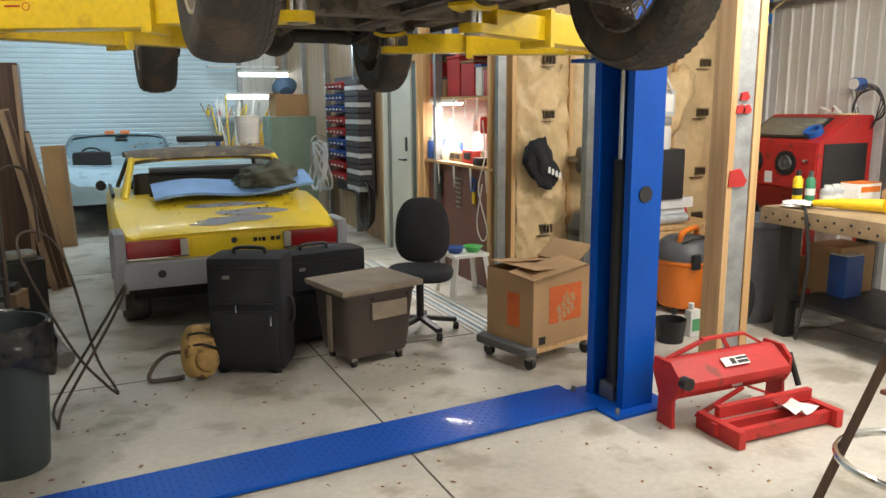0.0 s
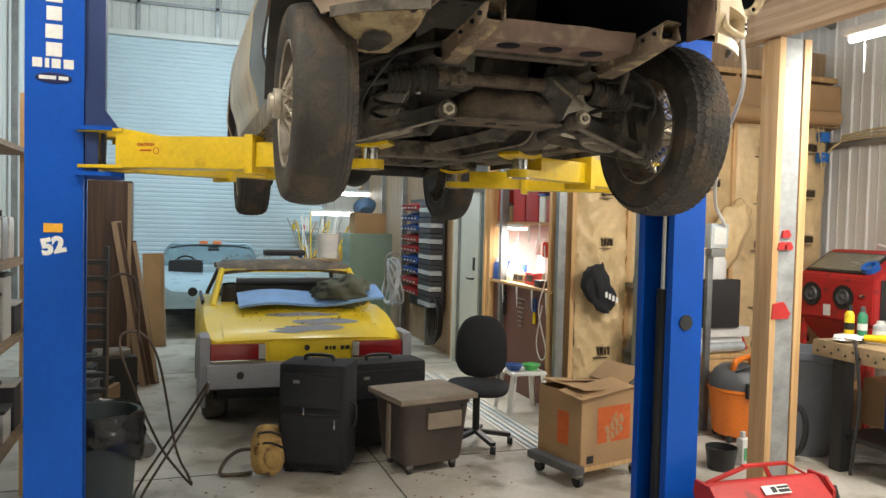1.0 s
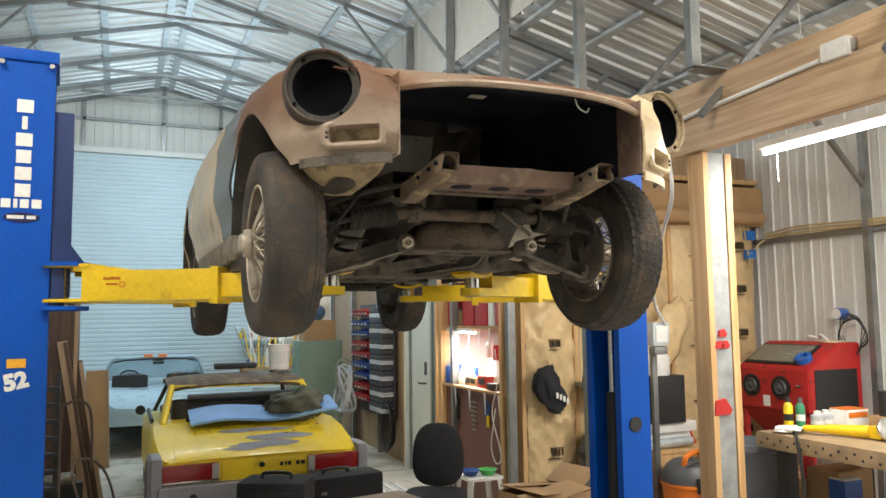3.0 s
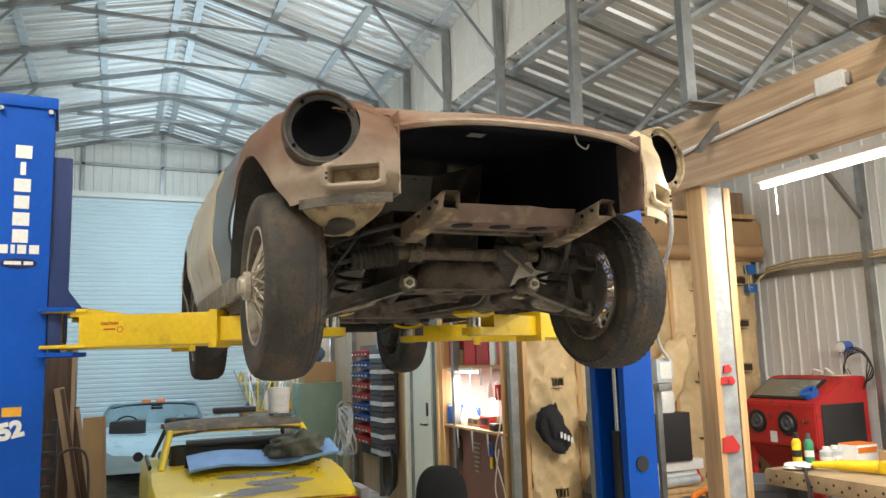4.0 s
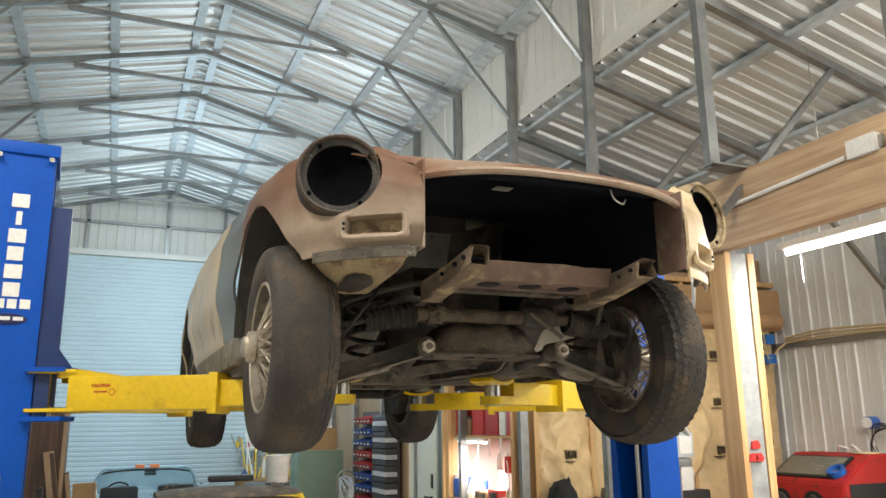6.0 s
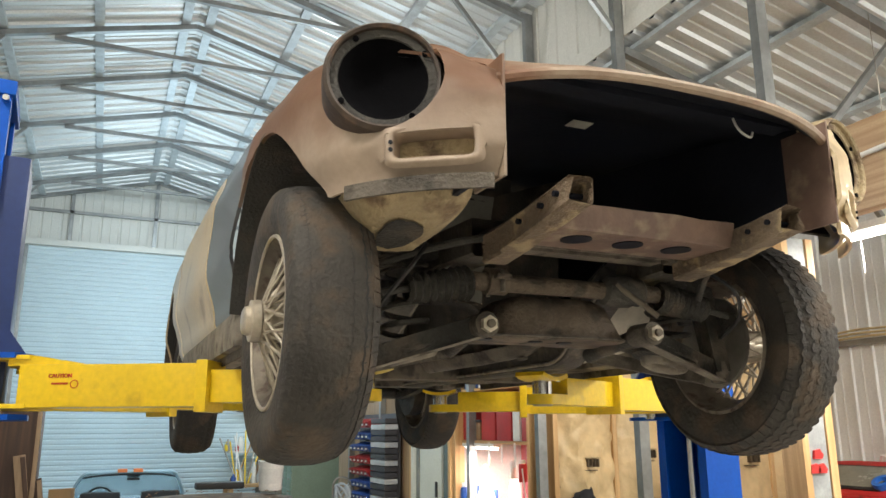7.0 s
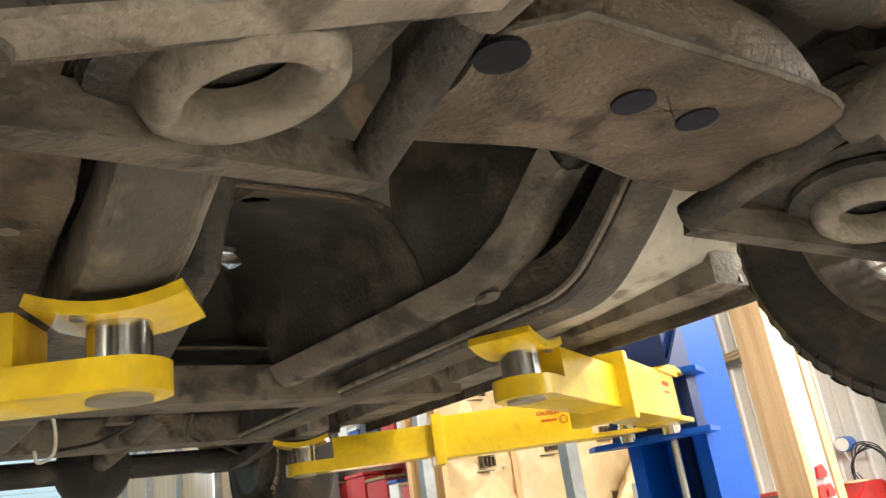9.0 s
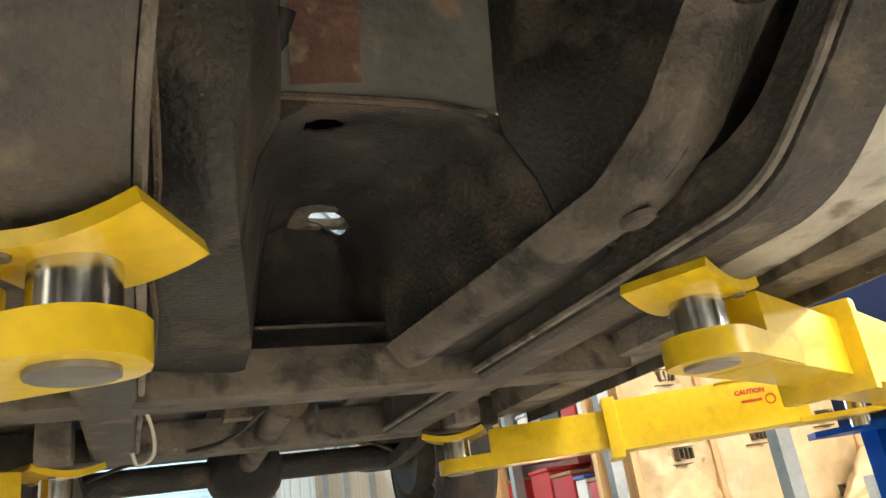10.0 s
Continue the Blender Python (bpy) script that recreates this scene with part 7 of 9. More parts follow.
def suitcase(label, c, yaw, w, d, h, group="suitcases on the floor"):
    m = Matrix.Translation(c) @ Matrix.Rotation(radians(yaw), 4, "Z")
    t = thing("suitcase", label, "suitcase", c, group)
    part("body", boxed((0, 0, h / 2 + 0.03), (w, d, h), 0.035, m=m), BLACK_CLOTH, t)
    part("front_pocket", boxed((0, -d / 2 - 0.012, h * 0.34), (w * 0.86, 0.04, h * 0.46), 0.018, m=m), BLACK_CLOTH, t)
    part("upper_pocket", boxed((0, -d / 2 - 0.008, h * 0.80), (w * 0.86, 0.026, h * 0.30), 0.012, m=m), BLACK_CLOTH, t)
    for z in (h * 0.58, h * 0.65, h * 0.96):
        part("zip", boxed((0, -d / 2 - 0.026, z), (w * 0.8, 0.004, 0.008), 0.001, m=m), BLACK, t)
    part("zip_puller", boxed((w * 0.36, -d / 2 - 0.034, h * 0.50), (0.010, 0.004, 0.06), 0.001, m=m), CHROME, t, "small metal puller")
    part("zip_puller", boxed((-w * 0.1, -d / 2 - 0.034, h * 0.61), (0.010, 0.004, 0.05), 0.001, m=m), CHROME, t, "small metal puller")
    part("name_badge", boxed((-w * 0.22, -d / 2 - 0.023, h * 0.88), (0.045, 0.003, 0.022), 0.001, m=m), STEEL, t, "metal badge")
    part("handle", tube(bm_new(), [m @ Vector(p) for p in curve_pts([(-0.10, 0, h + 0.03), (-0.08, 0, h + 0.065), (0.08, 0, h + 0.065), (0.10, 0, h + 0.03)], 5)], 0.012, 8), BLACK, t)
    part("side_handle", tube(bm_new(), [m @ Vector(p) for p in curve_pts([(w / 2, 0, h * 0.42), (w / 2 + 0.03, 0, h * 0.46), (w / 2 + 0.03, 0, h * 0.62), (w / 2, 0, h * 0.66)], 5)], 0.011, 8), BLACK, t)
    for sx in (-1, 1):
        part("caster", rod(bm_new(), m @ Vector((sx * (w / 2 - 0.06), d / 2 - 0.04, 0.02)), m @ Vector((sx * (w / 2 - 0.04), d / 2 - 0.04, 0.02)), 0.02), BLACK, t)
        part("foot", boxed((sx * (w / 2 - 0.06), -d / 2 + 0.05, 0.015), (0.05, 0.03, 0.03), 0.005, m=m), BLACK, t)
    return t


suitcase("upright black fabric suitcase with zipped pockets", (-0.10, 2.92, 0), -27, 0.46, 0.31, 0.71)
suitcase("wide black fabric suitcase standing on its side", (0.42, 3.35, 0), 8, 0.68, 0.26, 0.62)

TOTE = material("brown_plastic", (0.085, 0.065, 0.055), 0.5, var=0.1, bump=0.03)
TOTE_LID = material("dusty_lid", (0.30, 0.24, 0.18), 0.7, var=0.2, scale=6, bump=0.08)
m = Matrix.Translation((0.60, 2.80, 0)) @ Matrix.Rotation(radians(12), 4, "Z")
tote = thing("storage_tote", "brown plastic storage tote with a dusty lid on casters", "storage tote", (0.60, 2.80, 0))
rings = []
for z, w, d in ((0.07, 0.44, 0.37), (0.10, 0.46, 0.39), (0.46, 0.53, 0.45), (0.47, 0.55, 0.47), (0.50, 0.55, 0.47)):
    rings.append([m @ Vector((w / 2 * math.copysign(abs(math.cos(a)) ** 0.25, math.cos(a)), d / 2 * math.copysign(abs(math.sin(a)) ** 0.25, math.sin(a)), z)) for a in [2 * math.pi * (k + 0.5) / 40 for k in range(40)]])
bm = sheet(bm_new(), rings, closed=True)
bm.faces.new([v for v in list(bm.verts)[:40]][::-1])
part("tub", bm, TOTE, tote, smooth=50)
part("lid", boxed((0, 0, 0.515), (0.60, 0.51, 0.04), 0.016, m=m), TOTE_LID, tote, "dusty grey-brown lid")
part("label_panel", boxed((0.05, -0.228, 0.37), (0.26, 0.02, 0.11), 0.008, m=m), TOTE_LID, tote)
for x in (-0.08, 0.18):
    part("lid_hole", rod(bm_new(), m @ Vector((x, -0.234, 0.455)), m @ Vector((x, -0.238, 0.455)), 0.010), BLACK, tote)
part("strap", boxed((-0.268, -0.02, 0.30), (0.012, 0.05, 0.40), 0.004, m=m), TOTE_LID, tote)
for x in (-0.17, 0.17):
    for y in (-0.14, 0.14):
        k = part("caster", rod(bm_new(), m @ Vector((x - 0.012, y, 0.028)), m @ Vector((x + 0.012, y, 0.028)), 0.028), BLACK, tote)
        part("caster_fork", boxed((x, y, 0.055), (0.045, 0.04, 0.035), 0.006, m=m), STEEL, k)

chair = thing("office_chair", "black fabric swivel office chair", "office chair", (1.17, 3.25, 0))
m = Matrix.Translation((1.15, 3.16, 0)) @ Matrix.Rotation(radians(-28), 4, "Z")
for k in range(5):
    a = 2 * math.pi * k / 5 + 0.3
    leg = part("base_arm", beam(bm_new(), m @ Vector((0.02 * math.cos(a), 0.02 * math.sin(a), 0.11)), m @ Vector((0.27 * math.cos(a), 0.27 * math.sin(a), 0.075)), 0.045, 0.03), BLACK, chair)
    part("caster", rod(bm_new(), m @ Vector((0.27 * math.cos(a) - 0.02, 0.27 * math.sin(a), 0.028)), m @ Vector((0.27 * math.cos(a) + 0.02, 0.27 * math.sin(a), 0.028)), 0.028), BLACK, leg)
part("gas_column", rod(bm_new(), m @ Vector((0, 0, 0.09)), m @ Vector((0, 0, 0.40)), 0.028), BLACK, chair)
bm = bm_new()
bmesh.ops.create_uvsphere(bm, u_segments=28, v_segments=14, radius=1.0, matrix=Matrix.Identity(4))
for v in bm.verts:
    v.co = m @ Vector((0.245 * math.copysign(abs(v.co.x) ** 0.6, v.co.x), 0.23 * math.copysign(abs(v.co.y) ** 0.6, v.co.y), 0.445 + 0.05 * math.copysign(abs(v.co.z) ** 0.7, v.co.z)))
part("seat", bm, BLACK_CLOTH, chair, smooth=60)
bm = bm_new()
bmesh.ops.create_uvsphere(bm, u_segments=28, v_segments=20, radius=1.0)
for v in bm.verts:
    x, z = 0.205 * math.copysign(abs(v.co.x) ** 0.7, v.co.x) * (1 - 0.12 * v.co.z), 0.72 + 0.245 * math.copysign(abs(v.co.z) ** 0.75, v.co.z)
    v.co = m @ Vector((x, 0.24 + 0.045 * v.co.y + 0.5 * x * x - 0.10 * (0.72 - z) * 0.6, z))
part("backrest", bm, BLACK_CLOTH, chair, smooth=60)
part("back_bar", tube(bm_new(), [m @ Vector(p) for p in curve_pts([(0, 0.05, 0.39), (0, 0.24, 0.38), (0, 0.30, 0.46), (0, 0.28, 0.66)], 5)], 0.02, 8), BLACK, chair)

m = Matrix.Translation((1.66, 2.36, 0)) @ Matrix.Rotation(radians(14), 4, "Z")
dolly = thing("furniture_dolly", "carpeted furniture dolly on grey casters", "dolly", (1.66, 2.36, 0))
part("deck", boxed((-0.02, 0, 0.115), (0.56, 0.44, 0.03), 0.005, m=m), STUD, dolly)
part("rail", boxed((-0.29, 0, 0.12), (0.09, 0.48, 0.055), 0.015, m=m), material("grey_carpet", (0.12, 0.12, 0.12), 0.95, bump=0.3), dolly)
for x in (-0.26, 0.26):
    for y in (-0.19, 0.19):
        k = part("caster", rod(bm_new(), m @ Vector((x - 0.015, y, 0.04)), m @ Vector((x + 0.015, y, 0.04)), 0.04), BLACK, dolly)
        part("caster_fork", boxed((x, y, 0.08), (0.05, 0.05, 0.04), 0.006, m=m), STEEL, k)
carton = thing("cardboard_box", "large open cardboard box with orange print on a dolly", "cardboard box", (1.66, 2.36, 0.13))
W, D, H = 0.52, 0.42, 0.47
for c, s in (((0, -D / 2, H / 2), (W, 0.006, H)), ((0, D / 2, H / 2), (W, 0.006, H)), ((-W / 2, 0, H / 2), (0.006, D, H)), ((W / 2, 0, H / 2), (0.006, D, H)), ((0, 0, 0.003), (W, D, 0.006))):
    part("side_panel", boxed((c[0], c[1], c[2] + 0.132), s, m=m), CARD, carton, smooth=None)
for c, s, e in (((-0.05, -0.13, 0.615), (0.52, 0.22, 0.006), (7, -4, 3)), ((0.02, 0.12, 0.618), (0.50, 0.20, 0.006), (-9, 5, -2)), ((-0.13, 0.0, 0.628), (0.24, 0.38, 0.006), (2, 6, 4)), ((0.30, 0.05, 0.66), (0.20, 0.36, 0.006), (0, -32, 0))):
    part("flap", boxed((0, 0, 0), s, 0.002, m=m @ Matrix.Translation(c) @ Euler([radians(a) for a in e]).to_matrix().to_4x4()), CARD, carton)
ORANGE_INK = material("orange_print", (0.62, 0.13, 0.03), 0.8, var=0.1, scale=20)
CARD_INK = material("card_reverse", (0.42, 0.26, 0.13), 0.8)
LOGO = m @ Matrix.Translation((0.03, -D / 2 - 0.0045, 0.39)) @ Matrix.Rotation(radians(90), 4, "X")
part("print_square", box(bm_new(), (0, 0, 0), (0.30, 0.24, 0.001), m=LOGO), ORANGE_INK, carton, "orange printed square")
bm = bm_new()
for y, w, h in ((0.055, 0.06, 0.03), (0.005, 0.19, 0.055), (-0.055, 0.17, 0.05)):
    n = 3 if w < 0.1 else 4
    for k in range(n):
        box(bm, (-w / 2 + w * (k + 0.5) / n + 0.3 * y, y - 0.02 + 0.5 * (k / n) * 0.05, 0.001), (w / n * 0.7, h, 0.0012), m=LOGO @ Matrix.Rotation(radians(20), 4, "Z"))
part("print_mark", bm, CARD_INK, carton)
part("side_print", boxed((-W / 2 - 0.0045, -0.04, 0.36), (0.001, 0.11, 0.22), m=m), ORANGE_INK, carton)
part("recycle_mark", boxed((-0.18, -D / 2 - 0.0045, 0.175), (0.06, 0.001, 0.05), m=m), INK, carton)

pack = thing("backpack", "small tan and brown toy-like backpack lying on the floor", "backpack", (-0.46, 2.86, 0))
TAN = material("tan_cloth", (0.46, 0.29, 0.10), 0.85, var=0.35, scale=9, bump=0.3, fine=120, second=(0.16, 0.09, 0.04), amount=0.3)
m = Matrix.Translation((-0.44, 2.86, 0.17)) @ Euler((radians(-18), radians(16), radians(28))).to_matrix().to_4x4()
bm = bm_new()
bmesh.ops.create_uvsphere(bm, u_segments=24, v_segments=16, radius=1.0)
for v in bm.verts:
    c = v.co
    v.co = m @ (Vector((0.12 * math.copysign(abs(c.x) ** 0.7, c.x), 0.075 * math.copysign(abs(c.y) ** 0.7, c.y), 0.165 * math.copysign(abs(c.z) ** 0.8, c.z))) * (1 + 0.07 * noise.noise(c * 3)))
part("bag", bm, TAN, pack, smooth=60)
bm = bm_new()
bmesh.ops.create_uvsphere(bm, u_segments=18, v_segments=12, radius=1.0)
for v in bm.verts:
    c = v.co
    v.co = m @ Vector((0.085 * c.x, -0.07 + 0.035 * c.y, -0.06 + 0.075 * c.z))
part("pocket", bm, TAN, pack, smooth=60)
for z in (0.02, 0.09):
    part("strap", tube(bm_new(), [m @ Vector(p) for p in curve_pts([(-0.11, -0.03, z), (-0.05, -0.085, z + 0.01), (0.05, -0.085, z - 0.01), (0.11, -0.03, z)], 5)], 0.008, 6), BLACK, pack)
part("shoulder_strap", tube(bm_new(), curve_pts([(-0.52, 2.93, 0.16), (-0.62, 2.98, 0.14), (-0.70, 2.96, 0.09), (-0.74, 2.90, 0.02), (-0.64, 2.88, 0.01), (-0.54, 2.87, 0.02)], 6), 0.014, 6), material("strap_brown", (0.13, 0.10, 0.08), 0.8), pack)

bin_ = thing("trash_bin", "dark green-grey ribbed trash bin with a black liner bag", "trash bin", (-1.40, 2.02, 0))
BIN_GREEN = material("bin_green_grey", (0.045, 0.06, 0.062), 0.5, var=0.1)
prof = [(0.155, 0.0), (0.16, 0.01), (0.205, 0.66), (0.215, 0.665), (0.215, 0.69), (0.198, 0.69), (0.150, 0.02), (0.0005, 0.02)]
bm = lathe(bm_new(), prof, Matrix.Translation((-1.40, 2.02, 0)), 48)
for i, v in enumerate(bm.verts):
    a = math.atan2(v.co.y - 2.02, v.co.x + 1.40)
    if 0.01 < v.co.z < 0.64:
        k = 1 + 0.012 * math.copysign(1, math.sin(12 * a))
        v.co.x, v.co.y = -1.40 + (v.co.x + 1.40) * k, 2.02 + (v.co.y - 2.02) * k
part("bin", bm, BIN_GREEN, bin_, smooth=30)
rows = []
for i in range(20):
    t = i / 19
    row = []
    for k in range(60):
        a = 2 * math.pi * k / 60
        hang = 0.16 + 0.12 * (0.5 + 0.5 * math.sin(2.2 * a + 0.5))
        if t < 0.4:
            z, r = 0.55 + 0.16 * t / 0.4, 0.19 + 0.03 * t / 0.4
        else:
            u = (t - 0.4) / 0.6
            z, r = 0.71 - hang * u, 0.222 + 0.012 * math.sin(3 * u)
        w = 0.010 * noise.noise(Vector((a * 3, t * 9, 1.0))) + 0.006 * noise.noise(Vector((a * 9, t * 14, 4.0)))
        row.append((-1.40 + (r + w) * math.cos(a), 2.02 + (r + w) * math.sin(a), z + w))
    rows.append(row)
part("liner_bag", sheet(bm_new(), rows, closed=True), material("bag_film", (0.014, 0.015, 0.016), 0.22, bump=0.5, fine=25), bin_, "shiny black liner bag", smooth=80)

stand = thing("folding_frame", "bent steel wire folding chair frame without its seat", "chair frame", (-1.05, 2.5, 0))
IRON = material("brown_iron", (0.10, 0.075, 0.06), 0.5, metal=0.6)
for pts in ([(-1.22, 2.36, 0.01), (-1.18, 2.42, 0.12), (-0.95, 2.48, 0.48), (-0.86, 2.42, 0.66), (-0.84, 2.52, 0.70), (-0.95, 2.62, 0.50), (-1.20, 2.70, 0.10), (-1.25, 2.62, 0.01), (-1.22, 2.40, 0.01)],
            [(-0.92, 2.76, 0.01), (-0.98, 2.70, 0.10), (-1.12, 2.62, 0.34), (-1.30, 2.60, 0.80), (-1.33, 2.66, 0.98), (-1.22, 2.72, 0.98), (-1.12, 2.74, 0.80), (-1.02, 2.90, 0.22), (-0.94, 2.92, 0.02), (-0.92, 2.80, 0.01)],
            [(-1.42, 2.62, 0.02), (-1.40, 2.60, 0.7), (-1.40, 2.62, 1.25), (-1.36, 2.62, 1.34), (-1.28, 2.62, 1.34), (-1.24, 2.62, 1.25), (-1.23, 2.62, 0.95)]):
    part("bent_rod", tube(bm_new(), curve_pts(pts, 6), 0.008, 7), IRON, stand)

# ---- red folded machine on the floor ----
jack = thing("sheet_metal_roll", "red steel bench machine lying on the floor", "workshop machine", (2.0, 1.0, 0))
a, b = Vector((1.65, 1.09, 0)), Vector((2.40, 1.07, 0))
ex = (b - a).normalized()
ez = Vector((0, 0, 1))
ey = ez.cross(ex)
JM = Matrix(((ex.x, ey.x, 0, a.x), (ex.y, ey.y, 0, a.y), (0, 0, 1, 0), (0, 0, 0, 1)))
LN = (b - a).length
for x, h in ((0.0, 0.345), (LN, 0.345)):
    part("end_plate", prism(bm_new(), [(-0.07, 0), (0.05, 0), (0.045, h * 0.45), (0.10, h * 0.8), (0.09, h), (-0.04, h), (-0.10, h * 0.84), (-0.10, h * 0.6), (-0.06, h * 0.4)], 0.02, JM @ Matrix.Translation((x - 0.01, 0, 0)) @ Matrix.Rotation(radians(90), 4, "X") @ Matrix.Rotation(radians(90), 4, "Y") @ Matrix.Diagonal((1, 1, 1, 1))), RED, jack)
rows = [[JM @ Vector((x, yy, zz)) for yy, zz in ((-0.115, 0.205), (-0.12, 0.245), (-0.118, 0.252), (0.0, 0.335), (0.03, 0.342), (0.09, 0.325))] for x in (0.02, 0.2, 0.4, 0.6, LN - 0.02)]
part("cover_plate", thicken(sheet(bm_new(), rows), 0.012), RED, jack, "folded red cover plate", smooth=30)
part("main_beam", boxed((LN / 2, -0.03, 0.19), (LN, 0.10, 0.055), 0.008, m=JM), RED, jack)
for x, x2, z in ((0.05, 0.30, 0.40), (LN - 0.05, 0.36, 0.40)):
    part("truss_rod", beam(bm_new(), JM @ Vector((x, 0.06, 0.33)), JM @ Vector((x2 if x < 0.1 else LN - x2 + 0.18, 0.07, z)), 0.03, 0.012), RED, jack)
part("truss_post", beam(bm_new(), JM @ Vector((0.42, 0.07, 0.40)), JM @ Vector((0.46, 0.06, 0.33)), 0.02, 0.02), RED, jack)
part("truss_bar", beam(bm_new(), JM @ Vector((0.28, 0.07, 0.402)), JM @ Vector((LN - 0.18, 0.07, 0.402)), 0.03, 0.014), RED, jack)
for dy, z, x0, x1 in ((-0.24, 0.05, 0.10, LN + 0.06), (-0.34, 0.045, 0.14, LN + 0.02), (-0.20, 0.115, 0.16, LN + 0.04)):
    part("base_rail", beam(bm_new(), JM @ Vector((x0, dy, z)), JM @ Vector((x1, dy, z)), 0.035, 0.06), RED, jack)
for x in (0.14, LN + 0.04):
    part("base_foot", boxed((x, -0.25, 0.045), (0.045, 0.30, 0.09), 0.006, m=JM), RED, jack)
for x0, x1 in ((0.12, 0.42), (0.72, 0.46)):
    part("diagonal", beam(bm_new(), JM @ Vector((x0, -0.10, 0.06)), JM @ Vector((x1, -0.10, 0.17)), 0.025, 0.012), RED, jack)
part("knob", rod(bm_new(), JM @ Vector((0.02, -0.105, 0.262)), JM @ Vector((0.02, -0.15, 0.262)), 0.034, n=20), BLACK, jack, "black hand knob")
part("hand_lever", rod(bm_new(), JM @ Vector((LN + 0.03, -0.06, 0.30)), JM @ Vector((LN + 0.05, -0.12, 0.13)), 0.016), BLACK, jack, "black lever grip")
lab = Matrix.Translation(JM @ Vector((0.40, -0.055, 0.3035))) @ JM.to_3x3().to_4x4() @ Matrix.Rotation(radians(35), 4, "X") @ Matrix.Translation((0, 0, 0.004))
part("maker_label", box(bm_new(), (0, 0, 0.002), (0.17, 0.055, 0.001), m=lab), PAPER, jack, "white printed label")
bm = bm_new()
box(bm, (0.045, 0.012, 0.0032), (0.075, 0.014, 0.001), m=lab)
box(bm, (0.045, -0.010, 0.0032), (0.075, 0.018, 0.001), m=lab)
box(bm, (-0.018, 0, 0.0032), (0.032, 0.036, 0.001), m=lab)
part("label_print", bm, INK, jack)
part("label_small", boxed((0.40, -0.082, 0.19), (0.07, 0.002, 0.03), m=JM), PAPER, jack)
part("paper_tag", sheet(bm_new(), [[JM @ Vector((0.52 + 0.04 * i, -0.36 + 0.07 * j, 0.10 + 0.02 * math.sin(i * 2 + j))) for j in range(3)] for i in range(5)]), PAPER, jack, "loose paper tag")

# ---- side bay: vacuum, bins, cabinet, bench ----
ORANGE = material("orange_plastic", (0.78, 0.20, 0.02), 0.4, var=0.06)
GREY_P = material("grey_plastic", (0.08, 0.083, 0.088), 0.5, var=0.1)
vac = thing("shop_vacuum", "orange shop vacuum with a dark grey motor head", "vacuum", (3.30, 2.80, 0))
vm = Matrix.Translation((3.30, 2.80, 0))
part("drum", lathe(bm_new(), [(0.0005, 0.05), (0.19, 0.05), (0.205, 0.08), (0.235, 0.40), (0.25, 0.41), (0.25, 0.43), (0.0005, 0.43)], vm, 40), ORANGE, vac)
part("head", lathe(bm_new(), [(0.245, 0.43), (0.245, 0.48), (0.20, 0.56), (0.15, 0.60), (0.0005, 0.61)], vm, 40), GREY_P, vac)
part("handle", tube(bm_new(), curve_pts([(3.16, 2.72, 0.58), (3.18, 2.70, 0.655), (3.40, 2.80, 0.66), (3.43, 2.84, 0.58)], 6), 0.024, 8), ORANGE, vac)
part("latch", boxed((3.20, 2.565, 0.44), (0.07, 0.03, 0.12), 0.01), BLACK, vac)
part("cord", tube(bm_new(), curve_pts([(3.15, 2.68, 0.57), (3.25, 2.62, 0.62), (3.38, 2.66, 0.60), (3.42, 2.60, 0.50), (3.30, 2.57, 0.46)], 6), 0.007, 6), BLACK, vac)
for k in range(4):
    a = k * math.pi / 2 + 0.5
    part("caster", rod(bm_new(), (3.30 + 0.19 * math.cos(a) - 0.01, 2.80 + 0.19 * math.sin(a), 0.028), (3.30 + 0.19 * math.cos(a) + 0.015, 2.80 + 0.19 * math.sin(a), 0.028), 0.028), BLACK, vac)
gbin = thing("grey_bin", "large grey plastic bin standing behind the post", "bin", (3.55, 2.35, 0))
part("bin", lathe(bm_new(), [(0.20, 0.0), (0.25, 0.72), (0.275, 0.74), (0.275, 0.79), (0.25, 0.79), (0.19, 0.04), (0.0005, 0.04)], Matrix.Translation((3.58, 2.42, 0)), 36), material("bin_grey", (0.15, 0.165, 0.19), 0.5), gbin)
part("hoop_hose", tube(bm_new(), [(3.32 + 0.02 * math.sin(a), 2.22 + 0.10 * math.cos(a), 0.22 + 0.17 * math.sin(a)) for a in [2 * math.pi * i / 24 for i in range(24)]], 0.022, 8, closed=True), BLACK, gbin, "black ribbed hose loop")
water = thing("water_tank", "white jug over a black box on a shelf", "jug", (3.35, 3.45, 0.8))
part("jug", lathe(bm_new(), [(0.0005, 0.0), (0.13, 0.0), (0.135, 0.02), (0.135, 0.16), (0.10, 0.22), (0.04, 0.25), (0.04, 0.28), (0.0005, 0.28)], Matrix.Translation((3.40, 3.35, 1.26)), 28), WHITE, water)
part("cap", rod(bm_new(), (3.40, 3.35, 1.54), (3.40, 3.35, 1.575), 0.035), GREY_P, water)
part("black_box", boxed((3.43, 3.35, 1.05), (0.36, 0.30, 0.42), 0.012), BLACK, water)
lshelf = thing("low_shelf", "low timber shelf with paper rolls", "shelf", (3.4, 3.4, 0))
part("shelf_board", boxed((3.55, 3.40, 0.60), (0.95, 0.5, 0.03), 0.004), STUD, lshelf)
for x in (3.12, 3.98):
    for y in (3.2, 3.6):
        part("leg", boxed((x, y, 0.30), (0.06, 0.04, 0.59), 0.004), STUD, lshelf)
part("apron", boxed((3.55, 3.16, 0.53), (0.95, 0.03, 0.10), 0.003), STUD, lshelf)
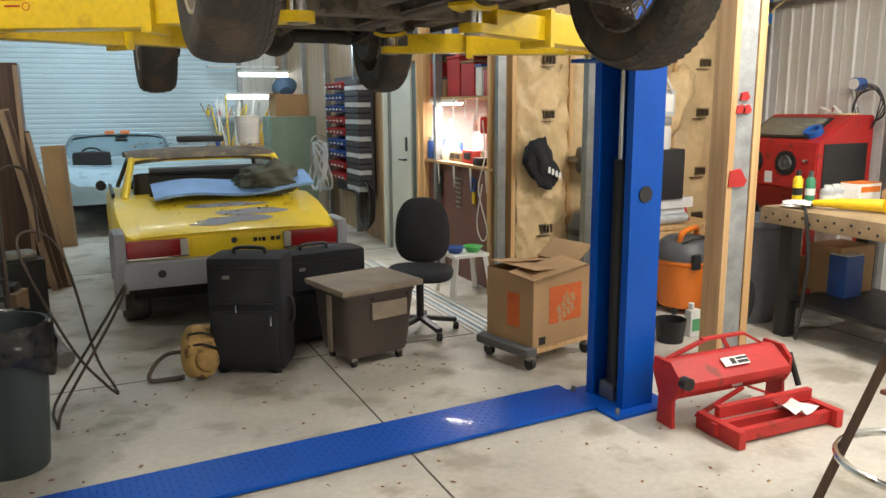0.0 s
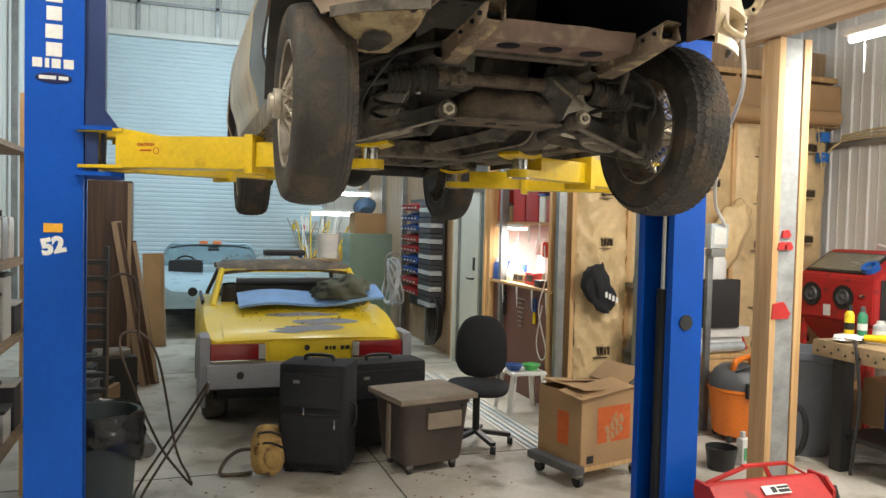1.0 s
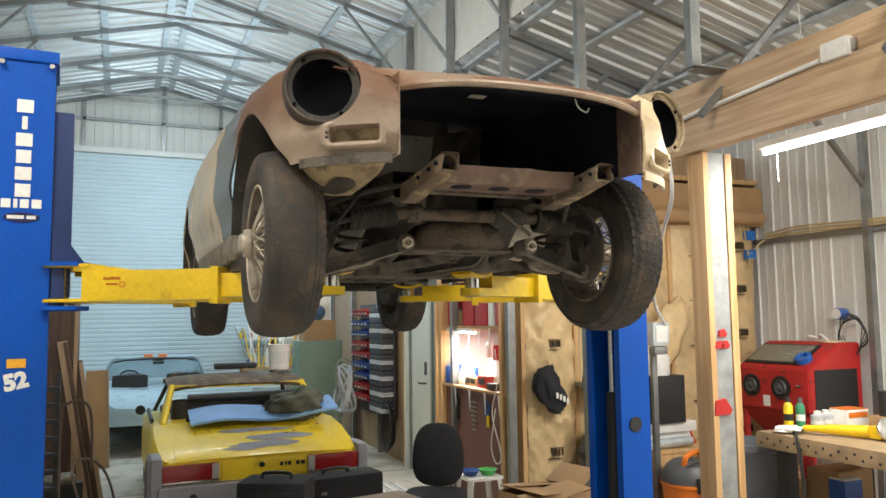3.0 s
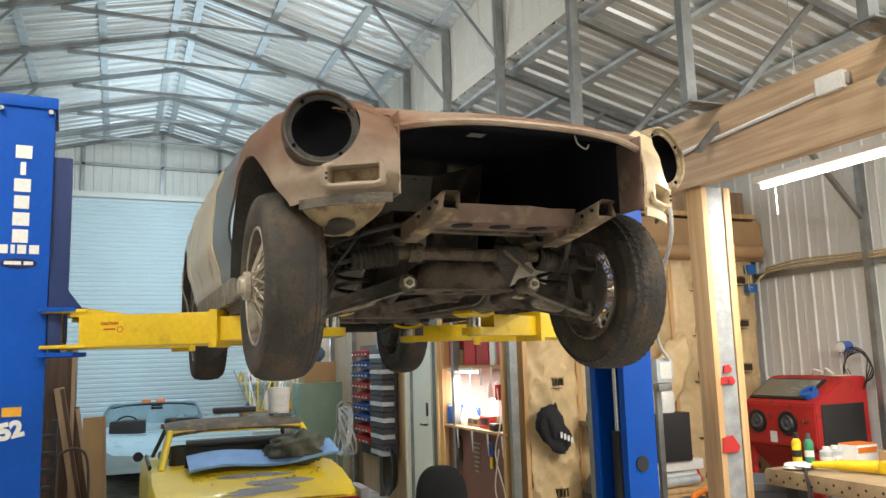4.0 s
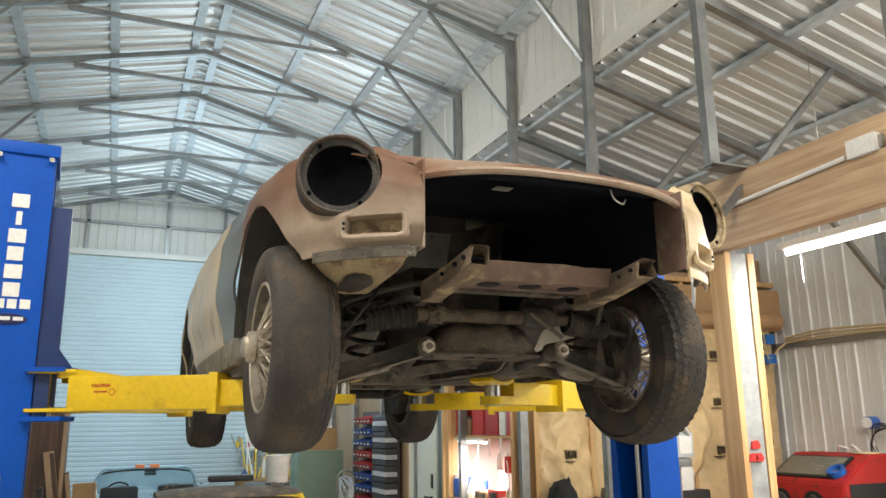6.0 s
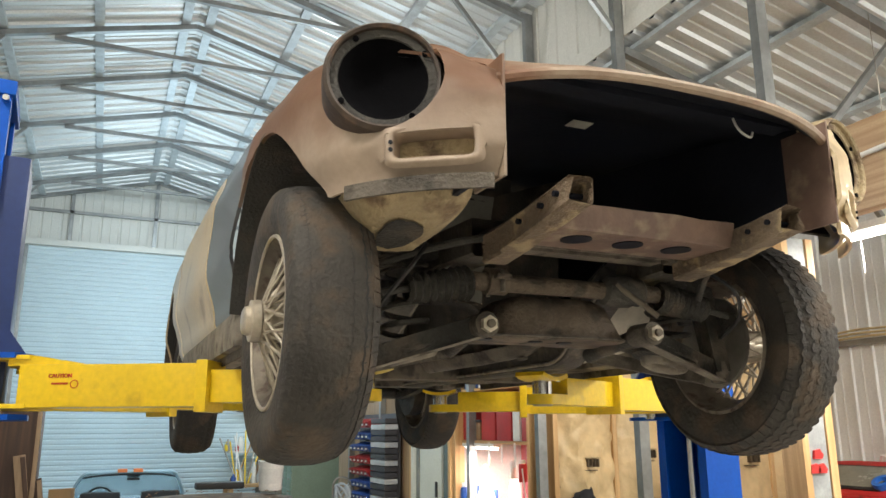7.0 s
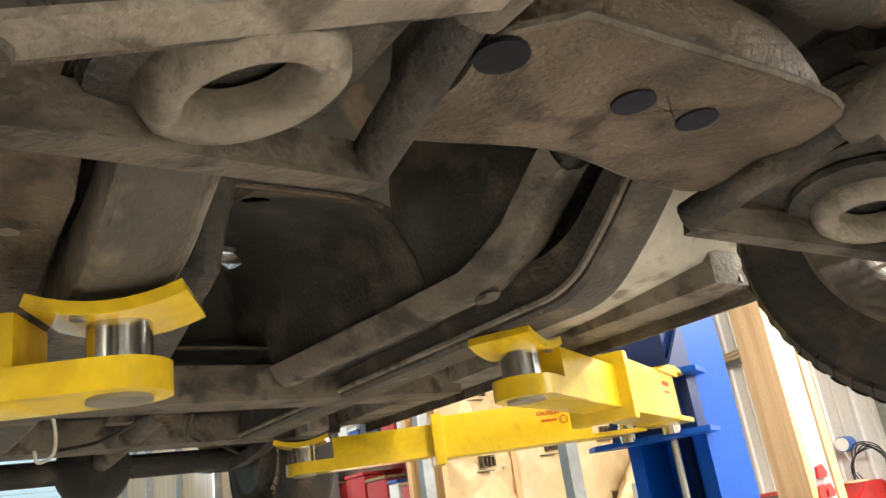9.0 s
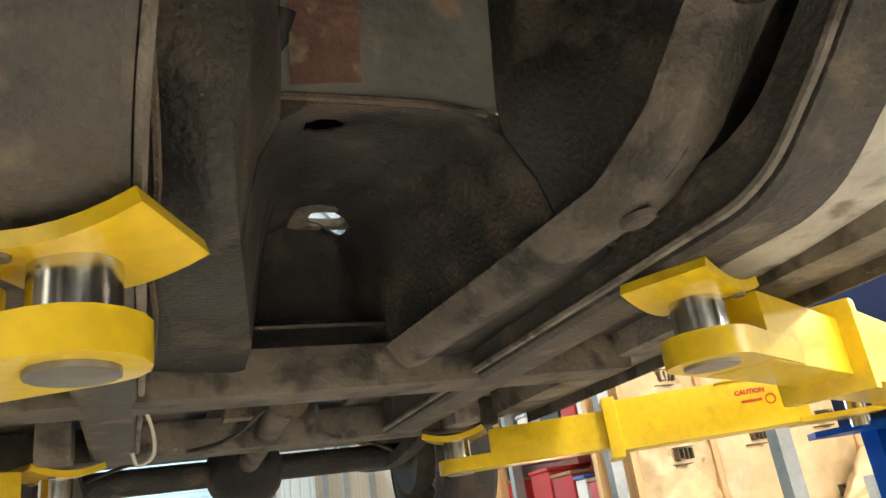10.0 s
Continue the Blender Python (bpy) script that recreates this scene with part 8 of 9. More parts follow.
for k in range(4):
    part("paper_roll", rod(bm_new(), (3.12, 3.24 + 0.07 * k, 0.66 + 0.05 * (k % 2)), (3.68, 3.24 + 0.07 * k, 0.67 + 0.05 * (k % 2)), 0.045, n=16), PAPER if k % 2 else GALV_BRIGHT, lshelf)
part("lower_box", boxed((3.5, 3.4, 0.80), (0.5, 0.34, 0.09), 0.01), WHITE, lshelf)
for i, (x, tilt) in enumerate(((3.78, 0.16), (3.86, 0.10), (3.93, 0.2), (3.72, 0.05))):
    t = thing("metal_strip", "long metal strip leaning on the wall", "strip", (x, 3.6, 0), group="strips leaning on the wall")
    part("strip", beam(bm_new(), (x, 3.15, 0.02), (x - tilt, 3.70, 1.45), 0.03, 0.012), (GALV_BRIGHT, WHITE, RED, STEEL)[i], t)
blob = thing("paper_sack", "crumpled kraft paper hanging by the wall", "paper", (3.75, 3.6, 1.5))
bm = bm_new()
bmesh.ops.create_icosphere(bm, subdivisions=4, radius=1.0)
for v in bm.verts:
    d = 1 + 0.3 * noise.noise(v.co * 2) + 0.15 * abs(noise.noise(v.co * 5))
    v.co = Vector((3.78 + 0.26 * v.co.x * d, 3.62 + 0.10 * v.co.y * d, 1.62 + 0.26 * v.co.z * d + 0.2 * v.co.x))
part("sack", bm, KRAFT, blob, smooth=80)

blast = thing("blast_cabinet", "red abrasive blast cabinet with glove holes and sloped lid", "blast cabinet", (4.45, 3.2, 0))
prof = [(-0.36, 0.92), (-0.36, 1.30), (0.02, 1.53), (0.30, 1.53), (0.30, 0.92)]
bx0, bx1 = 4.06, 4.88
bm = bm_new()
va = [bm.verts.new((bx0, 3.22 + y, z)) for y, z in prof]
vb = [bm.verts.new((bx1, 3.22 + y, z)) for y, z in prof]
for i in range(5):
    bm.faces.new((va[i], va[(i + 1) % 5], vb[(i + 1) % 5], vb[i]))
bm.faces.new(va)
bm.faces.new(vb[::-1])
bmesh.ops.bevel(bm, geom=bm.edges[:], offset=0.012, segments=2, affect="EDGES")
part("body", bm, RED, blast)
sl = Matrix.Translation(((bx0 + bx1) / 2 - 0.05, 3.05, 1.415)) @ Matrix.Rotation(radians(31.2), 4, "X")
part("window_frame", boxed((0, 0, 0.008), (0.66, 0.32, 0.016), 0.006, m=sl), BLACK, blast)
part("window_pane", boxed((0, 0, 0.019), (0.60, 0.27, 0.006), 0.002, m=sl), material("dusty_pane", (0.22, 0.21, 0.17), 0.25), blast, "dusty viewing window")
for x in (4.225, 4.575):
    part("glove_ring", lathe(bm_new(), [(0.075, 0.0), (0.105, 0.0), (0.105, 0.016), (0.075, 0.016)], Matrix.Translation((x, 2.862, 1.13)) @ Matrix.Rotation(radians(90), 4, "X"), 30, True), BLACK, blast, "black glove ring")
    part("glove", lathe(bm_new(), [(0.075, 0.004), (0.06, 0.03), (0.035, 0.02), (0.0005, 0.035)], Matrix.Translation((x, 2.862, 1.13)) @ Matrix.Rotation(radians(90), 4, "X"), 14), GREY_P, blast, "grey rubber glove")
part("side_panel", boxed((bx1 + 0.004, 3.19, 1.12), (0.008, 0.52, 0.36), 0.004), BLACK, blast, "black side panel")
part("latch", boxed((4.78, 2.85, 1.16), (0.05, 0.02, 0.02), 0.004), CHROME, blast)
part("warning_label", boxed((4.40, 2.857, 1.00), (0.08, 0.002, 0.10)), PAPER, blast)
rows = [[(x, y, z) for x, y, z in ring] for ring in ([(bx0, 2.86, 0.92), (bx1, 2.86, 0.92), (bx1, 3.52, 0.92), (bx0, 3.52, 0.92)], [(4.3, 3.1, 0.55), (4.66, 3.1, 0.55), (4.66, 3.3, 0.55), (4.3, 3.3, 0.55)])]
part("hopper", sheet(bm_new(), rows, closed=True), RED, blast, smooth=None)
for x in (4.10, 4.84):
    for y in (2.90, 3.48):
        part("leg", boxed((x, y, 0.46), (0.045, 0.045, 0.93), 0.004), RED, blast)
tape = thing("tape_roll", "roll of blue masking tape on the blast cabinet", "tape", (4.72, 2.98, 1.4))
part("roll", lathe(bm_new(), [(0.045, 0), (0.075, 0), (0.075, 0.05), (0.045, 0.05)], Matrix.Translation((4.74, 2.98, 1.375)) @ Matrix.Rotation(radians(31), 4, "X"), 24, True), material("tape_blue", (0.02, 0.14, 0.55), 0.5), tape)
disc = thing("paper_disc", "pale sanding disc on the blast cabinet", "disc", (4.75, 3.3, 1.54))
part("disc", rod(bm_new(), (4.74, 3.34, 1.533), (4.74, 3.34, 1.545), 0.11, n=28), CREAM, disc)
rag = thing("rag", "white wire tangle and rag on the cabinet", "rag", (4.55, 3.35, 1.55))
part("wire", tube(bm_new(), curve_pts([(4.45, 3.36, 1.545), (4.50, 3.32, 1.59), (4.56, 3.38, 1.56), (4.62, 3.33, 1.60), (4.66, 3.38, 1.545)], 6), 0.010, 6), WHITE, rag)

for ob in (blast, tape, disc, rag):
    moved(ob, -0.02, 0.145, 0, -90, (4.47, 2.86))

bench_mark = set(scene.objects)
bench = thing("welding_bench", "perforated steel-edged workbench on black legs", "workbench", (3.75, 1.2, 0))
EDGE = material("bench_edge", (0.40, 0.29, 0.17), 0.55, metal=0.2, var=0.2, scale=8)
part("top", boxed((3.72, 1.10, 0.905), (1.0, 1.86, 0.03), 0.004), EDGE, bench)
part("front_edge", boxed((3.225, 1.10, 0.855), (0.012, 1.86, 0.10), 0.003), EDGE, bench)
part("end_edge", boxed((3.72, 2.035, 0.855), (1.0, 0.012, 0.10), 0.003), EDGE, bench)
for k in range(30):
    part("edge_hole", rod(bm_new(), (3.2185, 0.22 + k * 0.061, 0.875 - 0.035 * (k % 2)), (3.2165, 0.22 + k * 0.061, 0.875 - 0.035 * (k % 2)), 0.010, n=10), INK, bench)
for x, y in ((3.33, 1.86), (4.12, 1.86), (3.33, 0.3), (4.12, 0.3)):
    part("leg", boxed((x, y, 0.44), (0.10, 0.10, 0.88), 0.006), BLACK, bench)
part("lower_shelf", boxed((3.75, 1.1, 0.25), (0.85, 1.6, 0.03), 0.004), BLACK, bench)


def small_can(name, label, x, y, z, r, h, mat, capmat):
    t = thing(name, label, "can", (x, y, z))
    part("body", lathe(bm_new(), [(0.0005, 0), (r, 0), (r, h * 0.74), (r * 0.55, h * 0.84), (0.0005, h * 0.84)], Matrix.Translation((x, y, z)), 20), mat, t)
    part("cap", lathe(bm_new(), [(r * 0.55, h * 0.84), (r * 0.5, h), (0.0005, h)], Matrix.Translation((x, y, z)), 14), capmat, t)
    part("label_band", lathe(bm_new(), [(r * 1.01, h * 0.30), (r * 1.01, h * 0.5)], Matrix.Translation((x, y, z)), 20), WHITE if mat is not YELLOW else BLACK, t)


ZB = 0.921
small_can("spray_can", "yellow spray can with a black cap on the bench", 3.44, 1.93, ZB, 0.034, 0.25, YELLOW, BLACK)
small_can("spray_can", "green spray can on the bench", 3.53, 1.90, ZB, 0.034, 0.24, material("can_green", (0.03, 0.22, 0.11), 0.4), GREY_P)
small_can("thinner_can", "clear plastic tub of screws on the bench", 3.66, 1.86, ZB, 0.05, 0.14, BINS[0], WHITE)
small_can("thinner_can", "clear plastic tub of fasteners on the bench", 3.77, 1.88, ZB, 0.05, 0.14, BINS[0], WHITE)
cb = thing("carton", "orange and white product carton on the bench", "carton", (3.90, 1.78, ZB))
part("body", boxed((3.92, 1.80, ZB + 0.075), (0.22, 0.16, 0.15), 0.004), PAPER, cb)
part("top_print", boxed((3.92, 1.80, ZB + 0.152), (0.222, 0.162, 0.004)), ORANGE, cb)
part("side_print", boxed((3.92, 1.7185, ZB + 0.11), (0.20, 0.002, 0.04)), ORANGE, cb)
cb = thing("carton", "open brown carton on the bench", "carton", (4.05, 1.5, ZB))
part("body", boxed((4.02, 1.50, ZB + 0.06), (0.26, 0.22, 0.12), 0.004), CARD, cb)
part("black_case", boxed((4.02, 1.52, ZB + 0.21), (0.20, 0.05, 0.19), 0.008, m=None), BLACK, cb)
grinder = thing("angle_grinder", "yellow angle grinder with a steel guard on the bench", "grinder", (3.6, 1.45, ZB))
part("motor_body", rod(bm_new(), (3.48, 1.62, ZB + 0.045), (3.60, 1.38, ZB + 0.05), 0.036, 0.044, n=16), YELLOW, grinder)
part("gear_head", boxed((3.63, 1.33, ZB + 0.05), (0.10, 0.10, 0.09), 0.02), YELLOW, grinder)
part("guard", lathe(bm_new(), [(0.0005, 0.0), (0.075, 0.0), (0.08, 0.02), (0.06, 0.03), (0.0005, 0.03)], Matrix.Translation((3.60, 1.26, ZB + 0.075)) @ Matrix.Rotation(radians(70), 4, "X"), 24), CHROME, grinder, "steel guard")
part("tail", rod(bm_new(), (3.40, 1.76, ZB + 0.04), (3.48, 1.62, ZB + 0.045), 0.022, 0.032), YELLOW, grinder)
part("cord", tube(bm_new(), curve_pts([(3.40, 1.76, ZB + 0.03), (3.30, 1.75, ZB + 0.015), (3.22, 1.66, ZB - 0.01), (3.20, 1.60, 0.6), (3.20, 1.62, 0.3), (3.26, 1.7, 0.02)], 7), 0.012, 6), BLACK, grinder)
rg = thing("rag", "white cotton rag on the bench", "rag", (3.34, 1.82, ZB))
bm = bm_new()
bmesh.ops.create_icosphere(bm, subdivisions=3, radius=1.0)
for v in bm.verts:
    d = 1 + 0.4 * noise.noise(v.co * 2.5)
    v.co = Vector((3.36 + 0.12 * v.co.x * d, 1.84 + 0.09 * v.co.y * d, ZB + 0.025 + 0.028 * v.co.z * d))
part("cloth", bm, WHITE, rg, smooth=80)
sp = thing("steel_plate", "bent grey steel plate on the bench", "plate", (3.85, 1.2, ZB))
part("plate", sheet(bm_new(), [[(3.72, 1.32, ZB), (3.80, 1.05, ZB)], [(3.86, 1.36, ZB + 0.16), (3.94, 1.08, ZB + 0.16)]]), GALV_BRIGHT, sp, smooth=None)
vise = thing("bench_stand", "brown steel stand with a chrome pin beside the bench", "stand", (3.05, 0.78, 0))
part("upright", boxed((3.10, 0.62, 0.66), (0.10, 0.10, 1.32), 0.008), material("brown_steel", (0.19, 0.05, 0.03), 0.45), vise)
part("pin", rod(bm_new(), (3.02, 0.62, 1.02), (3.07, 0.62, 1.02), 0.022), CHROME, vise)
part("top_pin", rod(bm_new(), (3.02, 0.62, 1.30), (3.10, 0.62, 1.30), 0.016), BLACK, vise)
part("foot", boxed((3.10, 0.62, 0.012), (0.40, 0.36, 0.024), 0.004), material("brown_steel", (0.19, 0.05, 0.03), 0.45), vise)
for i, (x, y, w, h, mt, nm) in enumerate(((3.9, 1.9, 0.36, 0.34, CARD, "brown carton under the bench"), (4.05, 2.35, 0.4, 0.46, CARD, "stacked brown carton behind the bench"), (4.3, 1.5, 0.2, 0.26, YELLOW, "yellow tin under the bench"), (3.78, 1.75, 0.18, 0.30, BINS[4], "blue pail under the bench"))):
    t = thing("carton", nm, "carton", (x, y, 0))
    part("body", boxed((x, y, h / 2 + (0.265 if y < 2 else 0.0)), (w, w * 0.8, h), 0.006), mt, t)
    part("top", boxed((x, y, h + 0.004 + (0.265 if y < 2 else 0.0)), (w * 0.98, w * 0.78, 0.008), 0.002), PAPER if i > 1 else CARD, t)
fr = thing("steel_stand", "red square steel stand beside the bench", "stand", (3.95, 2.15, 0))
part("upright", boxed((3.92, 2.20, 0.45), (0.06, 0.06, 0.90), 0.005), RED, fr)
part("foot", boxed((3.92, 2.20, 0.01), (0.14, 0.14, 0.02), 0.003), RED, fr)
tw = thing("dust_sheet", "crumpled off-white dust sheet on the floor", "cloth", (3.95, 2.25, 0))
bm = bm_new()
bmesh.ops.create_icosphere(bm, subdivisions=4, radius=1.0)
for v in bm.verts:
    d = 1 + 0.4 * noise.noise(v.co * 2.2) + 0.1 * noise.noise(v.co * 6)
    v.co = Vector((3.78 + 0.26 * v.co.x * d, 1.98 + 0.15 * v.co.y * d, max(0.003, 0.045 + 0.06 * v.co.z * d)))
part("cloth", bm, WHITE, tw, smooth=80)
jug = thing("oil_jug", "white plastic jug with a green label on the floor", "jug", (2.72, 2.12, 0))
part("body", boxed((2.72, 2.12, 0.10), (0.10, 0.07, 0.20), 0.02), WHITE, jug)
part("cap", rod(bm_new(), (2.70, 2.12, 0.20), (2.70, 2.12, 0.245), 0.02), BINS[2], jug)
part("label", boxed((2.72, 2.084, 0.09), (0.07, 0.002, 0.09)), material("label_green", (0.10, 0.36, 0.16), 0.5), jug)
pail = thing("black_pail", "small black rubber pail on the floor", "pail", (2.50, 2.10, 0))
part("pail", lathe(bm_new(), [(0.0005, 0.0), (0.09, 0.0), (0.11, 0.16), (0.104, 0.16), (0.085, 0.01), (0.0005, 0.01)], Matrix.Translation((2.50, 2.10, 0)), 28), BLACK, pail)

for ob in [o for o in scene.objects if o not in bench_mark and not o.parent]:
    moved(ob, 0.14, 0.09)

# bag, fan and bin at the insulated wall
bag = thing("cloth_bag", "black drawstring bag with white lettering hung on the wall", "bag", (2.40, 3.70, 1.1))
bm = bm_new()
bmesh.ops.create_icosphere(bm, subdivisions=4, radius=1.0)
for v in bm.verts:
    d = 1 + 0.5 * noise.noise(v.co * 1.9) + 0.25 * abs(noise.noise(v.co * 4.5)) + 0.06 * noise.noise(v.co * 11)
    k = 1 - 0.72 * max(0, v.co.z) ** 1.4
    v.co = Vector((2.50 + 0.150 * v.co.x * d * k + 0.02 * v.co.z, 3.66 + 0.06 * v.co.y * d * k, 1.15 + 0.19 * v.co.z * (0.6 + 0.4 * d) - 0.11 * v.co.x))
part("bag", bm, BLACK_CLOTH, bag, smooth=80)
bm = bm_new()
for k in range(4):
    box(bm, (2.50 + 0.035 * k, 3.565, 1.10 - 0.016 * k), (0.022, 0.002, 0.05))
part("lettering", bm, PAPER, bag)
fan = thing("drum_fan", "small dark round motor on the wall", "motor", (2.93, 3.6, 1.15))
part("drum", rod(bm_new(), (2.82, 3.62, 1.17), (3.0, 3.55, 1.17), 0.11, n=26), GREY_P, fan)
part("rim", rod(bm_new(), (2.99, 3.553, 1.17), (3.01, 3.545, 1.17), 0.12, n=26), BLACK, fan)
part("wall_arm", boxed((2.85, 3.74, 1.17), (0.04, 0.20, 0.04)), STEEL, fan)
cap = thing("camo_bag", "grey patterned cloth bundle on a bin lid", "cloth", (2.95, 3.45, 0.85))
bm = bm_new()
bmesh.ops.create_icosphere(bm, subdivisions=3, radius=1.0)
for v in bm.verts:
    d = 1 + 0.3 * noise.noise(v.co * 2.4)
    v.co = Vector((2.90 + 0.15 * v.co.x * d, 3.42 + 0.12 * v.co.y * d, 0.86 + 0.12 * v.co.z * d))
part("cloth", bm, material("camo_grey", (0.16, 0.15, 0.13), 0.9, var=0.5, scale=20, second=(0.04, 0.04, 0.04), amount=0.45), cap, smooth=80)
dbin = thing("dark_bin", "dark grey domed plastic bin by the wall", "bin", (2.90, 3.42, 0))
part("bin", lathe(bm_new(), [(0.20, 0.0), (0.25, 0.55), (0.255, 0.62), (0.20, 0.74), (0.0005, 0.77)], Matrix.Translation((2.90, 3.42, 0)), 32), GREY_P, dbin)
part("lid_ring", lathe(bm_new(), [(0.256, 0.56), (0.266, 0.58), (0.262, 0.62)], Matrix.Translation((2.90, 3.42, 0)), 32), BLACK, dbin)

# step stool with bowls, strips on the floor
stool = thing("step_stool", "small white plastic step stool with clutter", "stool", (1.95, 4.05, 0))
part("top", boxed((1.95, 4.05, 0.36), (0.34, 0.30, 0.03), 0.01), WHITE, stool)
for sx in (-1, 1):
    for sy in (-1, 1):
        part("leg", beam(bm_new(), (1.95 + sx * 0.14, 4.05 + sy * 0.12, 0.35), (1.95 + sx * 0.19, 4.05 + sy * 0.16, 0.0), 0.05, 0.03), WHITE, stool)
for x, y, c, lb in ((1.86, 4.05, BINS[4], "blue plastic bowl on the step stool"), (2.02, 4.02, material("bowl_green", (0.08, 0.45, 0.10), 0.4), "green plastic bowl on the step stool")):
    b = thing("bowl", lb, "bowl", (x, y, 0.375))
    part("bowl", lathe(bm_new(), [(0.0005, 0.0), (0.05, 0.0), (0.085, 0.05), (0.08, 0.05), (0.045, 0.008), (0.0005, 0.008)], Matrix.Translation((x, y, 0.376)), 26), c, b)
    part("rim", tube(bm_new(), [(x + 0.084 * math.cos(a), y + 0.084 * math.sin(a), 0.426) for a in [2 * math.pi * q / 24 for q in range(24)]], 0.004, 5, closed=True), c, b)
for k in range(5):
    t = thing("trim_strip", "long white metal trim strip lying on the floor", "trim strip", (1.5 + 0.06 * k, 4.3, 0), group="strips on the floor")
    part("strip", prism(bm_new(), [(0, 0), (0.035, 0), (0.035, 0.018), (0.028, 0.018), (0.028, 0.006), (0, 0.006)], 3.2 - 0.15 * k, Matrix.Translation((1.48 + 0.055 * k, 6.1 - 0.1 * k, 0.001)) @ Matrix.Rotation(radians(90), 4, "X")), WHITE if k % 2 == 0 else GALV_BRIGHT, t)

# ---- left side: boards, shelf, clutter ----
WALNUT = wood_material("walnut_board", (0.095, 0.048, 0.027), (0.05, 0.026, 0.017), axis=2)
for i, (x, y, w, h, lean, mt, lb) in enumerate(((-1.72, 6.0, 0.52, 2.02, 0.02, WALNUT, "dark walnut-stained wardrobe panel standing upright"), (-1.40, 5.9, 0.10, 2.02, 0.16, WALNUT, "dark stained plank leaning"), (-1.32, 5.8, 0.09, 1.65, 0.17, STUD_OLD, "weathered brown plank leaning"), (-1.24, 5.9, 0.10, 1.45, 0.16, WALNUT, "dark short plank leaning"), (-1.30, 8.2, 0.26, 1.2, 0.03, CARD, "brown fibreboard offcut leaning"))):
    t = thing("leaning_board", lb, "board", (x, y, 0), group="boards leaning by the wall")
    m = Matrix.Translation((x, y, 0)) @ Matrix.Rotation(-lean, 4, "Y") if i else Matrix.Translation((x, y, 0))
    part("board", boxed((0, 0, h / 2), (w, 0.30 if i == 0 else 0.03, h), 0.006, m=m), mt, t)
    part("edge_strip", boxed((w / 2 - 0.02, -0.16 if i == 0 else -0.018, h / 2), (0.035, 0.015, h * 0.98), 0.003, m=m), STUD_OLD if i != 2 else WALNUT, t)
rr = random.Random(21)
for i in range(9):
    x, y = rr.uniform(-2.1, -1.35), rr.uniform(4.0, 5.4)
    w, h = rr.uniform(0.25, 0.5), rr.uniform(0.15, 0.45)
    t = thing("parts_crate", "dark crate of car parts on the floor", "crate", (x, y, 0), group="crates by the wall")
    m = Matrix.Translation((x, y, 0)) @ Matrix.Rotation(rr.uniform(-0.4, 0.4), 4, "Z")
    part("body", boxed((0, 0, h / 2), (w, w * 0.7, h), 0.02, m=m), rr.choice([BLACK, GREY_P, DARK, BINS[5]]), t)
    part("load", boxed((0.02, 0.0, h + 0.03), (w * 0.7, w * 0.5, 0.06), 0.025, m=m), rr.choice([STEEL, BLACK, GREY_P]), t)
pipe_ = thing("exhaust_pipe", "grey bent exhaust pipe among the crates", "pipe", (-1.4, 3.6, 0))
part("pipe", tube(bm_new(), curve_pts([(-1.62, 3.6, 0.06), (-1.5, 3.65, 0.20), (-1.36, 3.6, 0.24), (-1.25, 3.5, 0.10), (-1.2, 3.4, 0.06)], 6), 0.06, 12), material("grey_pipe", (0.16, 0.15, 0.14), 0.6), pipe_)
lad = thing("louvre_rack", "grey steel louvred rack behind the column", "rack", (-1.62, 2.9, 0))
for sx in (-0.22, 0.22):
    part("upright", boxed((-1.66 + sx, 2.95, 0.75), (0.03, 0.04, 1.5), 0.003), BLACK, lad)
for k in range(14):
    part("louvre", boxed((-1.66, 2.93, 0.10 + k * 0.10), (0.46, 0.05, 0.03), 0.004), BLACK, lad)
lsh = thing("timber_shelving", "dark timber shelving with jugs against the wall", "shelving", (-2.15, 2.2, 0))
for z in (0.45, 1.0, 1.42, 2.05):
    part("shelf_board", boxed((-2.12, 2.2, z), (0.55, 1.4, 0.03), 0.004), STUD_OLD, lsh)
for x in (-2.36, -1.88):
    for y in (1.54, 2.86):
        part("upright", boxed((x, y, 1.2), (0.045, 0.045, 2.4), 0.004), STUD, lsh)
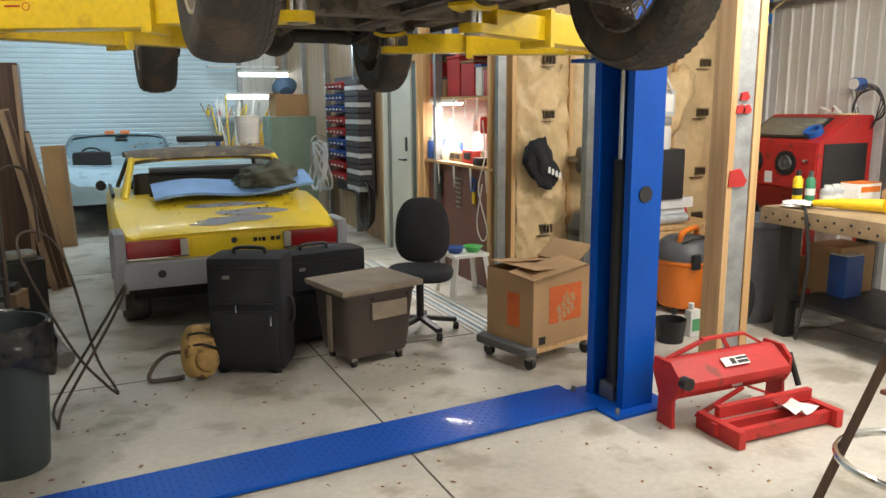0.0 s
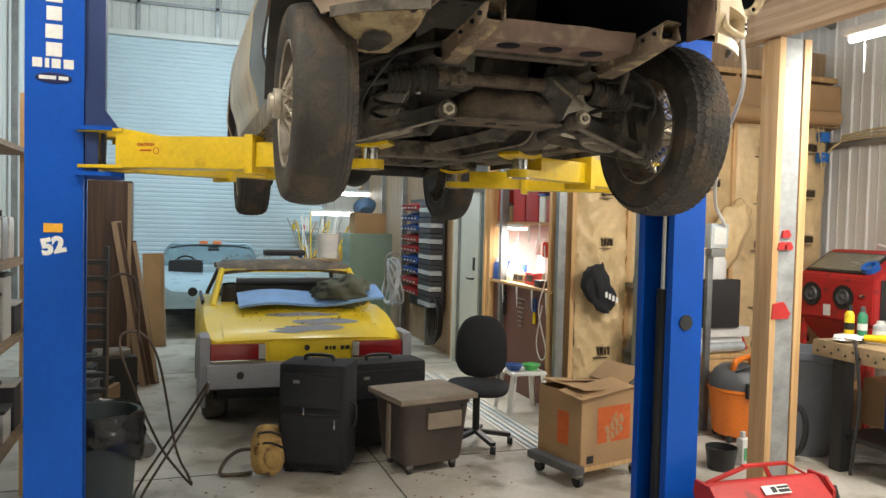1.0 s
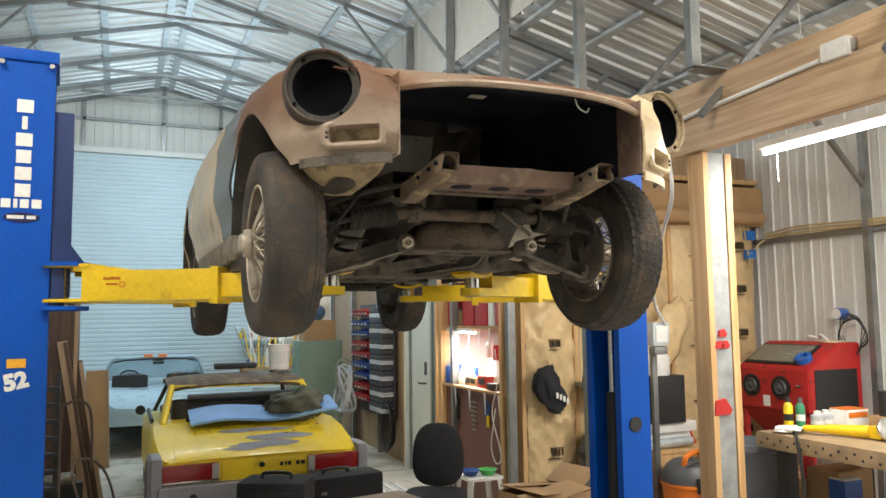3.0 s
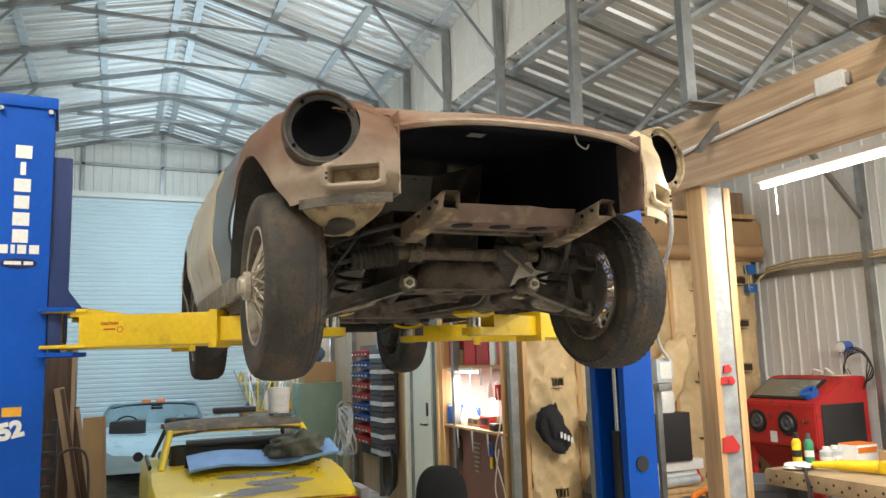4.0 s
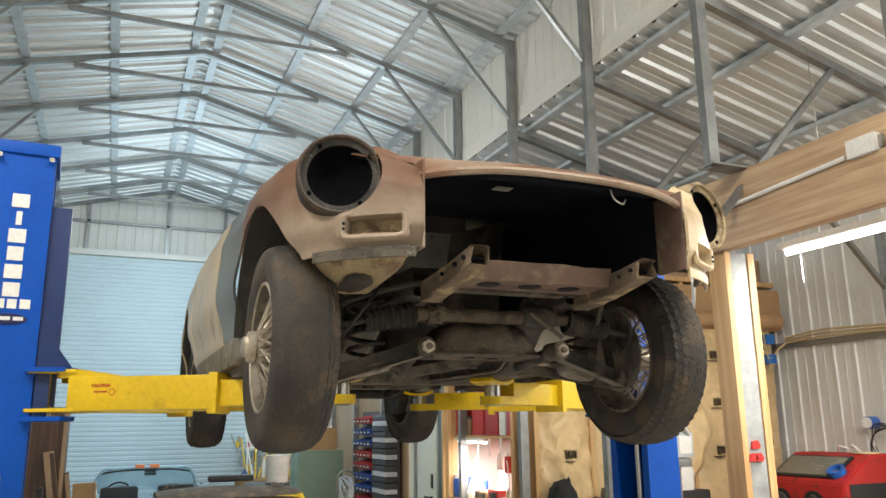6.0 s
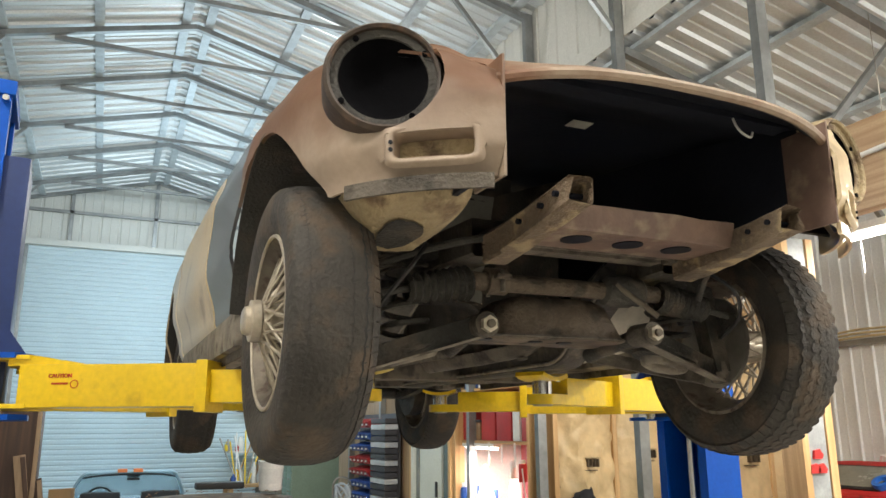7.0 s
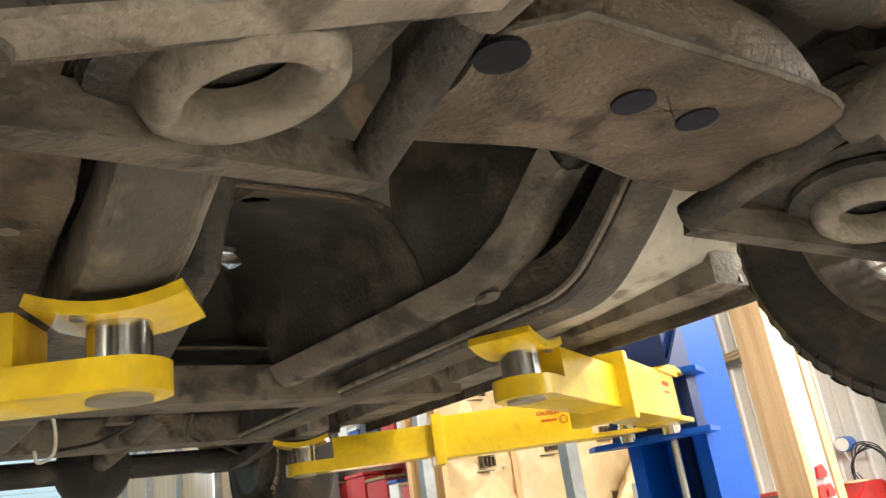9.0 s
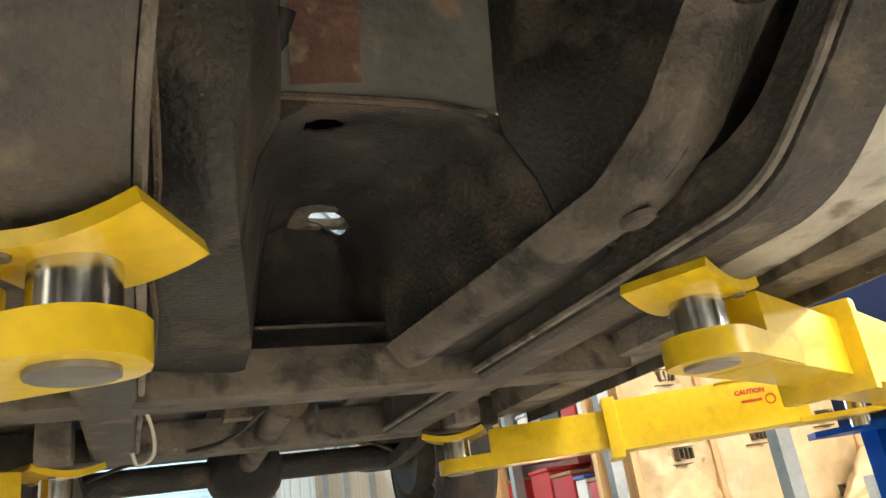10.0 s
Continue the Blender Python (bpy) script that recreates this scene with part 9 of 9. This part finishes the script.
for i in range(7):
    y = 1.62 + i * 0.17
    t = thing("jug", "white plastic jug with a green label on shelving", "jug", (-2.0, y, 1.435), group="jugs on the shelving")
    part("body", boxed((-1.98, y, 1.435 + 0.12), (0.16, 0.13, 0.24), 0.03), WHITE if i % 2 == 0 else BINS[0], t)
    part("label", boxed((-1.98, y - 0.066, 1.54), (0.11, 0.003, 0.13)), material("label_green2", (0.22, 0.45, 0.16), 0.5), t)
    part("cap", rod(bm_new(), (-1.98, y, 1.67), (-1.98, y, 1.71), 0.025), BLACK, t)
for i in range(10):
    y, z = 1.6 + (i % 5) * 0.27, (0.465, 1.015)[i // 5]
    t = thing("tin", "old tin or box on timber shelving", "tin", (-2.0, y, z), group="tins on the shelving")
    h = 0.16 + 0.09 * ((i * 7) % 3)
    part("body", boxed((-2.0, y, z + h / 2), (0.24, 0.2, h), 0.015), (BLACK, BINS[5], GREY_P, WHITE, BINS[3])[i % 5], t)
    part("lid", boxed((-2.0, y, z + h + 0.008), (0.25, 0.21, 0.02), 0.005), (GREY_P, CARD, BLACK, GREY_P, WHITE)[i % 5], t)

# stool with a chrome foot ring near the start of the walk
st = thing("bar_stool", "dark-legged stool with a chrome foot ring", "stool", (1.72, -0.20, 0))
for k in range(4):
    a = k * math.pi / 2 + 0.5
    part("leg", beam(bm_new(), (1.72 + 0.36 * math.cos(a), -0.20 + 0.36 * math.sin(a), 0.0), (1.72 + 0.14 * math.cos(a), -0.20 + 0.14 * math.sin(a), 0.74), 0.035, 0.035), WALNUT, st)
part("foot_ring", tube(bm_new(), [(1.72 + 0.28 * math.cos(a), -0.20 + 0.28 * math.sin(a), 0.34) for a in [2 * math.pi * q / 36 for q in range(36)]], 0.016, 8, closed=True), CHROME, st, "chrome foot ring")
part("seat", lathe(bm_new(), [(0.0005, 0.74), (0.15, 0.74), (0.165, 0.76), (0.16, 0.79), (0.0005, 0.80)], Matrix.Translation((1.72, -0.20, 0)), 28), BLACK, st)

# floor litter
bm = bm_new()
rr = random.Random(8)
for i in range(260):
    x, y, s = rr.uniform(-1.4, 2.6), rr.uniform(0.2, 3.6), rr.uniform(0.004, 0.014)
    m = Matrix.Translation((x, y, 0.003)) @ Matrix.Rotation(rr.uniform(0, 6), 4, "Z")
    prism(bm, [(-s, -s * 0.4), (s * 0.8, -s * 0.5), (s, s * 0.3), (-s * 0.4, s * 0.6)], 0.002, m)
tagged(part("floor_litter", bm, LEAF, smooth=None), "scattered dry leaf crumbs and grit on concrete", "litter", kind="stuff")
